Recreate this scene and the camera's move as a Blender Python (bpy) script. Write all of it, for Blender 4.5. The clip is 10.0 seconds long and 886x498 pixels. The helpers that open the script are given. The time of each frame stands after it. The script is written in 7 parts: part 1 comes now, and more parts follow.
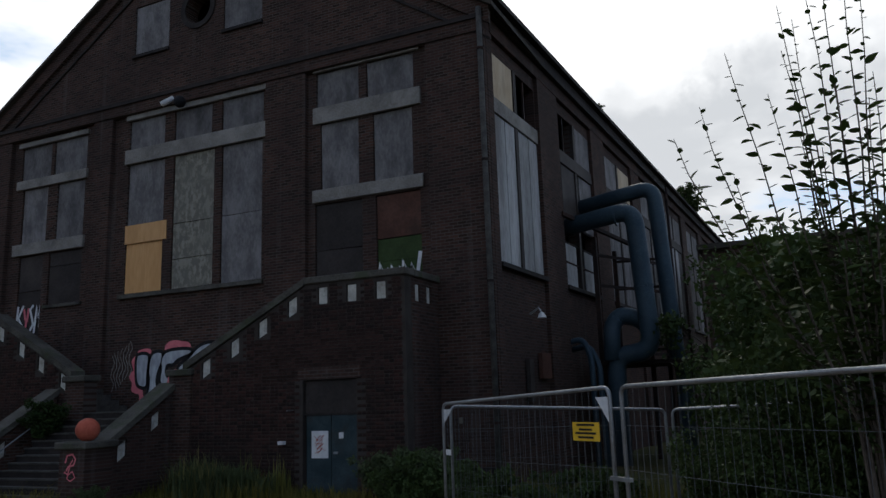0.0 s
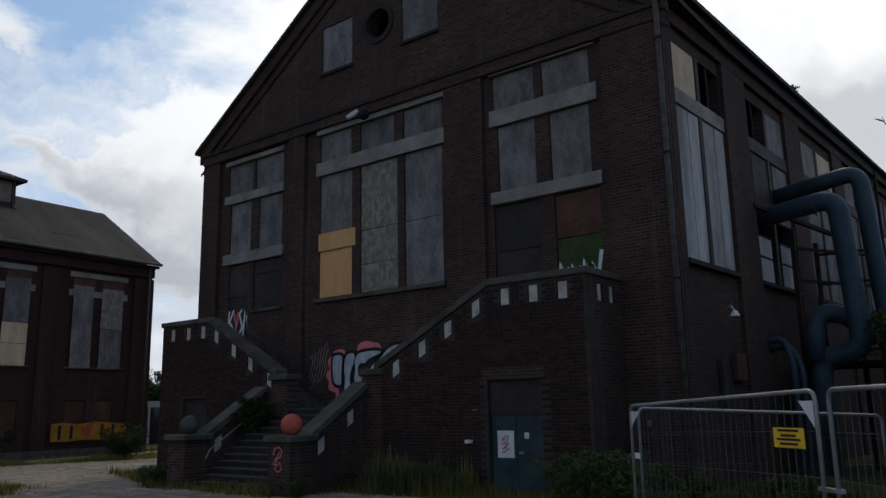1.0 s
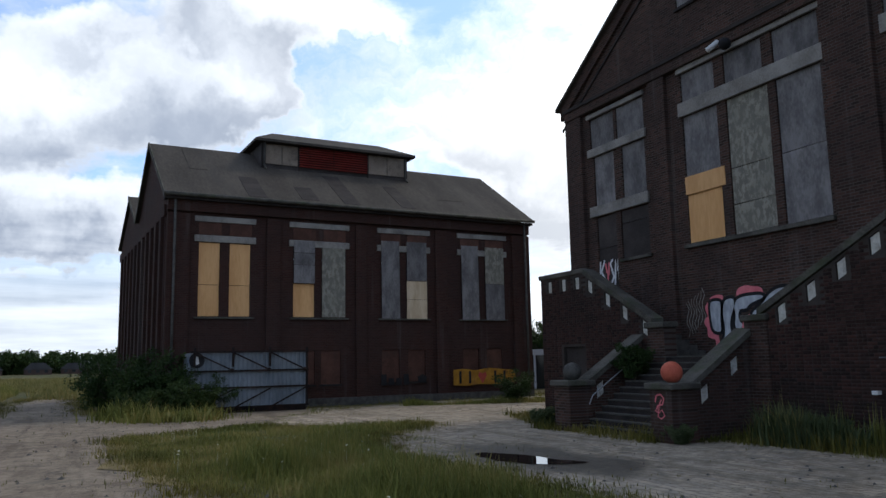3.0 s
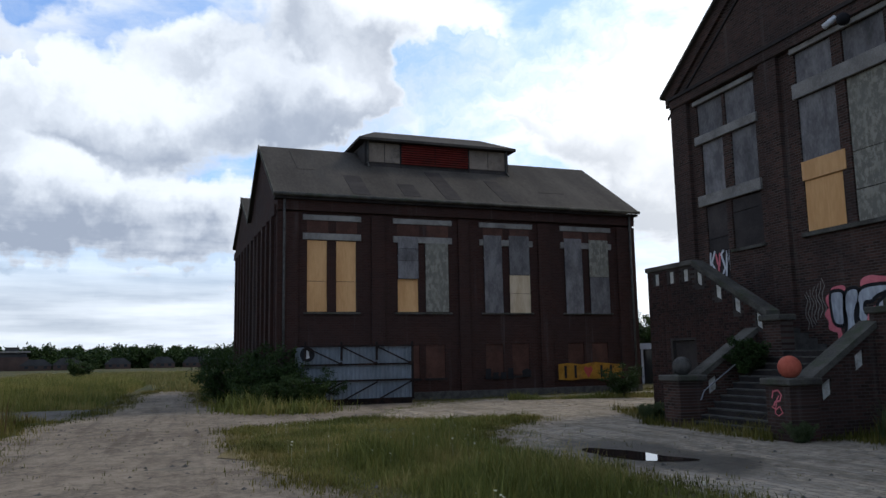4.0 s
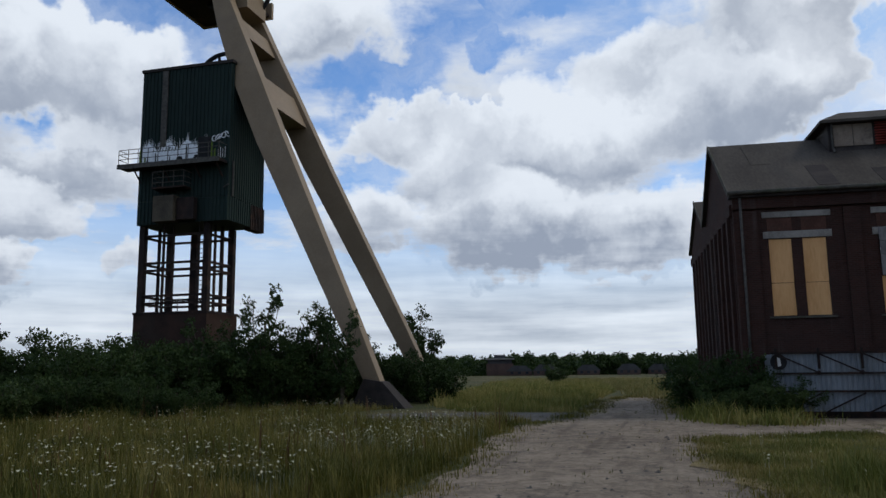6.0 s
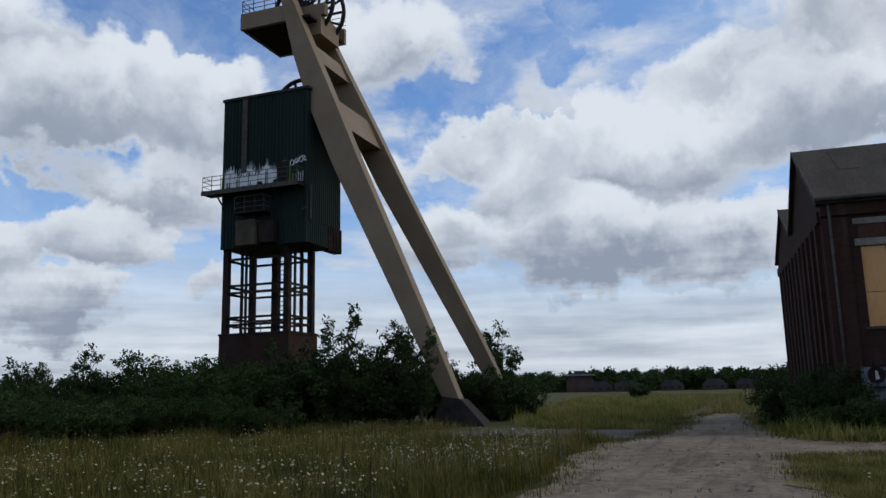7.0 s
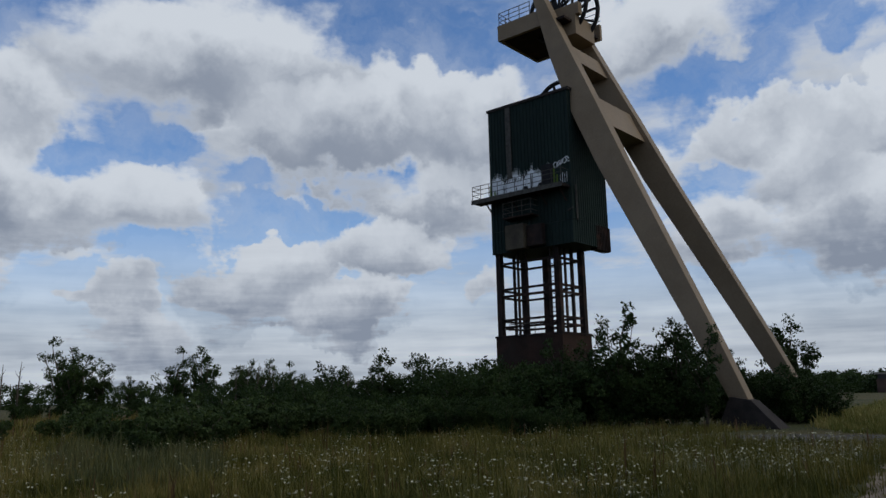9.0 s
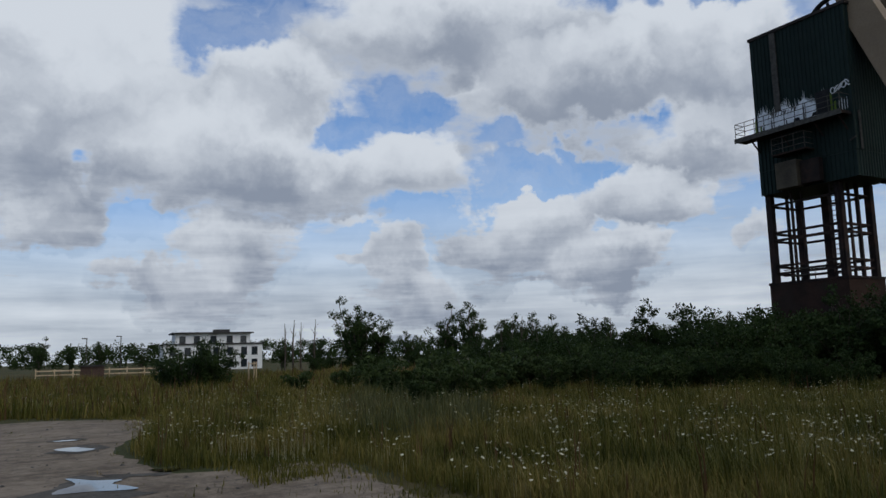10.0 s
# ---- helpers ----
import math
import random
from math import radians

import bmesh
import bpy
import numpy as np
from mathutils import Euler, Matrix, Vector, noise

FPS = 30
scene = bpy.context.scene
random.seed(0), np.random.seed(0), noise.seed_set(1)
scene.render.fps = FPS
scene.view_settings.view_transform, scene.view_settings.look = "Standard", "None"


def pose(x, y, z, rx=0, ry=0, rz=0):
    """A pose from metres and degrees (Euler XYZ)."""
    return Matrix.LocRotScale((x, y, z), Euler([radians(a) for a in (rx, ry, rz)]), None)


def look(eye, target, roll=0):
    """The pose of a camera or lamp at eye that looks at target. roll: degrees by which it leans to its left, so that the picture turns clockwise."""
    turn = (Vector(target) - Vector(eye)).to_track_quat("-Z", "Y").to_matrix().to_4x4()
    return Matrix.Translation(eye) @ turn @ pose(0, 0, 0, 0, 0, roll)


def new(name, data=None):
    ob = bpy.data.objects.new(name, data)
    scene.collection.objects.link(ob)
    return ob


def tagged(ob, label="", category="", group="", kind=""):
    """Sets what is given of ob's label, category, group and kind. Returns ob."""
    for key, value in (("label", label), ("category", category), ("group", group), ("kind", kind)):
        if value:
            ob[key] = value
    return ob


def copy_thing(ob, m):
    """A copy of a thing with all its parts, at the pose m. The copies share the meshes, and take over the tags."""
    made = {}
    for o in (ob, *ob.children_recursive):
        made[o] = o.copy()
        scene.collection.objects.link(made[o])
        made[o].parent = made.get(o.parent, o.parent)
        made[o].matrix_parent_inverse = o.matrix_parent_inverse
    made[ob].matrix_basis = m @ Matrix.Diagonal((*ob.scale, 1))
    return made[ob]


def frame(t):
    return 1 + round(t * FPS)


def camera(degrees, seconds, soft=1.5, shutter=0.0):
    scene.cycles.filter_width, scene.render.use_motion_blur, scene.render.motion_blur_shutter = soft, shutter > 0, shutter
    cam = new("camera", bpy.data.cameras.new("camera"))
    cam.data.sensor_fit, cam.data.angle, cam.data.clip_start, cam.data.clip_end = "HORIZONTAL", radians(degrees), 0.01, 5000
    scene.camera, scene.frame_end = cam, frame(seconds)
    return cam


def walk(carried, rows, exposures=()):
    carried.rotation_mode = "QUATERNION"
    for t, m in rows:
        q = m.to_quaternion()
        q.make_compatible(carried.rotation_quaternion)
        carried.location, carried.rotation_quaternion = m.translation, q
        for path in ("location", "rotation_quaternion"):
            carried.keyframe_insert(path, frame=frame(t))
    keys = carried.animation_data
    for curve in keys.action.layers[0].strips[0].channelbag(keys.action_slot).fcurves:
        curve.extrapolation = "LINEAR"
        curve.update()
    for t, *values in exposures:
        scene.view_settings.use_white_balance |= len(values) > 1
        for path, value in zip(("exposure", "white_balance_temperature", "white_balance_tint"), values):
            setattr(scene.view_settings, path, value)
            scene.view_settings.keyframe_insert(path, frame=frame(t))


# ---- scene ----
# ---- camera and walk ----
EYE = (0.0, 0.0, 2.1)
cam = camera(59.11, 10.0)
# seconds, heading (degrees left of +Y), pitch, roll
TURN = (
    (0.0, 24.44, 10.95, -1.95),
    (0.5, 30.19, 11.32, -1.70),
    (1.0, 37.81, 11.33, -1.12),
    (1.5, 44.70, 10.79, -1.38),
    (2.0, 53.89, 9.74, -1.82),
    (2.5, 60.26, 8.82, -1.71),
    (2.7, 62.34, 8.46, -1.45),
    (3.8, 70.15, 7.89, -0.94),
    (4.0, 72.28, 7.84, -1.08),
    (4.5, 80.06, 8.01, -0.95),
    (5.0, 91.65, 8.32, -0.76),
    (5.5, 99.30, 8.57, -0.59),
    (6.0, 105.12, 8.86, -0.67),
    (6.2, 106.72, 9.04, -0.92),
    (7.3, 111.69, 10.59, -1.31),
    (7.5, 112.35, 10.80, -1.44),
    (8.0, 114.84, 11.17, -1.78),
    (8.5, 119.83, 11.35, -1.38),
    (9.0, 130.54, 10.63, -1.25),
    (9.5, 140.24, 9.33, -2.52),
    (10.0, 149.46, 7.65, -1.52),
)


def aim(heading, pitch, roll):
    a, p = radians(heading), radians(pitch)
    way = Vector((-math.sin(a) * math.cos(p), math.cos(a) * math.cos(p), math.sin(p)))
    return look(EYE, Vector(EYE) + way * 10, roll)


# the film's camera stops down for the bright sky over the first hall and over the open field
EXPOSURES = ((0.0, -0.50), (0.5, -0.68), (1.0, -0.66), (1.5, -0.28), (2.0, -0.10), (2.7, 0.0), (3.8, -0.06), (4.3, -0.14), (5.0, -0.38), (5.5, -0.40), (6.2, -0.40), (7.5, -0.64), (9.0, -0.78), (10.0, -0.72))
walk(cam, [(t, aim(h, p, r)) for t, h, p, r in TURN], EXPOSURES)

# ---- world, sun ----
SUN_AZ, SUN_EL = 22.0, 48.0          # degrees left of +Y, degrees up


def heading(az, el):
    a, e = radians(az), radians(el)
    return Vector((-math.sin(a) * math.cos(e), math.cos(a) * math.cos(e), math.sin(e)))


class Tree:
    """Short hand for wiring a node tree."""

    def __init__(self, tree):
        self.t = tree

    def n(self, kind, **inputs):
        node = self.t.nodes.new("ShaderNode" + kind)
        for k, v in inputs.items():
            key = int(k[1:]) if k[0] == "i" and k[1:].isdigit() else k
            self.put(node.inputs[key], v)
        return node

    def put(self, socket, v):
        if hasattr(v, "is_output"):
            self.t.links.new(v, socket)
        elif v is not None:
            socket.default_value = v

    def math(self, op, a, b=None, c=None, clamp=False):
        node = self.t.nodes.new("ShaderNodeMath")
        node.operation, node.use_clamp = op, clamp
        for s, v in zip(node.inputs, (a, b, c)):
            self.put(s, v)
        return node.outputs[0]

    def vec(self, op, a, b=None, scale=None):
        node = self.t.nodes.new("ShaderNodeVectorMath")
        node.operation = op
        self.put(node.inputs[0], a)
        if b is not None:
            self.put(node.inputs[1], b)
        if scale is not None:
            self.put(node.inputs[3], scale)
        return node.outputs["Value"] if op in ("DOT_PRODUCT", "DISTANCE", "LENGTH") else node.outputs[0]

    def ramp(self, x, a, b, lo=0.0, hi=1.0, smooth=True):
        node = self.t.nodes.new("ShaderNodeMapRange")
        node.interpolation_type = "SMOOTHSTEP" if smooth else "LINEAR"
        for s, v in zip(node.inputs, (x, a, b, lo, hi)):
            self.put(s, v)
        return node.outputs[0]

    def mix(self, f, a, b, how="MIX"):
        node = self.t.nodes.new("ShaderNodeMix")
        node.data_type, node.blend_type = "RGBA", how
        self.put(node.inputs[0], f)
        for s, v in ((node.inputs[6], a), (node.inputs[7], b)):
            self.put(s, (*v, 1) if isinstance(v, tuple) and len(v) == 3 else v)
        return node.outputs[2]

    def noise(self, vector, scale, detail=4.0, rough=0.55, colour=False):
        node = self.n("TexNoise", Vector=vector, Scale=scale, Detail=detail, Roughness=rough)
        return node.outputs["Color" if colour else "Fac"]


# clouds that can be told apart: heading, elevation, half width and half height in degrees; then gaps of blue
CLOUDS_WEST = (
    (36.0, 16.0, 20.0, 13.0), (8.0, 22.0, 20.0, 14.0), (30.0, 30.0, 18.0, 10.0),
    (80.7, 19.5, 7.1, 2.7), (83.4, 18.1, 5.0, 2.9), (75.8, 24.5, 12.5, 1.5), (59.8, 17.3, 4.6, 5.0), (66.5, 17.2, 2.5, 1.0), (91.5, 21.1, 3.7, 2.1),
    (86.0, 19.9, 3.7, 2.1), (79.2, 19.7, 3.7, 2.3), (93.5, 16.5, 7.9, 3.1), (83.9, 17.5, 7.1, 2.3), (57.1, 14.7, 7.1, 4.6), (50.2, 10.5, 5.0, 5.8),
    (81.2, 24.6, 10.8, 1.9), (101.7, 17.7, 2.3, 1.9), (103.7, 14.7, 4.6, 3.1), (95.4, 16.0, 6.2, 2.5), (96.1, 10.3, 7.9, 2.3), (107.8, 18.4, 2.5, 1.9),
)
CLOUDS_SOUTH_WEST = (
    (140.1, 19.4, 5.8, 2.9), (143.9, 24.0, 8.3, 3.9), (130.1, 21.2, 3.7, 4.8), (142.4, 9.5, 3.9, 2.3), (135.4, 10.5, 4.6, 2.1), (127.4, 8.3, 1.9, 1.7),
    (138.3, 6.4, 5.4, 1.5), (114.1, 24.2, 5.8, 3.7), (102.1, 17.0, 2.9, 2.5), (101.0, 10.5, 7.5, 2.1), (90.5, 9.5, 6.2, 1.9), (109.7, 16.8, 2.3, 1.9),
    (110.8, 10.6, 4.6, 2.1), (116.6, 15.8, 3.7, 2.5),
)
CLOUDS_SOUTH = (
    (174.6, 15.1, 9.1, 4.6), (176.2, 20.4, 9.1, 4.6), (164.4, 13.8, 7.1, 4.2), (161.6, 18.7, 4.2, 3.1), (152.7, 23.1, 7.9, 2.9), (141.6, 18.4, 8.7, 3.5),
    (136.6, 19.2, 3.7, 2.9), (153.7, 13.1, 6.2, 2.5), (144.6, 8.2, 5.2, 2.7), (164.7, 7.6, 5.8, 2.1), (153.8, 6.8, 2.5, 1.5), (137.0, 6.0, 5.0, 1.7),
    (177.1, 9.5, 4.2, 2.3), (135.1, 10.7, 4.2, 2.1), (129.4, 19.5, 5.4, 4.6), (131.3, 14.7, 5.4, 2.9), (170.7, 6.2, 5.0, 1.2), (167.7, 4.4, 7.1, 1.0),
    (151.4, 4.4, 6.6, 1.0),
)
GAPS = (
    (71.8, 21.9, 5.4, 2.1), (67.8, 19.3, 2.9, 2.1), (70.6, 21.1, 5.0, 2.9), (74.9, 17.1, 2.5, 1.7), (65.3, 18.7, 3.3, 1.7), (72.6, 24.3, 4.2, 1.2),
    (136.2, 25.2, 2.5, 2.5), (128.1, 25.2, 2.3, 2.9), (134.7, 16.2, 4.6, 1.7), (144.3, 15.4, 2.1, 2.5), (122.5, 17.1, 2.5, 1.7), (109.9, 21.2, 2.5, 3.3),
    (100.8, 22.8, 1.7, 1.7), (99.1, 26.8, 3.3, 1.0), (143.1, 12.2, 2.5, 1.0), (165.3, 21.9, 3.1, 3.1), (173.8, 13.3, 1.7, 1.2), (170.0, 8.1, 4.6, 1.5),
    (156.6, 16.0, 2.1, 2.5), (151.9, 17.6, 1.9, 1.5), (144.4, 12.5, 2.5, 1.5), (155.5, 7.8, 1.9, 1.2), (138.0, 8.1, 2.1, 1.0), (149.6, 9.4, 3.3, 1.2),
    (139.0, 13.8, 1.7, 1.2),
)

world = bpy.data.worlds.new("sky")
scene.world = world
world.use_nodes = True
w = Tree(world.node_tree)
back = world.node_tree.nodes["Background"]
way = w.n("TexCoord").outputs["Generated"]
sky = w.n("TexSky")
sky.sky_type, sky.sun_disc = "NISHITA", False
sky.sun_elevation, sky.sun_rotation = radians(SUN_EL), radians(-SUN_AZ)
sky.air_density, sky.dust_density, sky.ozone_density = 1.0, 0.6, 2.0
split = w.n("SeparateXYZ", Vector=way)
up = split.outputs[2]
toward = w.vec("DOT_PRODUCT", way, tuple(heading(SUN_AZ, 30)))


FLAT = 1.8                             # clouds are this much wider than high


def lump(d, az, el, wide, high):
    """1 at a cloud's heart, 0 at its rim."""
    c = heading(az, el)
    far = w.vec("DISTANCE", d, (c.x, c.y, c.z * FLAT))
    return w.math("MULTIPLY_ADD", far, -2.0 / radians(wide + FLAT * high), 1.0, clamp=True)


# ragged edges: the direction is bent by coarse and fine turbulence
coarse = w.vec("SCALE", w.vec("SUBTRACT", w.noise(way, 7.0, 5.0, 0.6, True), (0.5, 0.5, 0.5)), scale=0.17)
fine = w.vec("SCALE", w.vec("SUBTRACT", w.noise(way, 30.0, 6.0, 0.58, True), (0.5, 0.5, 0.5)), scale=0.036)
bent = w.vec("ADD", way, w.vec("ADD", coarse, fine))
over = w.math("ADD", w.math("MAXIMUM", up, 0.0), 0.12)
layer = w.n("CombineXYZ", X=w.math("DIVIDE", split.outputs[0], over), Y=w.math("DIVIDE", split.outputs[1], over), Z=w.math("MULTIPLY", up, 4.0)).outputs[0]
flat = w.vec("MULTIPLY", bent, (1.0, 1.0, FLAT))
weight, height = 0.0, 0.0
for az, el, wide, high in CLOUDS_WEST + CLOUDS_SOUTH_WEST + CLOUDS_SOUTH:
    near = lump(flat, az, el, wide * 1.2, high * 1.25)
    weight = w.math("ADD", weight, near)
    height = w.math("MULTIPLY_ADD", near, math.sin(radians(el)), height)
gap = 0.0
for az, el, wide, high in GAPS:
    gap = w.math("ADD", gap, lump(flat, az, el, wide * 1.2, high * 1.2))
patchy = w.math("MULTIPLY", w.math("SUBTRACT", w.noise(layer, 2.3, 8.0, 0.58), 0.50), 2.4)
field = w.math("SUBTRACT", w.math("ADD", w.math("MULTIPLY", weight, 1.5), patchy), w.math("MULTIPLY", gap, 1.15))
low = w.ramp(up, 0.27, 0.05)
veil = w.ramp(w.noise(w.vec("MULTIPLY", bent, (1.0, 1.0, 2.2)), 4.0, 7.0, 0.6), 0.34, 0.72, 0.0, w.ramp(toward, -0.3, 0.8, 0.42, 0.85))
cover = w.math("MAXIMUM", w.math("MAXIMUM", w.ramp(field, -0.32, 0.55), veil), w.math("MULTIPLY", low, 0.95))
# bright tops, grey undersides, and billows
above = w.math("SUBTRACT", w.n("SeparateXYZ", Vector=bent).outputs[2], w.math("DIVIDE", height, w.math("ADD", weight, 0.001)))
rise = w.math("MULTIPLY", above, w.ramp(weight, 0.0, 0.15, 0.0, 18.0))
billow = w.n("TexVoronoi", Vector=bent, Scale=17.0)
billow.feature = "SMOOTH_F1"
rough_ = w.math("ADD", w.math("SUBTRACT", w.noise(bent, 11.0, 7.0, 0.6), 0.5), w.math("MULTIPLY", w.math("SUBTRACT", 0.40, billow.outputs["Distance"]), 0.7))
rise = w.math("ADD", rise, w.math("MULTIPLY", rough_, 0.85))
grey = w.math("MULTIPLY", w.ramp(rise, 0.62, -0.80), w.ramp(field, 0.0, 1.1, 0.35, 1.0))
streak = w.noise(w.vec("MULTIPLY", way, (2.0, 2.0, 22.0)), 2.2, 4.0)
grey = w.math("ADD", w.math("MULTIPLY", grey, 0.95), w.math("MULTIPLY", low, w.math("MULTIPLY", w.math("SUBTRACT", streak, 0.38), 1.7)), clamp=True)
glow = w.ramp(toward, 0.52, 0.96, 0.0, 1.0)
white = w.mix(glow, (1.02, 1.10, 1.21), (1.62, 1.64, 1.66))
shade = w.mix(glow, (0.40, 0.47, 0.60), (0.92, 0.96, 1.01))
cloud = w.mix(grey, white, shade)
blue = w.mix(1.0, sky.outputs[0], (0.122, 0.166, 0.215), "MULTIPLY")
blue = w.mix(w.ramp(toward, 0.25, 0.95, 0.0, 0.72), blue, (0.60, 0.84, 1.10))
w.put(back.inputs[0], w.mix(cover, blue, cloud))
back.inputs[1].default_value = 1.0

sun = new("sun", bpy.data.lights.new("sun", "SUN"))
sun.data.energy, sun.data.angle, sun.data.color = 1.15, radians(14), (1.0, 0.92, 0.80)
sun.matrix_world = look(heading(SUN_AZ, SUN_EL) * 200, (0, 0, 0))


# ---- materials ----
def material(name, rough=0.8, metal=0.0, spec=0.1):
    m = bpy.data.materials.new(name)
    m.use_nodes = True
    t = Tree(m.node_tree)
    t.bsdf = m.node_tree.nodes["Principled BSDF"]
    t.bsdf.inputs["Roughness"].default_value = rough
    t.bsdf.inputs["Metallic"].default_value = metal
    t.bsdf.inputs["Specular IOR Level"].default_value = spec
    t.co = t.n("TexCoord").outputs["Object"]
    return m, t


def bump(t, height, strength=0.4, distance=0.02):
    node = t.n("Bump", Strength=strength, Distance=distance, Height=height)
    t.put(t.bsdf.inputs["Normal"], node.outputs[0])


def plain(name, dark, light, rough=0.8, metal=0.0, fine=30.0, coarse=1.5, stain=0.0, stain_colour=(0.03, 0.025, 0.02), stretch=(1, 1, 1), relief=0.3, vary=0.0, spec=0.12):
    """Two tones by a coarse and a fine noise, stains with a shape of their own, and relief."""
    m, t = material(name, rough, metal, spec)
    co = t.vec("MULTIPLY", t.co, tuple(float(s) for s in stretch))
    a, b = t.noise(co, coarse, 5.0), t.noise(co, fine, 4.0)
    f = t.math("ADD", t.math("MULTIPLY", a, 0.65), t.math("MULTIPLY", b, 0.35))
    col = t.mix(t.ramp(f, 0.33, 0.67), dark, light)
    if stain:
        s = t.ramp(t.noise(t.vec("ADD", co, (7.3, 1.1, 4.0)), coarse * 0.8, 7.0, 0.65), 0.5, 0.68, 0.0, stain)
        col = t.mix(s, col, stain_colour)
    if vary:
        r = t.n("ObjectInfo").outputs["Random"]
        col = t.mix(1.0, col, t.n("CombineColor", Red=t.ramp(r, 0, 1, 1 - vary, 1 + vary, False), Green=t.ramp(r, 0, 1, 1 - vary, 1 + vary, False), Blue=t.ramp(r, 0, 1, 1 - vary, 1 + vary, False)).outputs[0], "MULTIPLY")
    t.put(t.bsdf.inputs["Base Color"], col)
    if relief:
        bump(t, b, relief, 0.01)
    return m


def brickwork(name, axis, one, two, mortar, soot=0.5):
    """Courses of brick on a wall that runs along axis 0 or 1, with soot in drifts."""
    m, t = material(name, 0.9)
    s = t.n("SeparateXYZ", Vector=t.co)
    uv = t.n("CombineXYZ", X=s.outputs[axis], Y=s.outputs[2], Z=0.0).outputs[0]
    b = t.n("TexBrick", Vector=uv, Scale=1.0)
    b.offset, b.squash = 0.5, 1.0
    for k, v in (("Color1", (*one, 1)), ("Color2", (*two, 1)), ("Mortar", (*mortar, 1)), ("Mortar Size", 0.012), ("Mortar Smooth", 0.3), ("Bias", -0.1), ("Brick Width", 0.25), ("Row Height", 0.083)):
        b.inputs[k].default_value = v
    big, mid = t.noise(t.co, 0.35, 6.0, 0.6), t.noise(t.co, 2.2, 5.0)
    col = t.mix(t.ramp(big, 0.38, 0.62, 0.0, soot), b.outputs["Color"], (0.028, 0.021, 0.019))
    col = t.mix(t.ramp(mid, 0.4, 0.75, 0.0, 0.45), col, (0.05, 0.03, 0.025))
    down = t.noise(t.vec("MULTIPLY", t.co, (1.6, 1.6, 0.12)), 1.3, 4.0)
    col = t.mix(t.ramp(down, 0.58, 0.75, 0.0, 0.35), col, (0.11, 0.095, 0.085))
    t.put(t.bsdf.inputs["Base Color"], col)
    h = t.math("ADD", t.math("MULTIPLY", b.outputs["Fac"], -1.0), t.math("MULTIPLY", t.noise(t.co, 25.0, 3.0), 0.5))
    bump(t, h, 0.7, 0.012)
    return m


DARK, RED = (0.032, 0.020, 0.015), (0.092, 0.045, 0.033)
brick_x = brickwork("brick_front", 0, DARK, RED, (0.088, 0.072, 0.060))
brick_y = brickwork("brick_side", 1, DARK, RED, (0.082, 0.068, 0.057))
red_x = brickwork("red_brick_front", 0, (0.036, 0.015, 0.011), (0.058, 0.023, 0.017), (0.052, 0.036, 0.029), 0.4)
red_y = brickwork("red_brick_side", 1, (0.036, 0.015, 0.011), (0.058, 0.023, 0.017), (0.052, 0.036, 0.029), 0.4)
brick_piece = plain("brick_piece", (0.021, 0.013, 0.011), (0.050, 0.026, 0.020), 0.9, fine=40, coarse=6, stain=0.5, vary=0.35, relief=0.5)
mortar_bed = plain("mortar", (0.034, 0.028, 0.024), (0.062, 0.052, 0.044), 0.95, fine=60, coarse=2)
concrete = plain("concrete_lintel", (0.15, 0.135, 0.118), (0.27, 0.25, 0.22), 0.85, fine=18, coarse=1.2, stain=0.6, stain_colour=(0.09, 0.08, 0.07))
coping = plain("stone_coping", (0.042, 0.038, 0.031), (0.105, 0.096, 0.080), 0.9, fine=22, coarse=1.5, stain=0.7, stain_colour=(0.05, 0.06, 0.03))
pale_block = plain("pale_block", (0.36, 0.34, 0.29), (0.55, 0.53, 0.47), 0.85, fine=20, coarse=4, stain=0.5, stain_colour=(0.12, 0.10, 0.08))
grey_board = plain("grey_board", (0.092, 0.085, 0.082), (0.190, 0.176, 0.170), 0.75, fine=17, coarse=2.2, stain=0.55, stain_colour=(0.062, 0.060, 0.060), stretch=(1, 1, 0.5), vary=0.2, relief=0.5)
dark_board = plain("dark_board", (0.030, 0.025, 0.023), (0.055, 0.045, 0.040), 0.7, fine=14, coarse=1.4, stain=0.3, vary=0.2)
brown_board = plain("brown_board", (0.058, 0.027, 0.019), (0.100, 0.047, 0.033), 0.7, fine=14, coarse=1.4, stain=0.4, vary=0.15)
orange_board = plain("new_plywood", (0.52, 0.272, 0.105), (0.67, 0.380, 0.168), 0.65, fine=12, coarse=1.6, stretch=(1, 1, 0.2), vary=0.08, relief=0.15)
tan_board = plain("faded_plywood", (0.42, 0.31, 0.19), (0.56, 0.44, 0.30), 0.7, fine=12, coarse=1.6, stain=0.3, stain_colour=(0.2, 0.15, 0.1), stretch=(1, 1, 0.25))
white_plank = plain("weathered_plank", (0.20, 0.19, 0.18), (0.42, 0.41, 0.39), 0.8, fine=16, coarse=1.3, stain=0.5, stain_colour=(0.12, 0.11, 0.10), stretch=(1, 1, 0.2), vary=0.12)


def flaking():
    m, t = material("flaking_board", 0.85)
    a, b = t.noise(t.vec("MULTIPLY", t.co, (1, 1, 0.6)), 5.0, 7.0, 0.7), t.noise(t.co, 1.2, 3.0)
    col = t.mix(t.ramp(a, 0.46, 0.56), (0.15, 0.138, 0.112), (0.255, 0.238, 0.19))
    col = t.mix(t.ramp(b, 0.4, 0.7, 0.0, 0.5), col, (0.17, 0.16, 0.13))
    t.put(t.bsdf.inputs["Base Color"], col)
    bump(t, a, 0.6, 0.02)
    return m


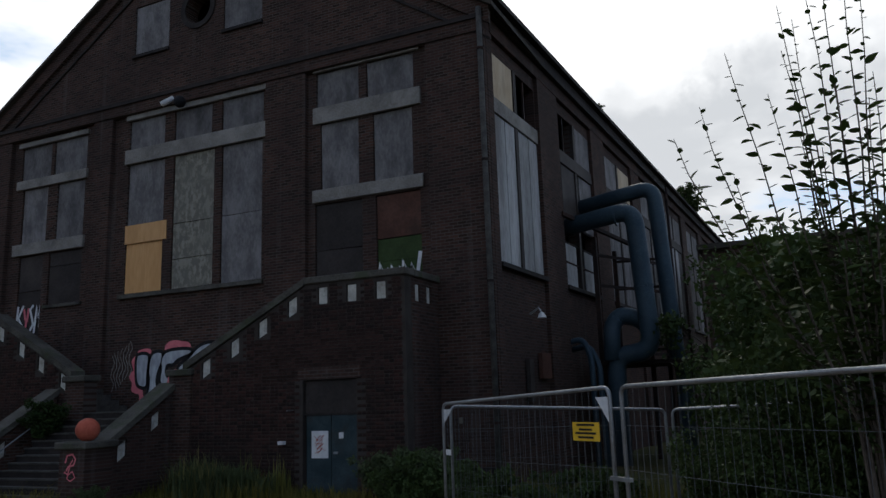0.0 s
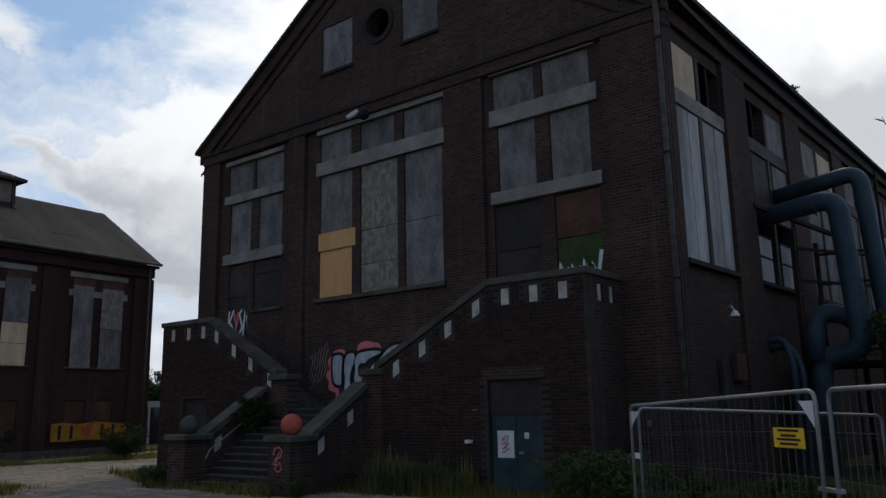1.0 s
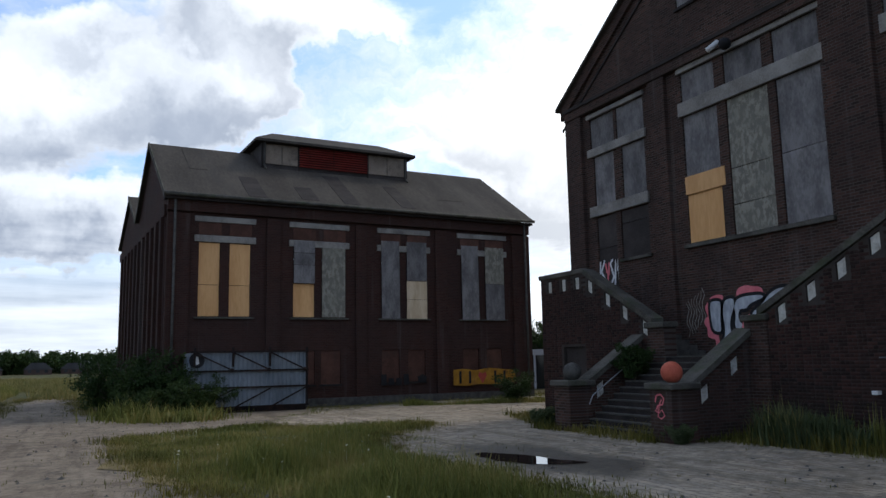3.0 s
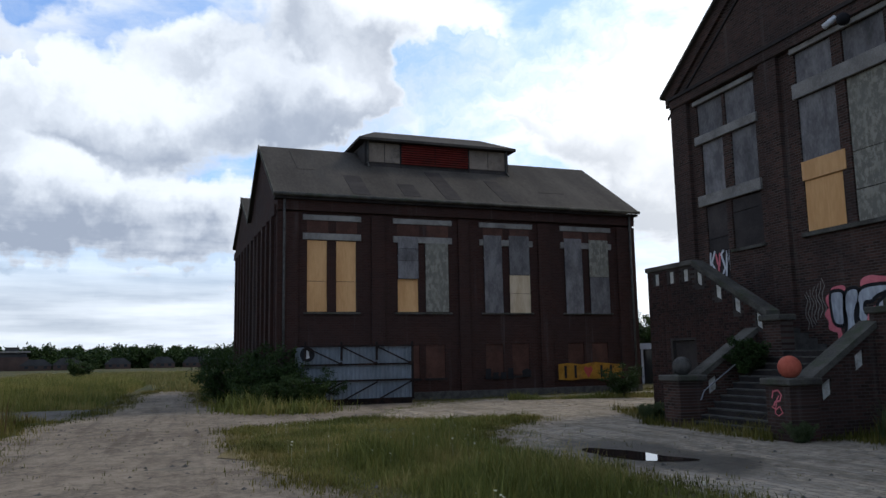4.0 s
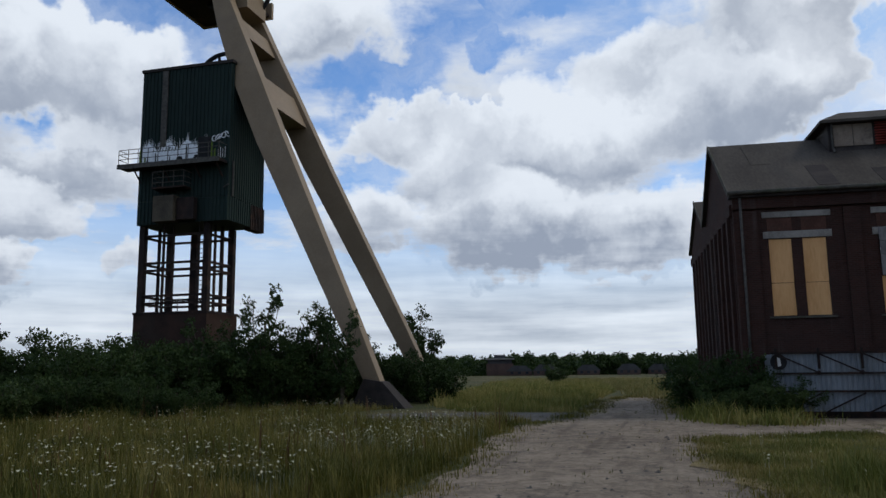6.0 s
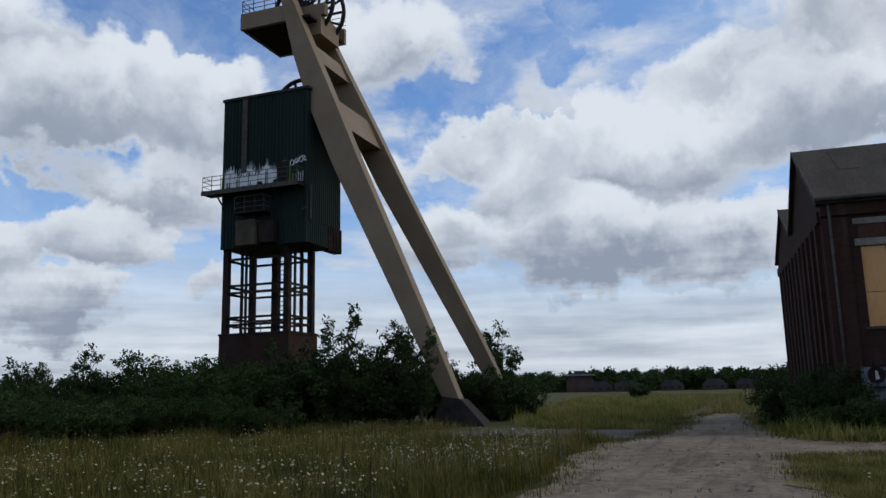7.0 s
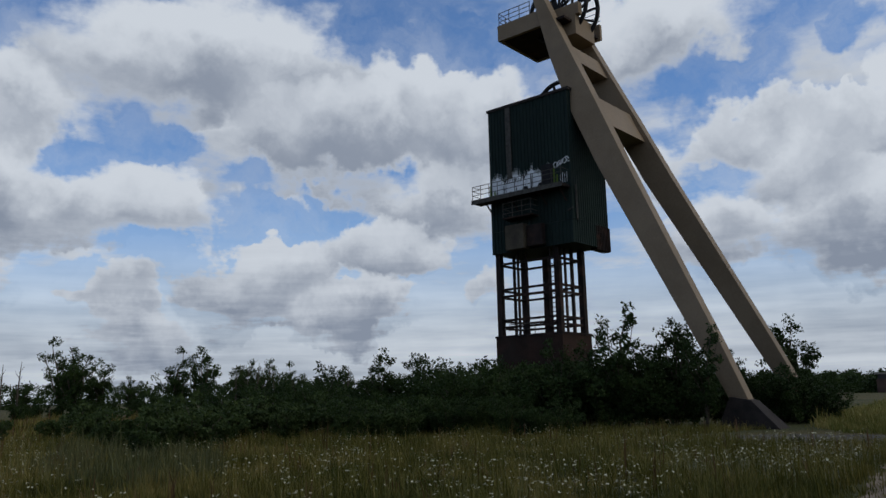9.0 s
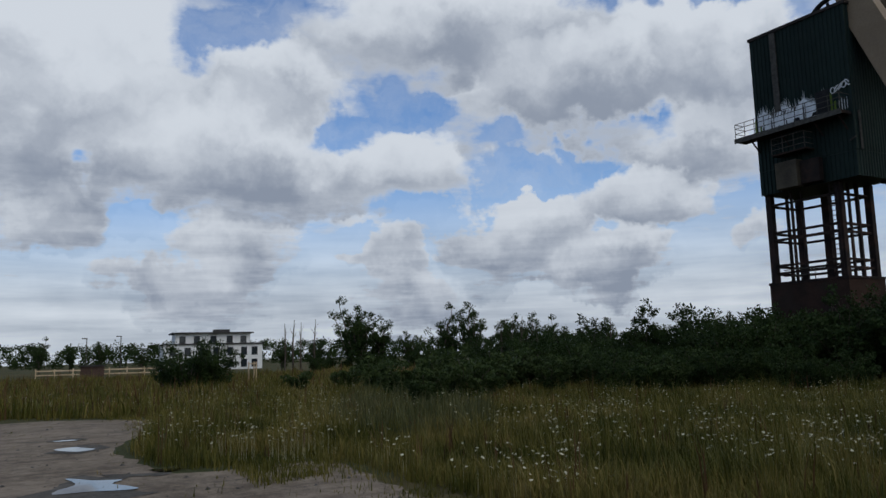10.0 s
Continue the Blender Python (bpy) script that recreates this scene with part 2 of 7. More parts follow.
flaking_board = flaking()
stone_dark = plain("grey_stone", (0.045, 0.042, 0.037), (0.09, 0.084, 0.074), 0.85, fine=25, coarse=4, stain=0.4)
ball_paint = plain("orange_paint", (0.36, 0.075, 0.045), (0.50, 0.125, 0.075), 0.6, fine=20, coarse=3, stain=0.25, stain_colour=(0.3, 0.06, 0.03))
teal_door = plain("teal_steel", (0.018, 0.032, 0.036), (0.040, 0.060, 0.065), 0.5, fine=20, coarse=2.0, stain=0.5)
steel = plain("galvanised_steel", (0.19, 0.195, 0.20), (0.32, 0.325, 0.33), 0.45, 0.7, fine=40, coarse=3, stain=0.3, stain_colour=(0.16, 0.13, 0.11))
dark_steel = plain("rusty_steel", (0.015, 0.012, 0.012), (0.036, 0.025, 0.021), 0.8, 0.2, fine=20, coarse=1.2, stain=0.5, stain_colour=(0.09, 0.045, 0.03))
blue_pipe = plain("blue_pipe_jacket", (0.024, 0.042, 0.056), (0.044, 0.068, 0.084), 0.5, 0.1, fine=16, coarse=1.2, stain=0.4, stain_colour=(0.05, 0.06, 0.07))
tar_roof = plain("roofing_felt", (0.040, 0.034, 0.028), (0.075, 0.064, 0.053), 0.95, fine=9, coarse=0.5, stain=0.5, stain_colour=(0.045, 0.042, 0.038), stretch=(0.35, 1, 0.35))
dark_trim = plain("dark_trim", (0.020, 0.017, 0.016), (0.042, 0.034, 0.030), 0.8, fine=20, coarse=1.5)
red_louvre = plain("red_louvre", (0.15, 0.022, 0.018), (0.24, 0.040, 0.030), 0.6, fine=20, coarse=1.5, stain=0.4)
lantern_panel = plain("lantern_panel", (0.15, 0.115, 0.085), (0.24, 0.19, 0.145), 0.75, fine=12, coarse=1.0, stain=0.5)
white_paint = plain("spray_white", (0.55, 0.58, 0.60), (0.72, 0.74, 0.75), 0.7, fine=14, coarse=2.5, stain=0.35, stain_colour=(0.35, 0.36, 0.38))
pink_paint = plain("spray_pink", (0.52, 0.12, 0.14), (0.66, 0.19, 0.20), 0.7, fine=14, coarse=2.5)
silver_paint = plain("spray_silver", (0.24, 0.25, 0.265), (0.46, 0.475, 0.49), 0.6, fine=9, coarse=3.0, stain=0.4, stain_colour=(0.16, 0.165, 0.175), stretch=(1, 1, 0.4))
black_paint = plain("spray_black", (0.010, 0.010, 0.011), (0.022, 0.021, 0.022), 0.7, fine=14, coarse=2.5)
green_paint = plain("spray_green", (0.030, 0.046, 0.016), (0.046, 0.068, 0.024), 0.7, fine=14, coarse=2.5)
lime_paint = plain("spray_lime", (0.07, 0.11, 0.015), (0.11, 0.16, 0.025), 0.7, fine=14, coarse=2.5)
yellow_paint = plain("spray_yellow", (0.22, 0.10, 0.012), (0.36, 0.18, 0.025), 0.7, fine=14, coarse=2.0, stain=0.5, stain_colour=(0.12, 0.05, 0.03))
paper = plain("paper", (0.50, 0.49, 0.48), (0.66, 0.65, 0.63), 0.8, fine=20, coarse=4)
red_ink = plain("red_ink", (0.30, 0.05, 0.04), (0.40, 0.08, 0.06), 0.8)
sign_yellow = plain("sign_yellow", (0.62, 0.36, 0.02), (0.72, 0.44, 0.04), 0.5, fine=10, coarse=3)
strut_paint = plain("beige_strut_paint", (0.175, 0.128, 0.082), (0.225, 0.168, 0.110), 0.55, fine=8, coarse=0.35, stain=0.25, stain_colour=(0.15, 0.12, 0.09), relief=0.1)
bark = plain("bark", (0.045, 0.036, 0.028), (0.10, 0.082, 0.065), 0.95, fine=30, coarse=4)
wire_mat = plain("dull_wire", (0.075, 0.078, 0.08), (0.13, 0.135, 0.14), 0.6, 0.5)
inside_dark = plain("inside_dark", (0.02, 0.018, 0.016), (0.035, 0.03, 0.028), 0.95)
glass, _g = material("old_glass", 0.08, 0.0, 0.5)
_g.put(_g.bsdf.inputs["Base Color"], (0.02, 0.025, 0.03, 1))

# ---- building blocks ----
ORIGIN = {}


def mesh_of(name, bm, mat, smooth=False, bevel=0.0):
    if bevel:
        bmesh.ops.bevel(bm, geom=bm.edges[:], offset=bevel, segments=1, affect="EDGES", clamp_overlap=True)
    bmesh.ops.recalc_face_normals(bm, faces=bm.faces)
    me = bpy.data.meshes.new(name)
    bm.to_mesh(me)
    bm.free()
    if mat:
        me.materials.append(mat)
    if smooth:
        for p in me.polygons:
            p.use_smooth = True
    return me


def thing(name, m, label, category, group="", world_coords=False, kind=""):
    """An Empty at the base of a thing. With world_coords its parts are given in the world's coordinates."""
    ob = new(name)
    ob.matrix_basis = m
    ob.empty_display_size = 0.2
    if world_coords:
        ORIGIN[ob] = m.inverted()
    return tagged(ob, label, category, group, kind)


def part(name, bm, mat, parent, label="", smooth=False, bevel=0.0, kind=""):
    top = parent
    while top.parent:
        top = top.parent
    if top in ORIGIN:
        bm.transform(ORIGIN[top])
    ob = new(name, mesh_of(name, bm, mat, smooth, bevel))
    ob.parent = parent
    return tagged(ob, label, kind=kind)


def single(name, bm, mat, label="", category="", group="", kind="", smooth=False, bevel=0.0, m=None):
    ob = new(name, mesh_of(name, bm, mat, smooth, bevel))
    if m is not None:
        ob.matrix_basis = m
    return tagged(ob, label, category, group, kind)


BOX = ((0, 1, 3, 2), (4, 6, 7, 5), (0, 4, 5, 1), (2, 3, 7, 6), (0, 2, 6, 4), (1, 5, 7, 3))


def box(x0, x1, y0, y1, z0, z1, bm=None):
    bm = bm or bmesh.new()
    v = [bm.verts.new((x, y, z)) for x in (x0, x1) for y in (y0, y1) for z in (z0, z1)]
    for f in BOX:
        bm.faces.new([v[i] for i in f])
    return bm


def prism(points, a, b, axis, bm=None):
    """A polygon pushed along an axis from a to b. axis 1: points are (x, z); axis 0: (y, z); axis 2: (x, y)."""
    bm = bm or bmesh.new()
    put = {0: lambda p, d: (d, p[0], p[1]), 1: lambda p, d: (p[0], d, p[1]), 2: lambda p, d: (p[0], p[1], d)}[axis]
    lo = [bm.verts.new(put(p, a)) for p in points]
    hi = [bm.verts.new(put(p, b)) for p in points]
    bm.faces.new(lo)
    bm.faces.new(hi)
    k = len(points)
    for i in range(k):
        bm.faces.new((lo[i], lo[(i + 1) % k], hi[(i + 1) % k], hi[i]))
    return bm


def pierced(outer, holes, a, b, axis):
    """A wall: an outline with openings that go right through it."""
    put = {0: lambda p, d: (d, p[0], p[1]), 1: lambda p, d: (p[0], d, p[1]), 2: lambda p, d: (p[0], p[1], d)}[axis]
    bm = bmesh.new()
    edges = []
    for loop in (outer, *holes):
        vs = [bm.verts.new(put(p, a)) for p in loop]
        edges += [bm.edges.new((vs[i], vs[(i + 1) % len(vs)])) for i in range(len(vs))]
    made = bmesh.ops.triangle_fill(bm, edges=edges, use_beauty=True)
    faces = [g for g in made["geom"] if isinstance(g, bmesh.types.BMFace)]
    ext = bmesh.ops.extrude_face_region(bm, geom=faces)
    d = Vector(put((0, 0), b - a))
    bmesh.ops.translate(bm, verts=[g for g in ext["geom"] if isinstance(g, bmesh.types.BMVert)], vec=d)
    return bm


def rect(x0, x1, z0, z1):
    return ((x0, z0), (x1, z0), (x1, z1), (x0, z1))


def tube(points, r, sides=10, bm=None, closed=False):
    """A round bar along points; r may be one radius or one for each point."""
    bm = bm or bmesh.new()
    pts = [Vector(p) for p in points]
    rings = []
    side = None
    for i, p in enumerate(pts):
        d = (pts[min(i + 1, len(pts) - 1)] - pts[max(i - 1, 0)]).normalized()
        if side is None:
            side = d.orthogonal().normalized()
        side = (side - d * side.dot(d)).normalized()
        up_ = d.cross(side)
        rr = r[i] if isinstance(r, (list, tuple)) else r
        rings.append([bm.verts.new(p + (side * math.cos(6.28319 * k / sides) + up_ * math.sin(6.28319 * k / sides)) * rr) for k in range(sides)])
    for a, b in zip(rings, rings[1:]):
        for k in range(sides):
            bm.faces.new((a[k], a[(k + 1) % sides], b[(k + 1) % sides], b[k]))
    for ring in (rings[0], rings[-1]):
        bm.faces.new(ring)
    return bm


def beam(a, b, w_, h, bm=None, up_=(0, 0, 1)):
    """A bar of rectangular section from a to b."""
    bm = bm or bmesh.new()
    a, b = Vector(a), Vector(b)
    d = (b - a).normalized()
    s = d.cross(Vector(up_))
    s = (s if s.length > 1e-3 else d.orthogonal()).normalized()
    u = s.cross(d)
    q = [(s * x * w_ / 2 + u * y * h / 2) for x, y in ((-1, -1), (1, -1), (1, 1), (-1, 1))]
    lo, hi = [bm.verts.new(a + o) for o in q], [bm.verts.new(b + o) for o in q]
    bm.faces.new(lo)
    bm.faces.new(hi)
    for i in range(4):
        bm.faces.new((lo[i], lo[(i + 1) % 4], hi[(i + 1) % 4], hi[i]))
    return bm


def ball(c, r, bm=None, u=24, v=14):
    bm = bm or bmesh.new()
    bmesh.ops.create_uvsphere(bm, u_segments=u, v_segments=v, radius=r, matrix=Matrix.Translation(c))
    return bm


def bend(points, r, steps=6):
    """Points with their inner corners rounded to radius r."""
    pts = [Vector(p) for p in points]
    out = [pts[0]]
    for p, q, s in zip(pts, pts[1:], pts[2:]):
        a, b = (p - q).normalized(), (s - q).normalized()
        k0, k1 = q + a * r, q + b * r
        for i in range(steps + 1):
            f = i / steps
            out.append(k0 * (1 - f) ** 2 + q * 2 * f * (1 - f) + k1 * f ** 2)
    return out + [pts[-1]]

# ---- engine hall with the double stairs ----
YF = 17.85                      # face of pilasters and frieze
YB = 18.0                       # face of the bays between them
XL, XR, XC = -25.85, -6.75, -16.3
APEX, EAVE = 18.75, 12.42
hall = thing("engine_hall", pose(XC, YF, 0), "tall soot-blackened brick engine hall with boarded-up windows", "building", world_coords=True)

ROW_TOP = {1: (10.12, 11.34), 2: (10.42, 11.43), 3: (10.47, 11.55)}
LIGHTS_TOP = {1: ((-24.4, -22.93), (-22.79, -21.22)), 2: ((-19.3, -17.79), (-17.39, -15.88), (-15.5, -13.92)), 3: ((-12.05, -10.63), (-10.38, -8.9))}
LIGHTS_LOW = {1: ((-24.24, -23.0), (-22.55, -21.24)), 2: ((-19.3, -17.75), (-17.38, -15.75), (-15.47, -13.95)), 3: ((-11.91, -10.65), (-10.19, -8.97))}
ROW_LOW = {1: (7.85, 9.80), 2: (5.70, 9.94), 3: (8.04, 9.98)}
holes = []
for bay in (1, 2, 3):
    holes += [rect(x0, x1, *ROW_TOP[bay]) for x0, x1 in LIGHTS_TOP[bay]]
    holes += [rect(x0, x1, *ROW_LOW[bay]) for x0, x1 in LIGHTS_LOW[bay]]
DOORS = ((-24.21, -23.05, 4.16, 7.42), (-22.76, -21.22, 5.66, 7.42), (-12.1, -10.56, 4.16, 7.62), (-10.14, -8.78, 4.16, 7.62))
holes += [rect(x0, x1, z0, z1) for x0, x1, z0, z1 in DOORS]
part("front_wall", pierced(rect(XL + 0.02, XR - 0.02, 0, 11.6), holes, YB, YB + 0.45, 1), brick_x, hall)

slope = (APEX - EAVE) / (XC - XL)
circle = [(XC - 0.17 + 0.52 * math.cos(k * math.pi / 12), 14.72 + 0.52 * math.sin(k * math.pi / 12)) for k in range(24)]
GABLE = (rect(-19.17, -17.68, 13.66, 15.42), rect(-15.44, -13.95, 13.70, 15.46))
part("gable_wall", pierced(((XL, 11.6), (XR, 11.6), (XR, EAVE), (XC, APEX), (XL, EAVE)), (*GABLE, circle), YF + 0.06, YB + 0.45, 1), brick_x, hall)
ring = [(XC - 0.17 + r * math.cos(k * math.pi / 12), 14.72 + r * math.sin(k * math.pi / 12)) for r in (0.70, 0.52) for k in range(24)]
part("oculus_surround", pierced(ring[:24], (ring[24:],), YF + 0.01, YF + 0.056, 1), dark_trim, hall)
for x0, x1, z0, z1 in ((XL, -24.82, 0, 11.6), (-20.77, -19.95, 0, 11.6), (-13.74, -12.34, 0, 11.6), (-8.45, XR, 0, 11.6)):
    part("pilaster", box(x0, x1, YF, YB - 0.003, z0, z1), brick_x, hall)
part("frieze", box(XL, XR, YF - 0.04, YF + 0.055, 11.62, 12.0), brick_x, hall)
part("frieze_moulding", box(XL - 0.03, XR + 0.03, YF - 0.10, YF - 0.043, 11.96, 12.08), dark_trim, hall)
for s in (-1, 1):
    e = XC + s * 9.75
    k = APEX - 9.75 * slope
    band = ((e, k - 0.05), (XC, APEX - 0.05), (XC, APEX - 0.55), (e, k - 0.55))
    part("rake_band", prism(band, YF - 0.06, YF + 0.057, 1), brick_x, hall)
    band = ((e, k - 0.93), (XC, APEX - 0.93), (XC, APEX - 1.01), (e, k - 1.01))
    part("rake_moulding", prism(band, YF + 0.0, YF + 0.056, 1), dark_trim, hall)
    top = ((e + s * 0.15, k - 0.02), (XC, APEX + 0.10), (XC, APEX - 0.03), (e + s * 0.15, k - 0.15))
    part("roof_slope", prism(top, YF - 0.22, 82, 1), tar_roof, hall)


def slab(x0, x1, z0, z1, y, name, mat, parent, thick=0.03, label=""):
    """A board fixed over an opening, slightly askew."""
    k = random.uniform(-0.012, 0.012)
    pts = ((x0 + k, z0 - k), (x1 + k, z0 + k), (x1 - k, z1 + k), (x0 - k, z1 - k))
    return part(name, prism(pts, y, y + thick, 1), mat, parent, label)


def lintel(x0, x1, z0, z1, name="lintel"):
    part(name, box(x0, x1, YB - 0.09, YB + 0.2, z0, z1), concrete, hall, bevel=0.012)


for bay, (x0, x1) in ((1, (-24.52, -21.12)), (2, (-19.4, -13.77)), (3, (-12.12, -8.68))):
    lintel(x0, x1, ROW_LOW[bay][1], ROW_TOP[bay][0])
    lintel(x0, x1, ROW_TOP[bay][1], ROW_TOP[bay][1] + 0.17)
lintel(-24.52, -21.12, 7.44, 7.84, "window_sill")
lintel(-12.14, -8.66, 7.66, 8.02, "window_sill")
part("window_sill", box(-19.45, -13.85, YB - 0.12, YB + 0.2, 5.55, 5.68), coping, hall, bevel=0.01)
part("door_sill", box(-22.85, -21.12, YB - 0.08, YB + 0.1, 5.54, 5.64), coping, hall)
yb = YB + 0.05
for bay in (1, 2, 3):
    for x0, x1 in LIGHTS_TOP[bay]:
        slab(x0 + 0.02, x1 - 0.02, ROW_TOP[bay][0] + 0.01, ROW_TOP[bay][1] - 0.01, yb, "window_board", grey_board, hall)
    for i, (x0, x1) in enumerate(LIGHTS_LOW[bay]):
        if bay == 2 and i == 0:
            slab(x0 + 0.02, x1 - 0.02, 7.80, 9.93, yb, "window_board", grey_board, hall)
            slab(x0 + 0.02, x1 - 0.03, 5.72, 7.38, yb - 0.012, "window_board", orange_board, hall, 0.022, "new orange plywood board")
            slab(x0 + 0.00, x1 + 0.17, 7.30, 7.90, YB - 0.03, "window_board", orange_board, hall, 0.025, "new orange plywood board")
        elif bay == 2 and i == 1:
            for z0, z1 in ((5.72, 6.62), (6.64, 7.74), (7.76, 9.93)):
                slab(x0 + 0.02, x1 - 0.02, z0, z1, yb, "window_board", flaking_board, hall, 0.03, "board with flaking pale paint")
        elif bay == 2:
            for z0, z1 in ((5.72, 7.74), (7.76, 9.93)):
                slab(x0 + 0.02, x1 - 0.02, z0, z1, yb, "window_board", grey_board, hall)
        else:
            slab(x0 + 0.02, x1 - 0.02, ROW_LOW[bay][0] + 0.01, ROW_LOW[bay][1] - 0.01, yb, "window_board", grey_board, hall)
for x0, x1, z0, z1 in ((-19.15, -17.70, 13.68, 15.40), (-15.42, -13.97, 13.72, 15.44)):
    slab(x0, x1, z0, z1, YF + 0.10, "window_board", grey_board, hall)
    part("window_sill", box(x0 - 0.06, x1 + 0.06, YF - 0.02, YF + 0.058, z0 - 0.12, z0 - 0.02), dark_trim, hall)
for i, (x0, x1, z0, z1) in enumerate(DOORS):
    if i == 3:
        slab(x0 + 0.02, x1 - 0.02, 6.42, z1 - 0.02, yb, "door_board", brown_board, hall)
        slab(x0 + 0.02, x1 - 0.02, z0, 6.40, yb + 0.02, "door_leaf", green_paint, hall, 0.05, "door leaf sprayed green")
        for z in (4.9, 5.35, 5.8):
            part("door_rail", box(x0 + 0.1, x1 - 0.1, yb + 0.006, yb + 0.019, z, z + 0.08), green_paint, hall)
    else:
        mid = (z0 + z1) / 2 + 0.4
        slab(x0 + 0.02, x1 - 0.02, z0 + 0.01, mid - 0.01, yb, "door_board", dark_board, hall)
        slab(x0 + 0.02, x1 - 0.02, mid + 0.01, z1 - 0.02, yb, "door_board", dark_board, hall)

# side wall, which runs off a little askew; s is metres along it from the corner
SIDE = Matrix.Translation((XR, YF, 0)) @ Matrix.Rotation(radians(-2.7), 4, "Z")


def on_side(bm):
    bm.transform(SIDE)
    return bm


BAYS = [(0.52 + 0.0, 3.95), (5.75, 9.45), (11.15, 15.3), (16.8, 20.8)] + [(22.3 + 5.5 * k, 26.4 + 5.5 * k) for k in range(7)]
side_holes = []
for k, (s0, s1) in enumerate(BAYS):
    mid = (s0 + s1) / 2
    for a, b in ((s0 + 0.06, mid - 0.1), (mid + 0.1, s1 - 0.06)):
        side_holes += [rect(a, b, 5.52, 9.58), rect(a, b, 10.0, 11.3)]
part("side_wall", on_side(pierced(rect(0.0, 62, 0, 11.7), side_holes, -0.45, -0.12, 0)), brick_y, hall)
part("side_frieze", on_side(box(-0.45, 0.0, 0.45, 62, 11.72, 12.45)), brick_y, hall)
part("side_cornice", on_side(box(0.003, 0.16, 0.1, 62, 12.12, 12.5)), dark_trim, hall)
part("gutter", on_side(box(0.10, 0.34, -0.2, 62, 12.50, 12.64)), dark_trim, hall)
ends = [0.0] + [e for b in BAYS for e in b] + [62]
for a, b in zip(ends[0::2], ends[1::2]):
    part("side_pilaster", on_side(box(-0.117, 0.0, a + (0.003 if a else 0.16), b - 0.003, 0, 11.7)), brick_y, hall)
for k, (s0, s1) in enumerate(BAYS):
    mid = (s0 + s1) / 2
    part("transom", on_side(box(-0.16, -0.06, s0 + 0.03, s1 - 0.03, 9.58, 10.0)), dark_board if k else concrete, hall)
    part("mullion", on_side(box(-0.2, -0.07, mid - 0.1, mid + 0.1, 5.52, 9.57)), dark_board, hall)
    part("mullion", on_side(box(-0.2, -0.07, mid - 0.1, mid + 0.1, 10.01, 11.3)), dark_board, hall)
    part("window_sill", on_side(box(-0.3, 0.05, s0, s1, 5.38, 5.51)), dark_trim, hall, bevel=0.01)
    for i, (a, b) in enumerate(((s0 + 0.06, mid - 0.1), (mid + 0.1, s1 - 0.06))):
        tops = {(0, 0): tan_board, (2, 1): tan_board, (0, 1): None, (1, 0): None}
        mat = tops.get((k, i), grey_board)
        if mat:
            part("window_board", on_side(box(-0.15, -0.105, a + 0.02, b - 0.02, 10.02, 11.28)), mat, hall)
        else:
            part("window_bar", on_side(box(-0.2, -0.15, (a + b) / 2 - 0.03, (a + b) / 2 + 0.03, 10.0, 11.3)), dark_steel, hall)
        if k == 0:
            for j in range(2):
                c = a + (b - a) * (0.0, 0.56)[j]
                d = a + (b - a) * (0.54, 1.0)[j]
                part("window_plank", on_side(box(-0.15, -0.105, c + 0.015, d - 0.015, 5.55 + 0.03 * j, 9.55)), white_plank, hall)
        elif k == 1:
            # broken lights: bars, a few panes left low down
            for z in (6.3, 6.95, 7.6, 8.3, 9.0):
                part("glazing_bar", on_side(box(-0.18, -0.14, a, b, z, z + 0.045)), dark_steel, hall)
            part("window_board", on_side(box(-0.15, -0.11, a + 0.3, b - 0.02, 7.65, 9.55)), dark_board if i == 0 else grey_board, hall)
            for z0, z1 in ((5.55, 6.28), (6.36, 6.93)):
                part("window_board", on_side(box(-0.17, -0.14, a + 0.35 + 0.1 * i, b - 0.25, z0, z1)), white_plank, hall)
        else:
            for j in range(2):
                c, d = a + (b - a) * 0.5 * j, a + (b - a) * 0.5 * (j + 1)
                part("window_board", on_side(box(-0.15, -0.11, c + 0.015, d - 0.015, 5.55, 9.55)), (grey_board, white_plank, dark_board)[(k + i * j) % 3] if k > 2 else grey_board, hall)
# back and far sides, closed
part("side_wall", box(XL, XL + 0.4, YB + 0.46, 81, 0, EAVE - 0.1), brick_y, hall)
part("back_wall", prism(((XL, 0), (XR + 3.4, 0), (XR + 3.4, EAVE), (XC, APEX - 0.2), (XL, EAVE - 0.1)), 79.5, 80, 1), brick_x, hall)
part("inner_floor", box(XL + 0.5, XR - 0.5, YB + 0.5, 79, 3.9, 4.1), inside_dark, hall)
pipe_pts = [(XR - 0.05, YF - 0.14, 12.2), (XR - 0.05, YF - 0.14, 6.0), (XR - 0.05, YF - 0.14, 0.0)]
drain = part("downpipe", tube(pipe_pts, 0.075, 10), stone_dark, hall, "grey metal downpipe", smooth=True)
for z in (1.5, 4.9, 8.0, 11.0):
    part("pipe_clip", tube([(XR - 0.05, YF - 0.14, z), (XR - 0.05, YF - 0.14, z + 0.06)], 0.10, 10), dark_steel, drain)
part("downpipe", on_side(tube([(0.16, 22.0, 12.4), (0.16, 22.0, 0.0)], 0.07, 8)), dark_steel, hall, smooth=True)
part("plinth", box(XL - 0.05, XR, YF - 0.06, YF - 0.003, 0, 0.5), dark_trim, hall)
part("wall_vent", on_side(box(-0.09, 0.02, 2.05, 2.35, 2.0, 3.1)), dark_board, hall)
part("wall_hatch", on_side(box(-0.09, 0.03, 3.0, 3.7, 2.6, 3.3)), brown_board, hall)
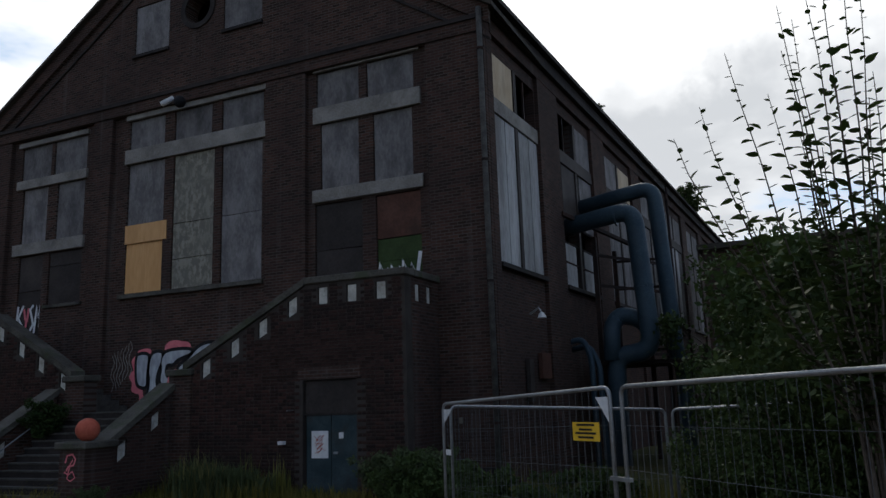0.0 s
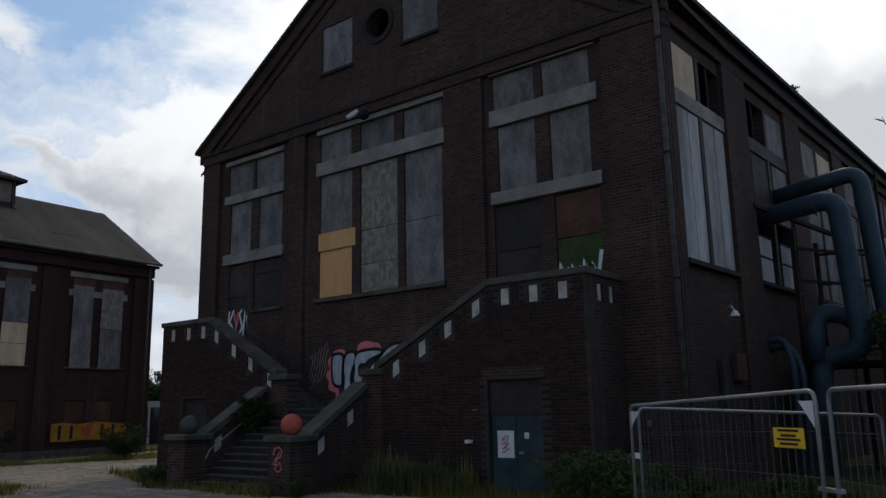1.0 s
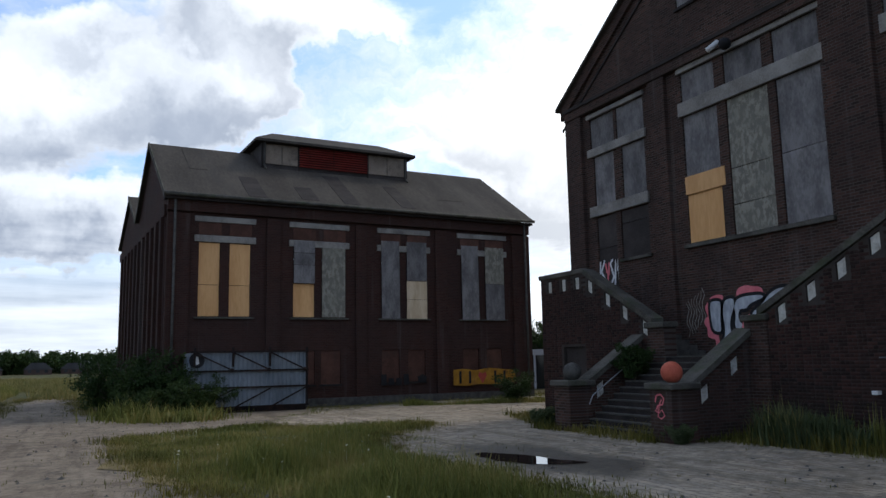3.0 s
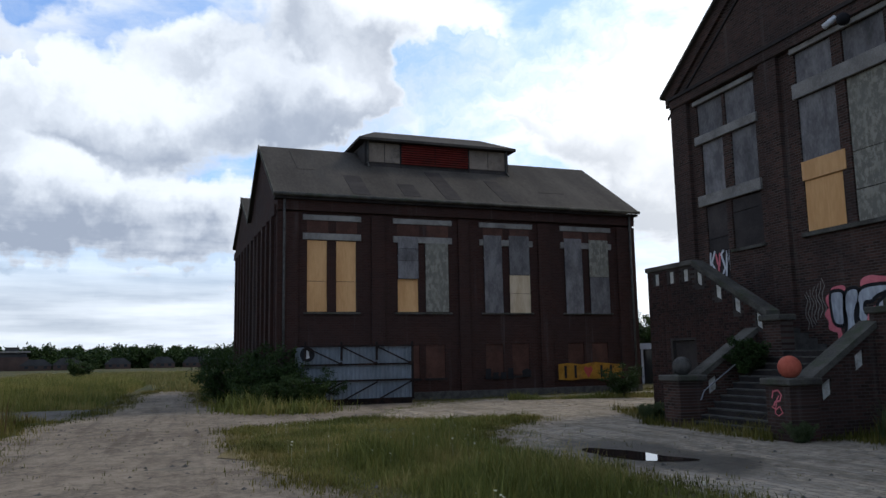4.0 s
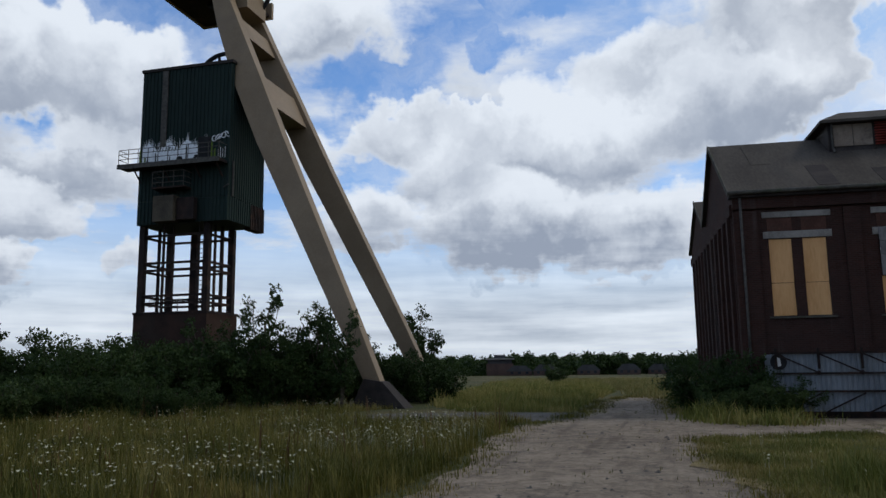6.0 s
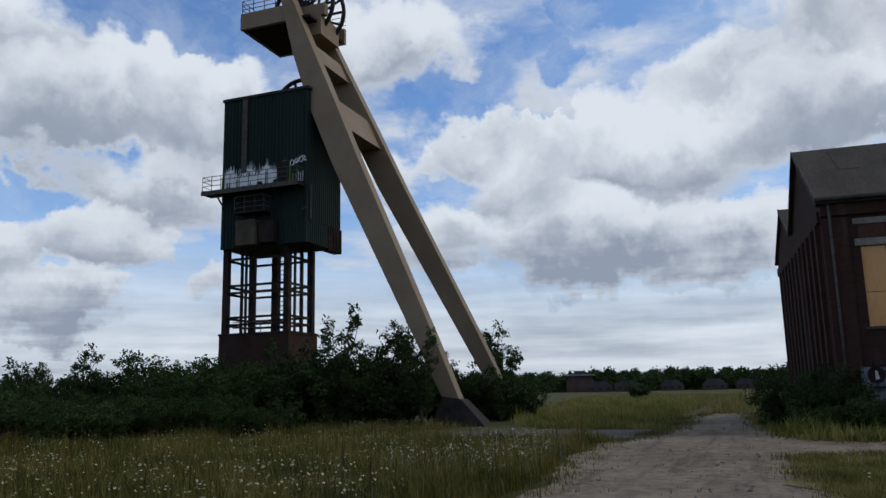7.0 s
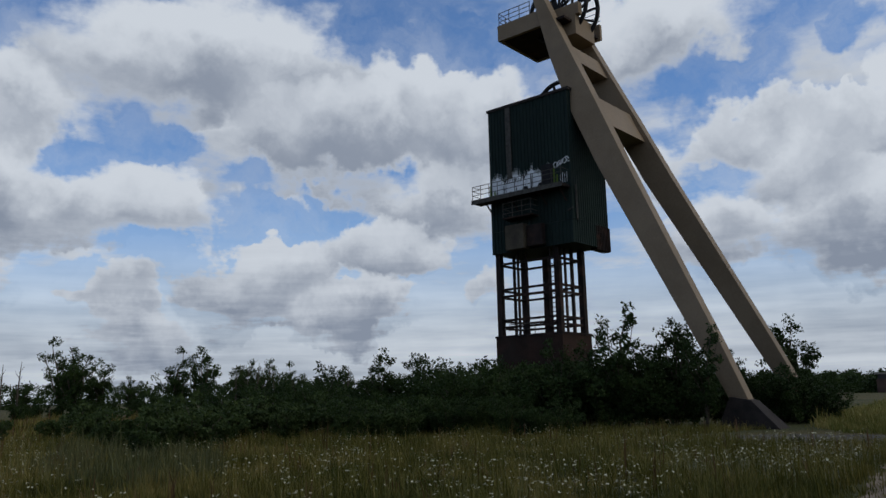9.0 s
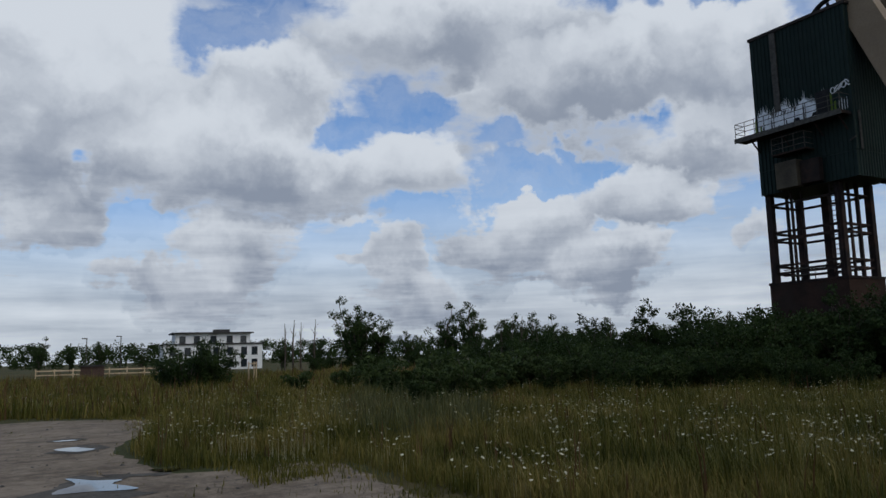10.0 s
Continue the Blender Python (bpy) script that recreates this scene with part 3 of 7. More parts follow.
lamp = part("wall_lamp", on_side(tube([(0.02, 2.25, 4.3), (0.28, 2.25, 4.45), (0.36, 2.25, 4.3)], 0.03, 6)), steel, hall, "pale wall lamp on an arm")
part("lamp_shade", on_side(tube([(0.36, 2.25, 4.32), (0.36, 2.25, 4.18)], [0.05, 0.13], 10)), paper, lamp)

# security camera over the middle windows
cctv = thing("security_camera", pose(-16.9, YF - 0.04, 11.45), "white security camera on a wall bracket above boarded windows", "camera")
part("bracket", beam((0, 0, 0), (0, -0.35, 0.05), 0.06, 0.06), steel, cctv)
part("housing", tube([(-0.10, -0.33, 0.16), (-0.26, -0.62, -0.10)], 0.085, 10), paper, cctv, "white tube housing", smooth=True)
part("dome", ball((0.20, -0.36, -0.02), 0.19, u=14, v=8), black_paint, cctv, "dark round dome", smooth=True)

# ---- double stairs in front ----
YS = 16.0
stairs = thing("entrance_stairs", pose(-16.8, YS, 0), "dark brick double entrance stairs with stone copings and pale parapet blocks", "stairs", world_coords=True)
XR0, XR1, XLL = -8.29, -11.0, -25.2


def parapet(flat_end, bend_x, post_x, door, s):
    """Front wall of one upper flight: flat part, slope, and the post at its foot; with its openings."""
    zt, zp = 5.02, 2.95
    out = [(flat_end, 0), (flat_end, zt), (bend_x, zt), (post_x, zp), (post_x, 0)]
    cells = []
    for c in (-10.55, -9.73, -8.93) if s > 0 else (-24.62, -23.71, -22.87):
        cells.append((c, 4.71, 0.0))
    for c in (-11.44, -12.34, -13.21, -14.13) if s > 0 else (-22.12, -21.17, -20.3, -19.35):
        f = (c - bend_x) / (post_x - bend_x)
        cells.append((c, zt + (zp - zt) * f - 0.30, (zp - zt) / abs(post_x - bend_x) * (1 if post_x > bend_x else -1)))
    gaps, blocks = [], []
    for c, z, k in cells:
        gaps.append([(c + a, z + b + a * k) for a, b in ((-0.14, -0.21), (0.14, -0.21), (0.14, 0.21), (-0.14, 0.21))])
        blocks.append([(c + a, z + b + a * k) for a, b in ((-0.115, -0.20), (0.115, -0.20), (0.115, 0.20), (-0.115, 0.20))])
    gaps.append(rect(*door))
    wall = part("parapet_wall", pierced(out, gaps, YS, YS + 0.34, 1), mortar_bed, stairs)
    for b in blocks:
        part("parapet_block", prism(b, YS + 0.04, YS + 0.27, 1), pale_block, stairs, "pale stone block set in the parapet")
    lo, hi = min(flat_end, bend_x), max(flat_end, bend_x)
    part("coping", box(lo - 0.07, hi + 0.07, YS - 0.07, YS + 0.41, zt, zt + 0.17), coping, stairs, bevel=0.02)
    d = 1 if post_x > bend_x else -1
    part("coping", prism(((bend_x + d * 0.07, zt - 0.03), (bend_x + d * 0.07, zt + 0.15), (post_x - d * 0.2, zp + 0.32), (post_x - d * 0.2, zp + 0.13)), YS - 0.07, YS + 0.41, 1), coping, stairs)
    return wall, out, gaps


right_wall, right_out, right_gaps = parapet(XR0, XR1, -15.05, (-11.13, -9.62, 0.0, 2.68), 1)
left_wall, left_out, left_gaps = parapet(XLL, -22.5, -18.75, (-23.85, -22.55, 0.0, 2.5), -1)
for x0, x1 in ((-15.40, -14.5), (-19.25, -18.35)):
    part("stair_post", box(x0 + 0.08, x1 - 0.08, YS - 0.05, YS + 0.40, 0, 2.95), brick_x, stairs)
    part("post_cap", box(x0, x1, YS - 0.14, YS + 0.48, 2.95, 3.13), coping, stairs, bevel=0.03)
side_gap = [rect(16.55 + 0.62 * k, 16.83 + 0.62 * k, 4.45, 4.87) for k in range(2)]
part("parapet_side", pierced(rect(YS + 0.345, YF - 0.01, 0, 5.02), side_gap, XR0 - 0.34, XR0, 0), brick_y, stairs)
part("coping", box(XR0 - 0.40, XR0 + 0.07, YS + 0.42, YF - 0.01, 5.02, 5.19), coping, stairs, bevel=0.02)
for g in side_gap:
    part("parapet_block", box(XR0 - 0.27, XR0 - 0.05, g[0][0] + 0.02, g[1][0] - 0.02, 4.46, 4.86), pale_block, stairs)
part("parapet_side", box(XLL, XLL + 0.34, YS + 0.345, YF - 0.01, 0, 5.02), brick_y, stairs)
part("coping", box(XLL - 0.07, XLL + 0.40, YS + 0.42, YF - 0.01, 5.02, 5.19), coping, stairs, bevel=0.02)
part("landing", box(XR1, XR0 - 0.35, YS + 0.35, YF - 0.01, 3.96, 4.15), concrete, stairs)
part("landing", box(XLL + 0.35, -22.5, YS + 0.35, YF - 0.01, 3.96, 4.15), concrete, stairs)
part("middle_landing", box(-18.7, -15.1, YS + 0.2, YF - 0.01, 1.9, 2.1), concrete, stairs)
for k in range(11):
    z = 2.1 + (k + 1) * 2.05 / 12
    for a, b in ((-15.05, XR1), (-18.75, -22.5)):
        x0 = a + (b - a) * k / 11
        x1 = a + (b - a) * (k + 1) / 11
        part("step", box(min(x0, x1), max(x0, x1), YS + 0.35, YF - 0.01, z - 0.5, z), stone_dark, stairs)
for k in range(12):
    y = 13.5 + 2.7 * k / 12
    part("step", box(-19.25, -15.85, y, y + (0.26 if k < 11 else 0.30), 0.0 if k < 3 else (k - 2) * 0.175, (k + 1) * 0.175 - 0.04), dark_trim, stairs)
    part("nosing", box(-19.25, -15.85, y - 0.03, y + 0.225, (k + 1) * 0.175 - 0.038, (k + 1) * 0.175), stone_dark, stairs)
for x in (-15.40, -19.72):
    lower = ((13.9, 0), (13.9, 1.28), (16.0, 2.62), (16.0, 0))
    cells = []
    for f in (0.22, 0.72):
        c, z = 13.9 + 2.1 * f, 1.28 + 1.34 * f - 0.42
        cells.append([(c + a, z + b + a * 0.64) for a, b in ((-0.14, -0.2), (0.14, -0.2), (0.14, 0.2), (-0.14, 0.2))])
    part("lower_parapet", pierced(lower, cells, x - 0.2, x + 0.2, 0), brick_y, stairs)
    for c in cells:
        part("parapet_block", prism([(p[0] * 0.98 + 0.02 * c[0][0] + 0.003, p[1]) for p in c], x - 0.13, x + 0.14, 0), pale_block, stairs)
    part("lower_coping", prism(((13.75, 1.20), (13.75, 1.37), (16.0, 2.80), (16.0, 2.63)), x - 0.29, x + 0.29, 0), coping, stairs)
    part("newel_pillar", box(x - 0.40, x + 0.40, 13.1, 13.89, 0, 1.28), brick_x, stairs)
    part("pillar_cap", box(x - 0.50, x + 0.50, 13.0, 13.99, 1.28, 1.45), coping, stairs, bevel=0.03)
    part("ball_finial", ball((x, 13.5, 1.70), 0.27), ball_paint if x > -17 else stone_dark, stairs, "orange-painted stone ball" if x > -17 else "bare grey stone ball", smooth=True)
part("soldier_course", box(-11.25, -9.5, YS - 0.02, YS - 0.003, 2.70, 2.98), brick_x, stairs)
part("hand_rail", tube([(-19.2, 13.7, 0.75), (-19.3, 13.9, 1.0), (-19.3, 15.6, 2.1)], 0.02, 6), steel, stairs)
# doors under the landings
door = part("door_leaf", box(-11.08, -10.39, YS + 0.10, YS + 0.15, 0.03, 1.84), teal_door, stairs, "teal steel door leaf")
door = part("door_leaf", box(-10.37, -9.67, YS + 0.10, YS + 0.15, 0.03, 1.84), teal_door, stairs, "teal steel door leaf")
part("door_handle", box(-10.30, -10.18, YS + 0.05, YS + 0.097, 0.95, 1.0), steel, door)
part("door_lock", box(-10.16, -10.04, YS + 0.085, YS + 0.098, 1.30, 1.44), paper, door)
part("door_panel", box(-11.1, -9.65, YS + 0.09, YS + 0.13, 1.90, 2.66), dark_board, stairs, "dark brown board above the door")
part("door_frame", box(-11.12, -9.63, YS + 0.07, YS + 0.16, 1.845, 1.895), dark_trim, stairs)
part("door_leaf", box(-23.83, -22.57, YS + 0.12, YS + 0.17, 0.02, 2.48), dark_board, stairs)
part("notice", box(-10.93, -10.46, YS + 0.090, YS + 0.097, 0.85, 1.48), paper, stairs, "white poster covered in red scrawl")
for k in range(4):
    a = 0.9 * k
    pts = [(-10.70 + 0.16 * math.cos(a + 1.7 * j) * (1 - 0.1 * j), YS + 0.086, 1.03 + 0.10 * k + 0.08 * math.sin(a + 2.1 * j)) for j in range(6)]
    part("scrawl", tube(pts, 0.008, 4), red_ink, stairs)
part("wall_lamp", box(-11.75, -11.6, YS - 0.14, YS - 0.003, 1.18, 1.26), paper, stairs, "small pale lamp on the wall")
part("wall_bracket", beam((-11.4, YS - 0.003, 1.98), (-11.4, YS - 0.25, 1.98), 0.03, 0.03), steel, stairs)

# ---- graffiti ----
def paint(name, outline, y, mat, label, thick=0.004):
    return part(name, prism(outline, y - thick, y, 1), mat, art)


def stroke(pts, r, y, mat, label, name="graffiti_stroke"):
    """A sprayed line: a flat ribbon along points (x, z)."""
    bm = bmesh.new()
    left, right = [], []
    for i, p in enumerate(pts):
        a, b = pts[max(i - 1, 0)], pts[min(i + 1, len(pts) - 1)]
        d = Vector((b[0] - a[0], b[1] - a[1])).normalized()
        left.append(bm.verts.new((p[0] - d.y * r, y, p[1] + d.x * r)))
        right.append(bm.verts.new((p[0] + d.y * r, y, p[1] - d.x * r)))
    for i in range(len(pts) - 1):
        bm.faces.new((left[i], right[i], right[i + 1], left[i + 1]))
    ext = bmesh.ops.extrude_face_region(bm, geom=bm.faces[:])
    bmesh.ops.translate(bm, verts=[g for g in ext["geom"] if isinstance(g, bmesh.types.BMVert)], vec=(0, 0.003, 0))
    return part(name, bm, mat, art)


def fuller(pts, d):
    """A rounded copy of an outline, grown outwards by d."""
    for _ in range(2):
        pts = [q for i in range(len(pts)) for q in ((pts[i][0] * 0.75 + pts[(i + 1) % len(pts)][0] * 0.25, pts[i][1] * 0.75 + pts[(i + 1) % len(pts)][1] * 0.25),
                                                    (pts[i][0] * 0.25 + pts[(i + 1) % len(pts)][0] * 0.75, pts[i][1] * 0.25 + pts[(i + 1) % len(pts)][1] * 0.75))]
    n_ = len(pts)
    turn = sum(pts[i][0] * pts[(i + 1) % n_][1] - pts[(i + 1) % n_][0] * pts[i][1] for i in range(n_))
    s = d if turn > 0 else -d
    out = []
    for i in range(n_):
        a, b = pts[i - 1], pts[(i + 1) % n_]
        e = Vector((b[0] - a[0], b[1] - a[1])).normalized()
        out.append((pts[i][0] + e.y * s, pts[i][1] - e.x * s))
    return out


yg = YB - 0.003
art = thing("graffiti", pose(-17, yg, 2.2), "silver and pink spray-painted lettering on the brick wall", "graffiti", world_coords=True)
PINKS = (((-18.81, 3.61), (-18.61, 3.76), (-18.40, 3.84), (-18.26, 3.71), (-18.40, 3.18), (-18.34, 2.65), (-18.24, 2.29), (-18.45, 2.22), (-18.40, 2.60), (-18.61, 2.63), (-18.78, 2.70), (-18.72, 2.95), (-18.89, 3.10), (-18.78, 3.27), (-18.67, 3.29), (-18.75, 3.44)),
         ((-18.59, 3.78), (-18.53, 3.90), (-18.20, 3.94), (-18.04, 3.90), (-18.05, 3.78)),
         ((-17.49, 3.78), (-17.44, 4.06), (-17.11, 4.13), (-16.89, 4.08), (-16.53, 4.03), (-16.48, 3.84), (-16.29, 3.78)))
LETTERS = (((-18.63, 3.74), (-18.45, 3.80), (-18.15, 3.78), (-18.09, 3.63), (-18.16, 3.18), (-18.14, 2.76), (-18.48, 2.80), (-18.59, 2.99)),
           ((-18.04, 3.74), (-17.79, 3.84), (-17.55, 3.80), (-17.57, 3.50), (-17.74, 3.21), (-17.79, 2.92), (-17.68, 2.65), (-17.87, 2.42), (-18.20, 2.25), (-18.29, 2.29), (-18.09, 2.61), (-18.04, 2.97), (-18.11, 3.29)),
           ((-17.49, 3.80), (-17.04, 3.86), (-16.45, 3.84), (-16.42, 3.70), (-16.78, 3.61), (-17.00, 3.54), (-17.13, 3.40), (-17.38, 3.44), (-17.44, 3.16), (-17.24, 2.97), (-17.44, 2.76), (-17.66, 2.93), (-17.57, 3.29), (-17.64, 3.54)),
           ((-16.50, 3.59), (-16.29, 3.82), (-15.98, 3.97), (-15.60, 3.99), (-15.50, 3.90), (-15.85, 3.70), (-16.15, 3.50), (-16.53, 3.29), (-16.89, 3.08), (-16.97, 3.29), (-16.75, 3.46)))
INNER = ((-17.35, 2.80), (-17.30, 3.08), (-17.16, 3.25), (-16.97, 3.29), (-16.83, 3.12), (-16.86, 2.86), (-17.11, 2.74))
for pts in PINKS:
    paint("graffiti_shadow", fuller(pts, 0.02), yg, pink_paint, "")
for pts in LETTERS:
    paint("letter_outline", fuller(pts, 0.07), yg - 0.006, black_paint, "")
for k, pts in enumerate(LETTERS):
    paint("letter_fill", fuller(pts, -0.035), yg - 0.012 - 0.002 * k, silver_paint, "")
paint("letter_fill", fuller(INNER, 0.0), yg - 0.022, pink_paint, "")
art = thing("graffiti", pose(-19.4, yg, 2.7), "faint pale scribbled tag on the brick wall", "graffiti", world_coords=True)
for k in range(7):
    stroke([(-19.6 + 0.12 * k + 0.08 * math.sin(j * 2.0 + k), 2.7 + 0.22 * j + 0.07 * k) for j in range(6)], 0.012, yg, concrete, "faint pale scribbled tag on the brick wall")
art = thing("graffiti", pose(-9.5, yb, 5.2), "white sprayed tag across the green door", "graffiti", world_coords=True)
for k, x in enumerate((-9.95, -9.6, -9.25, -9.0)):
    stroke([(x - 0.15, 5.25), (x - 0.1, 5.75 - 0.1 * (k % 2)), (x + 0.05, 5.35), (x + 0.16, 5.95 if k == 3 else 5.6)], 0.055, yb - 0.02, paper, "white sprayed tag across the green door")
art = thing("graffiti", pose(-23.55, yb, 4.4), "white, pink and green sprayed tag on the boarded door", "graffiti", world_coords=True)
TAGS = (((-24.22, 4.75), (-24.18, 5.2), (-24.14, 5.7)), ((-23.88, 5.72), (-24.10, 5.3), (-23.86, 4.95)), ((-23.84, 5.6), (-23.76, 5.25), (-23.66, 5.15), (-23.62, 5.62)), ((-23.70, 5.2), (-23.72, 4.9), (-23.80, 4.65)),
        ((-23.38, 5.70), (-23.54, 5.55), (-23.42, 5.25), (-23.36, 5.05), (-23.52, 4.80)), ((-23.30, 4.75), (-23.26, 5.2), (-23.22, 5.66), (-23.14, 5.25), (-23.08, 5.70), (-23.04, 5.2), (-23.02, 4.7)))
for pts in TAGS:
    stroke(pts, 0.085, yb - 0.016, black_paint, "", "letter_outline")
for k, pts in enumerate(TAGS):
    stroke(pts, 0.048, yb - 0.022 - 0.002 * k, pink_paint if k in (2, 3) else paper, "")
stroke([(-24.0, 4.35), (-23.6, 4.5), (-23.2, 4.3)], 0.16, yb - 0.012, green_paint, "green sprayed patch on the boarded door")
art = thing("graffiti", pose(-15.4, 13.1, 0.6), "pink sprayed scribble on the stair pillar", "graffiti", world_coords=True)
stroke([(-15.60, 0.98), (-15.55, 1.14), (-15.38, 1.17), (-15.28, 1.06), (-15.34, 0.93), (-15.50, 0.90), (-15.56, 0.80)], 0.022, 13.097, pink_paint, "pink sprayed scribble on the stair pillar")
stroke([(-15.62, 0.78), (-15.48, 0.72), (-15.36, 0.80), (-15.27, 0.66), (-15.40, 0.58), (-15.52, 0.63), (-15.44, 0.95), (-15.36, 1.05)], 0.016, 13.094, pink_paint, "pink sprayed scribble on the stair pillar")

# ---- second hall, with the lantern on its roof ----
XB, XBB = -37.0, -37.14
HB = pose(0, 0, 0, 0, 0, 3)
hallb = thing("workshop_hall", HB, "long red-brown brick workshop hall with felt roof and boarded windows", "building")
Y0, Y1 = 5.6, 25.55
WIN = ((7.06, 8.03), (8.48, 9.47)), ((11.60, 12.68), (13.06, 14.28)), ((16.30, 17.32), (17.76, 18.92)), ((21.08, 22.14), (22.60, 23.80))
LOW = ((11.9, 12.72), (13.04, 14.07), (16.31, 17.30), (17.80, 18.80), (21.10, 22.10), (22.60, 23.60))
holes = [rect(a, b, 4.32, 7.80) for pair in WIN for a, b in pair] + [rect(a, b, 1.05, 2.70) for a, b in LOW]
part("front_wall", pierced(rect(Y0 + 0.02, Y1 - 0.02, 0, 9.2), holes, XBB - 0.4, XBB, 0), red_y, hallb)
for a, b in ((Y0, 6.62), (10.24, 10.9), (14.86, 15.42), (19.46, 20.14), (24.40, Y1)):
    part("pilaster", box(XBB + 0.003, XB, a, b, 0, 9.1), red_y, hallb)
part("cornice", box(XBB - 0.4, XB + 0.04, Y0, Y1, 9.21, 9.72), red_y, hallb)
part("cornice_moulding", box(XBB - 0.2, XB + 0.22, Y0 - 0.15, Y1 + 0.15, 9.725, 9.85), dark_trim, hallb)
part("gutter", tube([(XB + 0.32, Y0 - 0.2, 9.93), (XB + 0.32, Y1 + 0.2, 9.93)], 0.09, 8), coping, hallb, "weathered zinc gutter", smooth=True)
part("plinth", box(XBB + 0.003, XB + 0.08, Y0, Y1, 0, 0.38), stone_dark, hallb)
for i, pair in enumerate(WIN):
    a, b = pair[0][0] - 0.22, pair[1][1] + 0.25
    part("upper_lintel", box(XBB - 0.1, XBB + 0.06, a, b, 8.77, 9.04), concrete, hallb, bevel=0.01)
    part("lintel", box(XBB - 0.1, XBB + 0.06, a, b, 7.82, 8.14), concrete, hallb, bevel=0.01)
    part("window_sill", box(XBB - 0.2, XBB + 0.09, a + 0.05, b - 0.05, 4.22, 4.31), coping, hallb, bevel=0.01)
    part("blind_panel", box(XBB + 0.003, XBB + 0.02, a + 0.2, (a + b) / 2 - 0.2, 8.16, 8.75), brown_board, hallb)
    part("blind_panel", box(XBB + 0.003, XBB + 0.02, (a + b) / 2 + 0.2, b - 0.2, 8.16, 8.75), brown_board, hallb)


def cover(a, b, z0, z1, mat, x=XBB - 0.06, label=""):
    k = random.uniform(-0.01, 0.01)
    part("window_board", prism(((a + k, z0), (b + k, z0 + k), (b - k, z1), (a - k, z1 - k)), x, x + 0.03, 0), mat, hallb, label)


for a, b in WIN[0]:
    for z0, z1 in ((4.34, 5.80), (5.82, 7.79)):
        cover(a + 0.01, b - 0.01, z0, z1, orange_board, label="new orange plywood board")
(a, b), (c, d) = WIN[1]
cover(a + 0.01, b - 0.01, 4.34, 5.98, orange_board, label="new orange plywood board")
for z0, z1 in ((6.0, 6.9), (6.92, 7.5), (7.52, 8.1)):
    cover(a + 0.01, b - 0.01, z0, z1, grey_board, XBB + 0.065)
cover(c, d, 4.34, 7.82, flaking_board, XBB + 0.065, "board with flaking pale paint")
(a, b), (c, d) = WIN[2]
cover(a, b, 4.30, 8.36, grey_board, XBB + 0.065)
cover(c, d, 6.30, 8.38, grey_board, XBB + 0.065)
cover(c - 0.02, d, 4.30, 5.30, tan_board, XBB + 0.065)
cover(c - 0.02, d, 5.32, 6.28, tan_board, XBB + 0.065)
(a, b), (c, d) = WIN[3]
cover(a, b, 4.26, 8.36, grey_board, XBB + 0.065)
cover(c, d, 6.28, 8.32, flaking_board, XBB + 0.065, "board with flaking pale paint")
cover(c, d, 4.26, 6.26, grey_board, XBB + 0.065)
for a, b in LOW:
    cover(a + 0.01, b - 0.01, 1.06, 2.69, brown_board, XBB - 0.08)
    part("window_sill", box(XBB - 0.1, XBB + 0.04, a - 0.08, b + 0.08, 0.95, 1.04), dark_trim, hallb)
# roofs: a front nave with the lantern and a lower one behind
RX, RZ, VX, VZ, R2X, R2Z, BX = -42.6, 13.70, -47.3, 10.3, -51.2, 12.5, -56.0
for name, pts in (("roof_slope", ((XB + 0.30, 9.86), (XB + 0.30, 10.0), (RX, RZ + 0.07), (RX, RZ - 0.08))), ("roof_slope", ((RX, RZ - 0.08), (RX, RZ + 0.07), (VX, VZ + 0.1), (VX, VZ - 0.05))),
                  ("roof_slope", ((VX, VZ - 0.05), (VX, VZ + 0.1), (R2X, R2Z + 0.07), (R2X, R2Z - 0.08))), ("roof_slope", ((R2X, R2Z - 0.08), (R2X, R2Z + 0.07), (BX - 0.3, 9.95), (BX - 0.3, 9.8)))):
    part(name, prism(pts, Y0 - 0.18, Y1 + 0.18, 1), tar_roof, hallb)
for k, (ya, yb_, s0, s1) in enumerate(((9.3, 10.2, 0.03, 0.42), (14.2, 15.1, 0.03, 0.62), (17.5, 18.3, 0.05, 0.5), (20.4, 22.0, 0.30, 0.32), (7.0, 7.9, 0.5, 0.95), (12.0, 12.9, 0.05, 0.3))):
    def on_roof(f, h):
        return (XB + 0.30 + (RX - XB - 0.30) * f, 10.0 + (RZ + 0.07 - 10.0) * f + h)
    p0, p1, p2, p3 = on_roof(s0, 0.005), on_roof(s1, 0.005), on_roof(s1, 0.02), on_roof(s0, 0.02)
    part("felt_strip", prism((p0, p1, p2, p3), ya, yb_, 1), (dark_trim, tar_roof)[k in (3, 4)], hallb, "darker patched strip of roofing felt")
for y, name in ((Y0, "gable_wall"), (Y1 - 0.35, "gable_wall")):
    part(name, prism(((XBB - 0.41, 0), (XBB - 0.41, 9.95), (RX, RZ - 0.10), (VX, VZ - 0.06), (R2X, R2Z - 0.10), (BX, 9.85), (BX, 0)), y, y + 0.35, 1), red_x, hallb)
part("back_wall", box(BX - 0.002, BX + 0.3, Y0 + 0.36, Y1 - 0.36, 0, 9.7), red_y, hallb)
part("gable_band", box(BX, XBB - 0.2, Y0 - 0.10, Y0 - 0.003, 9.0, 9.5), red_x, hallb)
x = XB - 0.9
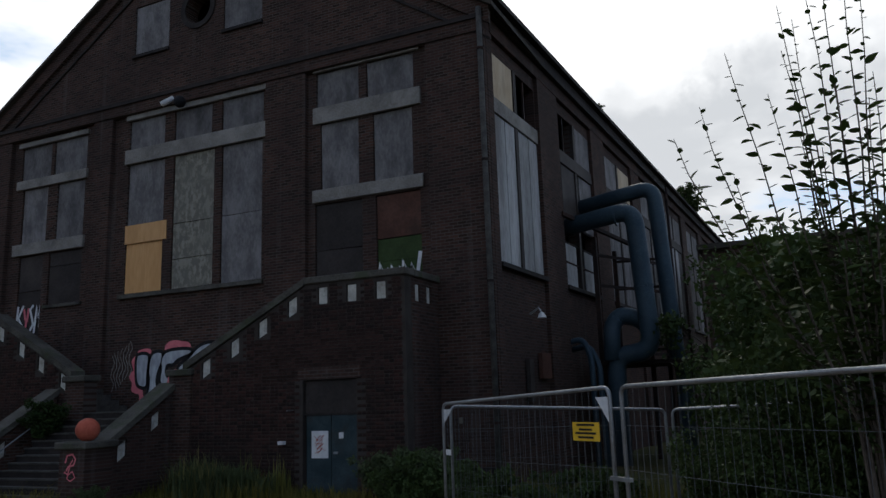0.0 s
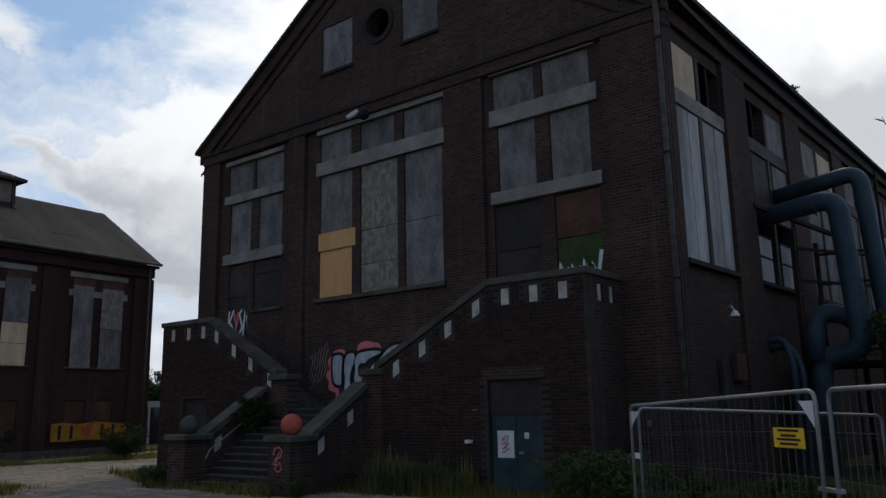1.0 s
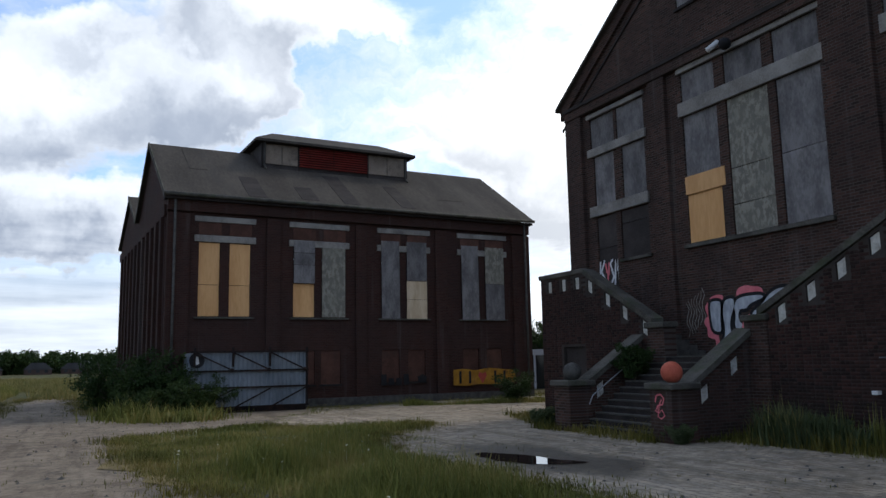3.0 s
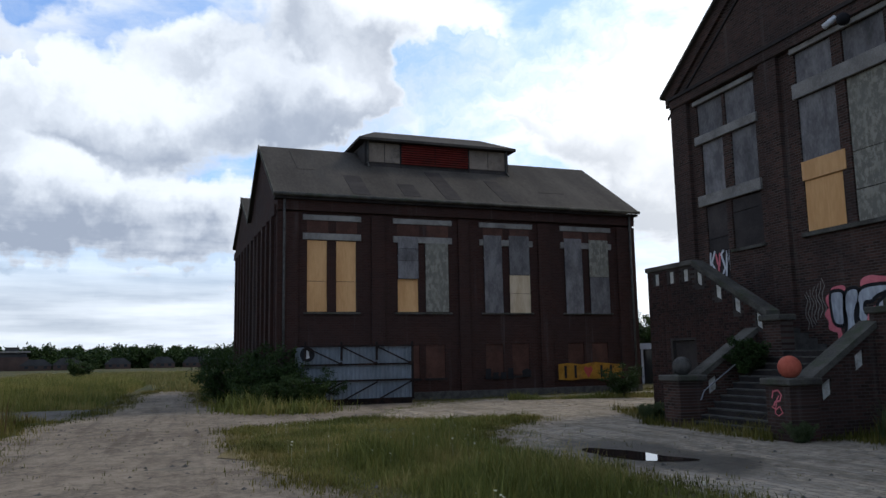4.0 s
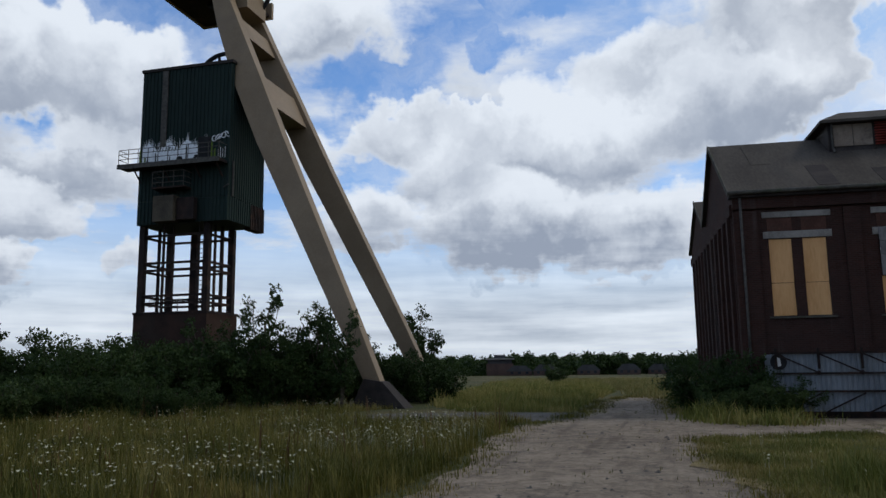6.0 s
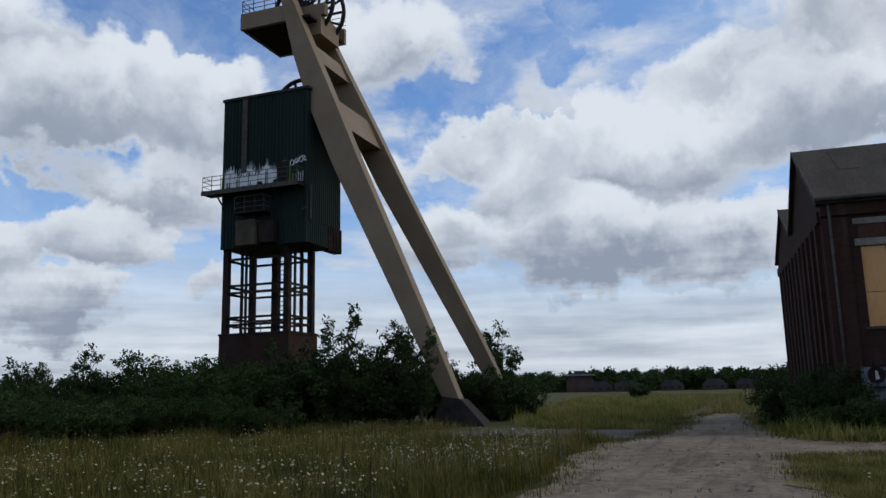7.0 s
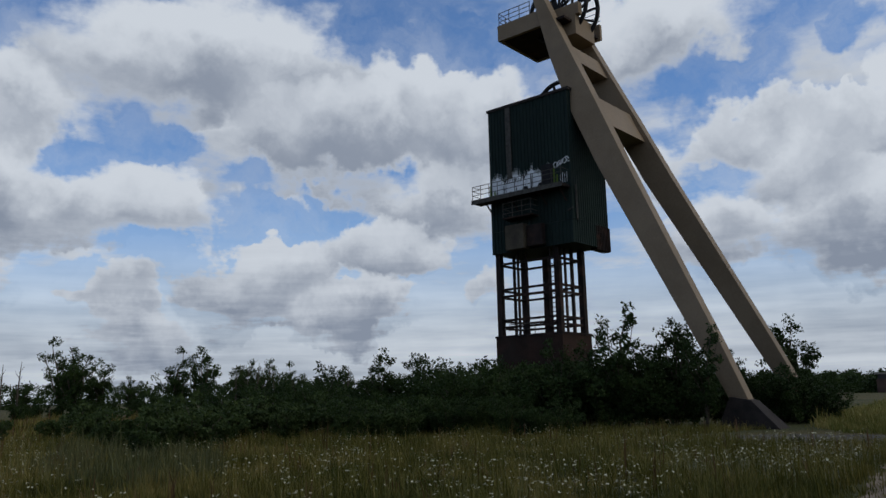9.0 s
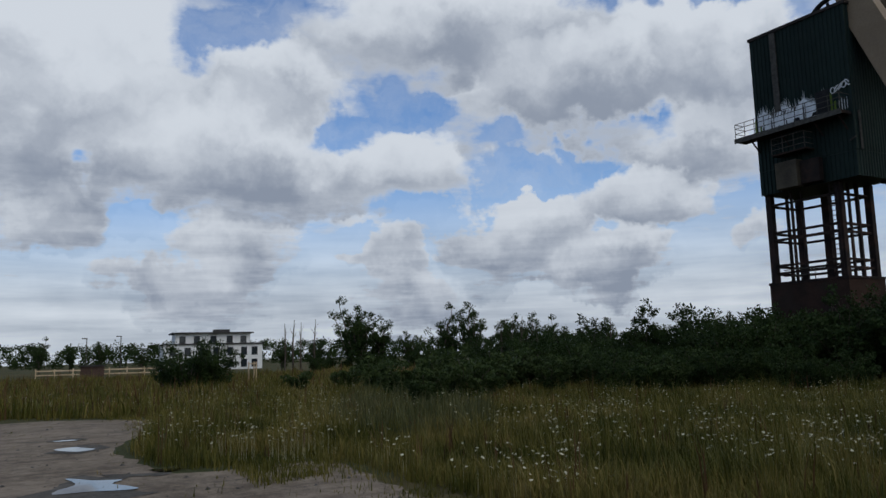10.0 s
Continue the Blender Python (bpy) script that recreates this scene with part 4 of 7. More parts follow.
while x > BX + 1:
    part("gable_pilaster", box(x - 0.5, x, Y0 - 0.16, Y0 - 0.003, 0, 8.99), red_x, hallb)
    part("gable_board", box(x - 1.35, x - 0.62, Y0 - 0.04, Y0 - 0.003, 2.6, 8.6), (dark_board, grey_board)[int(x * 7) % 3 == 0], hallb)
    x -= 1.62
for s in ((XB + 0.3, 9.86, RX, RZ), (VX, VZ, RX, RZ), (VX, VZ, R2X, R2Z)):
    part("rake_trim", beam((s[0], Y0 - 0.21, s[1]), (s[2], Y0 - 0.21, s[3]), 0.05, 0.25), coping, hallb)
part("downpipe", tube([(XB + 0.1, Y0 + 0.32, 9.8), (XB + 0.1, Y0 + 0.32, 0)], 0.06, 8), stone_dark, hallb, smooth=True)
part("downpipe", tube([(XB + 0.1, Y1 - 0.35, 9.8), (XB + 0.1, Y1 - 0.35, 0)], 0.06, 8), stone_dark, hallb, smooth=True)
# lantern
LX0, LX1, LY0, LY1 = -44.4, -40.8, 10.9, 19.6
part("lantern_wall", box(LX0, LX1, LY0, LY1, 11.2, 14.0), dark_board, hallb)
for a, b in ((11.15, 12.02), (12.06, 12.92), (17.14, 18.3), (18.34, 19.4)):
    part("lantern_window", box(LX1 + 0.003, LX1 + 0.05, a, b, 12.85, 13.95), lantern_panel, hallb)
for k in range(9):
    z = 12.82 + 0.135 * k
    for a, b in ((13.0, 15.0), (15.06, 17.05)):
        part("louvre_slat", prism(((LX1 + 0.003, z + 0.09), (LX1 + 0.12, z), (LX1 + 0.14, z + 0.02), (LX1 + 0.003, z + 0.125)), a, b, 1), red_louvre, hallb)
bm = bmesh.new()
e = [bm.verts.new(p) for p in ((LX1 + 0.4, LY0 - 0.4, 14.0), (LX1 + 0.4, LY1 + 0.4, 14.0), (LX0 - 0.4, LY1 + 0.4, 14.0), (LX0 - 0.4, LY0 - 0.4, 14.0))]
t_ = [bm.verts.new((p.co.x, p.co.y, 14.14)) for p in e]
r_ = [bm.verts.new((RX, 12.0, 15.12)), bm.verts.new((RX, 18.6, 15.12))]
bm.faces.new(e)
for i in range(4):
    bm.faces.new((e[i], e[(i + 1) % 4], t_[(i + 1) % 4], t_[i]))
for f in ((t_[0], t_[1], r_[1], r_[0]), (t_[2], t_[3], r_[0], r_[1]), (t_[1], t_[2], r_[1]), (t_[3], t_[0], r_[0])):
    bm.faces.new(f)
part("lantern_roof", bm, tar_roof, hallb)
for y in (LY0 + 0.02, LY1 - 0.08, 12.97, 17.07):
    part("lantern_post", box(LX1 + 0.003, LX1 + 0.09, y, y + 0.07, 12.6, 13.99), dark_trim, hallb)
for y in (LY0 + 0.15, LY1 - 0.15):
    part("downpipe", tube([(LX1 + 0.25, y, 14.0), (LX1 + 0.14, y, 13.7), (LX1 + 0.14, y, 12.75), (LX1 + 0.45, y, 12.45)], 0.05, 6), stone_dark, hallb)
# sprayed writing low on the wall
tag = thing("graffiti", HB, "yellow spray-painted band with dark shapes on red brick", "graffiti")
bm = prism([(20.40, 0.78), (20.40, 1.58), (20.95, 1.64), (21.8, 1.55), (22.6, 1.66), (23.5, 1.58), (24.3, 1.50), (24.38, 0.85), (23.2, 0.75), (22.0, 0.80), (21.2, 0.72)], XB + 0.003, XB + 0.008, 0)
part("yellow_band", bm, yellow_paint, tag)
for k, y in enumerate((20.75, 21.35, 22.95, 23.55)):
    part("letter_bar", box(XB + 0.009, XB + 0.013, y, y + 0.14, 0.85, 1.5), black_paint, tag)
part("heart_shape", prism([(22.2, 1.0 - 0.18), (22.48, 1.25), (22.4, 1.45), (22.2, 1.36), (22.0, 1.45), (21.92, 1.25)], XB + 0.009, XB + 0.013, 0), red_ink, tag)
tag = thing("graffiti", HB, "black sprayed tag across brown boarded windows", "graffiti")
for k in range(4):
    part("letter_bar", box(XB + 0.003, XB + 0.008, 16.2 + 0.42 * k, 16.5 + 0.42 * k, 0.9, 1.25 + 0.2 * (k % 3 == 0)), black_paint, tag)
part("letter_bar", prism([(18.3, 1.0), (18.75, 0.98), (18.8, 1.3), (18.55, 1.42), (18.25, 1.3)], XB + 0.003, XB + 0.008, 0), black_paint, tag)

# ---- sheet-metal site panel in front of it ----
panel_paint = plain("pale_blue_sheet", (0.135, 0.155, 0.172), (0.235, 0.260, 0.280), 0.6, 0.1, fine=10, coarse=1.0, stain=0.4, stain_colour=(0.15, 0.15, 0.16), stretch=(1, 1, 0.3))
crate = thing("sheet_metal_container", HB, "pale blue-grey sheet-metal container with braces on dark skids", "container")
CX0, CX1, CY0, CY1 = -36.75, -35.1, 6.45, 11.6
part("skid", box(CX0, CX1, CY0 + 0.05, CY1, 0.0, 0.2), dark_steel, crate)
ribs = []
n = 26
for k in range(n):
    y = CY0 + (CY1 - CY0) * k / n
    dy = (CY1 - CY0) / n
    ribs += [(CX1 - 0.05, y), (CX1 - 0.05, y + dy * 0.4), (CX1, y + dy * 0.5), (CX1, y + dy * 0.9)]
part("sheet_body", prism([(CX0, CY0)] + ribs + [(CX1 - 0.05, CY1), (CX0, CY1)], 0.21, 2.62, 2), panel_paint, crate)
for z in (0.2, 1.05, 1.78, 2.62):
    part("rail", box(CX1 + 0.004, CX1 + 0.09, CY0 - 0.05, CY1 + 0.1, z, z + 0.08), dark_steel, crate)
for y in (CY0 + 0.1, CY0 + 1.75, CY0 + 3.4, CY1 - 0.02):
    part("post", box(CX1 + 0.02, CX1 + 0.10, y, y + 0.09, 2.0 if y < CY1 - 0.1 else 0.2, 2.85), dark_steel, crate)
for k in range(3):
    y = CY0 + 0.15 + 1.65 * k
    part("brace", beam((CX1 + 0.13, y, 2.62), (CX1 + 0.13, y + 1.6, 1.85), 0.05, 0.06), dark_steel, crate)
    part("brace", beam((CX1 + 0.13, y + 0.1, 0.25), (CX1 + 0.13, y + 1.65, 1.02), 0.05, 0.06), dark_steel, crate)
    part("bolt", ball((CX1 + 0.13, y + 1.6, 1.85), 0.09, u=8, v=6), dark_steel, crate)
part("logo_disc", tube([(CX1 + 0.0, CY0 + 0.25, 2.3), (CX1 + 0.03, CY0 + 0.25, 2.3)], 0.33, 20), black_paint, crate, "dark blue round mark with a white shape")
part("logo_shape", prism([(CY0 + 0.2, 2.1), (CY0 + 0.35, 2.15), (CY0 + 0.3, 2.45), (CY0 + 0.18, 2.5)], CX1 + 0.031, CX1 + 0.035, 0), paper, crate)

# ---- pit head frame ----
faded_steel = plain("faded_housing_paint", (0.045, 0.038, 0.026), (0.085, 0.070, 0.050), 0.7, fine=10, coarse=0.9, stain=0.5)
tower = thing("pit_head_frame", pose(-46.5, -30.5, 0), "steel pit head frame with dark green cladding and beige inclined struts", "headframe", world_coords=True)
green_clad = plain("dark_green_cladding", (0.007, 0.015, 0.013), (0.013, 0.025, 0.021), 0.6, 0.1, fine=6, coarse=0.4, stain=0.25, stain_colour=(0.03, 0.04, 0.035), stretch=(1, 1, 0.2))


def ribbed(x0, x1, y0, y1, z0, z1, pitch=0.28, deep=0.06):
    """Trapezoid sheeting round a box."""
    pts = []
    corners = ((x1, y0), (x1, y1), (x0, y1), (x0, y0))
    for (ax, ay), (bx, by) in zip(corners, corners[1:] + corners[:1]):
        d = Vector((bx - ax, by - ay))
        n_ = int(d.length / pitch)
        o = Vector((d.y, -d.x)).normalized() * deep
        for k in range(n_):
            for f, out in ((0.0, 0), (0.5, 0), (0.6, 1), (0.9, 1)):
                p = Vector((ax, ay)) + d * ((k + f) / n_) + o * out
                pts.append((p.x, p.y))
    return prism(pts, z0, z1, 2)


TX0, TX1, TY0, TY1 = -49.2, -44.6, -33.4, -26.55
part("cladding", ribbed(TX0, TX1, TY0, TY1, 13.6, 22.75), green_clad, tower)
part("cladding", ribbed(TX0 + 0.9, TX1, TY0, TY1 - 0.02, 12.0, 13.58), green_clad, tower)
part("side_skirt", ribbed(TX0 - 0.1, TX0 + 1.6, TY1 - 0.5, TY1 + 0.05, 11.85, 13.57, 0.2), dark_steel, tower)
part("roof_edge", box(TX0 - 0.1, TX1 + 0.12, TY0 - 0.1, TY1 + 0.12, 22.75, 22.95), dark_trim, tower)
part("cable_duct", box(TX1 + 0.065, TX1 + 0.14, -31.80, -31.38, 17.3, 22.7), stone_dark, tower, "pale grey vertical duct")
part("service_door", box(TX1 + 0.065, TX1 + 0.11, -28.9, -27.95, 16.05, 17.75), black_paint, tower)
white_band = []
rng = random.Random(3)
for k in range(58):
    y, h = -33.2 + 4.9 * k / 57, 17.35 + 0.22 * math.sin(k * 0.35) + rng.uniform(-0.1, 0.1)
    white_band += [(y, h), (y + 0.025, h + rng.uniform(0.1, 0.6)), (y + 0.05, h)]
sprayed = part("sprayed_band", prism([(-33.2, 16.05), (-28.2, 16.05)] + white_band[::-1], TX1 + 0.064, TX1 + 0.07, 0), white_paint, tower, "white sprayed lettering on green sheeting")
# outlines of the blocky letters, which cannot be read
for y, z, wd, hg in ((-32.85, 16.05, 0.14, 0.55), (-32.2, 16.05, 0.10, 0.95), (-31.75, 16.05, 0.32, 0.34), (-31.1, 16.05, 0.10, 0.6), (-30.55, 16.3, 0.5, 0.26), (-29.85, 16.05, 0.12, 1.35), (-29.25, 16.35, 0.75, 0.24)):
    part("letter_bar", prism([(y, z), (y + wd, z), (y + wd * 0.9, z + hg * 0.8), (y + wd * 0.55, z + hg), (y + wd * 0.1, z + hg * 0.85)], TX1 + 0.071, TX1 + 0.076, 0), black_paint, sprayed)
for k in range(9):
    y = -32.4 + 0.24 * k
    part("letter_bar", prism([(y, 16.95), (y + 0.03, 16.95), (y + 0.12 + 0.05 * (k % 3), 17.25), (y + 0.08, 17.28)], TX1 + 0.071, TX1 + 0.076, 0), stone_dark, sprayed)
for y, hg in ((-33.45, 1.25), (-33.05, 0.7), (-27.95, 1.6), (-27.72, 0.9)):
    part("green_stripe", prism([(y, 16.0), (y + 0.16, 16.0), (y + 0.13, 16.0 + hg), (y + 0.02, 16.0 + hg * 0.9)], TX1 + 0.077, TX1 + 0.081, 0), lime_paint, sprayed, "lime green sprayed stripe")
# a looping tag beside the door
for k in range(5):
    y = -27.7 + 0.24 * k
    loop = [(TX1 + 0.10, y + 0.16 * math.cos(a_ * 0.9), 17.55 + 0.06 * k + 0.2 * math.sin(a_ * 0.9 + k)) for a_ in range(7)]
    part("sprayed_tag", tube(loop, 0.035, 4), white_paint, tower)
for k in range(4):
    part("paint_drip", box(TX1 + 0.064, TX1 + 0.07, -27.4 + 0.17 * k, -27.36 + 0.17 * k, 16.2, 16.8 + 0.12 * (k % 2)), white_paint, tower)
balcony = part("balcony", box(TX1 + 0.07, TX1 + 1.1, -34.3, -26.7, 15.75, 15.95), dark_steel, tower)
part("balcony_edge", box(TX1 + 1.103, TX1 + 1.15, -34.35, -26.65, 15.68, 16.0), stone_dark, balcony)
for k in range(11):
    y = -34.28 + 0.755 * k
    part("rail_post", tube([(TX1 + 1.08, y, 15.95), (TX1 + 1.08, y, 17.0)], 0.025, 5), stone_dark, balcony)
for z in (16.35, 16.7, 17.0):
    part("rail", tube([(TX1 + 0.1, -34.28, z), (TX1 + 1.08, -34.28, z), (TX1 + 1.08, -26.72, z), (TX1 + 0.1, -26.72, z)], 0.025, 5), stone_dark, balcony)
for y in (-33.2, -31.0, -28.6, -27.0):
    part("bracket", beam((TX1 + 0.07, y, 14.9), (TX1 + 1.0, y, 15.75), 0.08, 0.08), dark_steel, balcony)
cage = part("service_cage", box(TX1 + 0.07, TX1 + 0.95, -31.75, -29.3, 14.2, 14.3), dark_steel, tower)
for z in (14.6, 14.95, 15.35):
    part("cage_rail", tube([(TX1 + 0.07, -31.7, z), (TX1 + 0.92, -31.7, z), (TX1 + 0.92, -29.35, z), (TX1 + 0.07, -29.35, z)], 0.03, 5), stone_dark, cage)
for y in (-31.7, -30.9, -30.1, -29.35):
    part("cage_post", tube([(TX1 + 0.92, y, 14.3), (TX1 + 0.92, y, 15.35)], 0.03, 5), stone_dark, cage)
part("winch_housing", box(TX1 + 0.07, TX1 + 0.8, -31.7, -30.15, 12.0, 13.75), faded_steel, tower, "faded beige steel housing", bevel=0.03)
part("winch_housing", box(TX1 + 0.07, TX1 + 0.5, -30.1, -28.8, 12.1, 13.6), dark_steel, tower, bevel=0.03)
part("lamp_arm", tube([(TX1 + 0.06, -26.9, 14.2), (TX1 + 0.5, -26.3, 14.25)], 0.05, 6), stone_dark, tower)
part("side_ladder", beam((TX1 - 0.3, TY1 + 0.12, 13.6), (TX1 - 0.3, TY1 + 0.12, 16.0), 0.12, 0.12), stone_dark, tower)
# open legs below the cladding
cols = [(x, y) for x in (-48.2, -45.1) for y in (-33.2, -28.3)]
for x, y in cols:
    part("column", box(x - 0.20, x + 0.20, y - 0.20, y + 0.20, 0, 12.0), dark_steel, tower)
for x, y, r in ((-46.6, -33.0, 0.12), (-45.1, -31.6, 0.10), (-48.2, -31.2, 0.34), (-45.1, -30.9, 0.06), (-46.9, -28.3, 0.14), (-48.2, -29.6, 0.08), (-46.0, -28.3, 0.08)):
    part("guide_post", box(x - 0.7 * r, x + 0.7 * r, y - 0.7 * r, y + 0.7 * r, 5.9, 12.0), dark_steel, tower)
for z in (11.3, 9.45, 8.95, 7.25, 6.75):
    for x in (-48.2, -45.1):
        part("crossbeam", box(x - 0.08, x + 0.08, -32.99, -28.51, z - 0.075, z + 0.075), dark_steel, tower)
    for y in (-33.2, -28.3):
        part("crossbeam", box(-47.99, -45.31, y - 0.08, y + 0.08, z - 0.11, z + 0.04), dark_steel, tower)
rust = plain("rusted_plate", (0.022, 0.014, 0.011), (0.048, 0.026, 0.019), 0.85, 0.1, fine=10, coarse=0.8, stain=0.5)
part("shaft_collar", box(-48.6, -44.8, -33.5, -28.0, 0, 6.0), rust, tower, "rust-brown steel plating at the foot")
part("work_floor", box(-48.65, -44.75, -33.55, -27.95, 6.0, 6.15), dark_steel, tower)
for z in (6.5, 6.9):
    part("floor_rail", tube([(-44.85, -32.4, z), (-44.85, -30.2, z)], 0.03, 5), stone_dark, tower)
part("floor_rail", tube([(-44.85, -30.2, 6.15), (-44.85, -30.2, 6.9)], 0.03, 5), stone_dark, tower)
ladder = part("ladder", box(-44.82, -44.78, -28.75, -28.7, 6.1, 12.0), dark_steel, tower)
part("ladder_rail", box(-44.82, -44.78, -28.25, -28.2, 6.1, 12.0), dark_steel, ladder)
for k in range(19):
    part("rung", box(-44.82, -44.79, -28.7, -28.25, 6.3 + 0.3 * k, 6.34 + 0.3 * k), dark_steel, ladder)
# struts: (height, y of the rear edge, y of the front edge)
STRUT = ((1.3, -16.5, -15.5), (5.0, -18.4, -17.1), (11.0, -21.5, -19.85), (17.0, -24.6, -22.6), (21.8, -26.75, -24.7), (26.0, -28.25, -26.6), (31.2, -29.7, -28.9))


def strut(x_foot, x_top, w0, w1, dy=0.0):
    bm = bmesh.new()
    rings = []
    for z, ya, yb_ in STRUT:
        ya, yb_, f = ya + dy * (1 - z / 40), yb_ + dy * (1 - z / 40), z / 31.2
        x, w_ = x_foot + (x_top - x_foot) * f, w0 + (w1 - w0) * f
        rings.append([bm.verts.new(p) for p in ((x - w_, ya, z), (x + w_, ya, z), (x + w_, yb_, z + 0.0), (x - w_, yb_, z + 0.0))])
    for a, b in zip(rings, rings[1:]):
        for i in range(4):
            bm.faces.new((a[i], a[(i + 1) % 4], b[(i + 1) % 4], b[i]))
    bm.faces.new(rings[0])
    bm.faces.new(rings[-1])
    return bm


part("strut", strut(-43.7, -46.1, 0.42, 0.5), strut_paint, tower, "beige box-section strut", bevel=0.02)
part("strut", strut(-52.9, -50.3, 0.42, 0.5, 0.4), strut_paint, tower, "beige box-section strut", bevel=0.02)
for z, ya, yb_, h in ((20.95, -26.4, -24.35, 2.3), (26.0, -28.2, -26.6, 1.5)):
    f = z / 31.2
    dy = (yb_ - ya) * 0.16
    sl = -0.42
    pts = ((ya + 0.3, z - h / 2), (yb_ - 0.1 + 0.42 * h / 2, z - h / 2), (yb_ - 0.1 - 0.42 * h / 2, z + h / 2), (ya + 0.3 - 0.42 * h / 2, z + h / 2))
    part("strut_crossbeam", prism(pts, -52.9 + 2.6 * f + 0.4, -43.7 - 2.4 * f - 0.4, 0), strut_paint, tower)
for x in (-43.65, -52.9):
    bm = bmesh.new()
    lo = [bm.verts.new(p) for p in ((x - 0.8, -17.2, 0), (x + 0.8, -17.2, 0), (x + 0.8, -13.9, 0), (x - 0.8, -13.9, 0))]
    hi = [bm.verts.new(p) for p in ((x - 0.6, -16.5, 1.7), (x + 0.6, -16.5, 1.7), (x + 0.6, -15.35, 1.5), (x - 0.6, -15.35, 1.5))]
    bm.faces.new(hi)
    bm.faces.new(lo)
    for i in range(4):
        bm.faces.new((lo[i], lo[(i + 1) % 4], hi[(i + 1) % 4], hi[i]))
    part("footing", bm, dark_trim, tower, "dark concrete footing")
# head platform and sheaves
head = part("head_platform", box(-50.7, -45.9, -32.9, -27.2, 28.85, 29.05), dark_steel, tower)
part("platform_fascia", box(-45.9, -45.62, -33.0, -28.6, 28.75, 30.0), strut_paint, head)
part("platform_fascia", box(-50.7, -45.905, -33.0, -32.75, 28.75, 30.0), strut_paint, head)
part("platform_fascia", box(-51.0, -50.705, -33.0, -27.0, 28.75, 30.0), strut_paint, head)
part("bearing_beam", box(-49.6, -46.9, -28.6, -26.9, 27.9, 29.4), strut_paint, head)
part("bearing_beam", box(-47.4, -46.9, -30.5, -26.6, 29.41, 30.3), strut_paint, head)
for z in (30.35, 30.7, 31.05):
    part("head_rail", tube([(-50.9, -27.0, z), (-50.9, -32.9, z), (-45.7, -32.9, z), (-45.7, -30.0, z)], 0.03, 5), stone_dark, head)
for k in range(7):
    part("head_rail_post", tube([(-45.7 - 0.86 * k, -32.9, 29.98), (-45.7 - 0.86 * k, -32.9, 31.05)], 0.03, 5), stone_dark, head)
for k in range(4):
    part("head_rail_post", tube([(-45.7, -32.9 + 0.95 * k, 29.98), (-45.7, -32.9 + 0.95 * k, 31.05)], 0.03, 5), stone_dark, head)


def sheave(c, r):
    ringp = [(c[0], c[1] + r * math.cos(6.28319 * k / 36), c[2] + r * math.sin(6.28319 * k / 36)) for k in range(37)]
    wheel = part("sheave", tube(ringp, 0.16, 8), black_paint, tower, "black spoked winding wheel", smooth=True)
    part("hub", tube([(c[0] - 0.3, c[1], c[2]), (c[0] + 0.3, c[1], c[2])], 0.4, 14), black_paint, wheel)
    for k in range(14):
        a = 6.28319 * k / 14
        part("spoke", beam((c[0], c[1] + 0.35 * math.cos(a), c[2] + 0.35 * math.sin(a)), (c[0], c[1] + (r - 0.1) * math.cos(a), c[2] + (r - 0.1) * math.sin(a)), 0.12, 0.16), black_paint, wheel)


sheave((-47.6, -28.75, 30.6), 2.45)
sheave((-49.3, -28.75, 30.6), 2.45)
sheave((-46.4, -28.3, 22.3), 2.0)

# ---- ground ----
def ground_mat():
    m, t = material("meadow_soil", 0.95)
    a, b, c = t.noise(t.co, 0.06, 6.0, 0.6), t.noise(t.co, 0.9, 5.0), t.noise(t.co, 14.0, 4.0)
    col = t.mix(t.ramp(a, 0.42, 0.6), (0.042, 0.048, 0.016), (0.095, 0.072, 0.032))
    col = t.mix(t.ramp(b, 0.35, 0.7, 0.0, 0.7), col, (0.04, 0.05, 0.018))
    col = t.mix(t.ramp(c, 0.4, 0.7, 0.0, 0.5), col, (0.10, 0.085, 0.045))
    t.put(t.bsdf.inputs["Base Color"], col)
    bump(t, c, 0.8, 0.08)
    return m


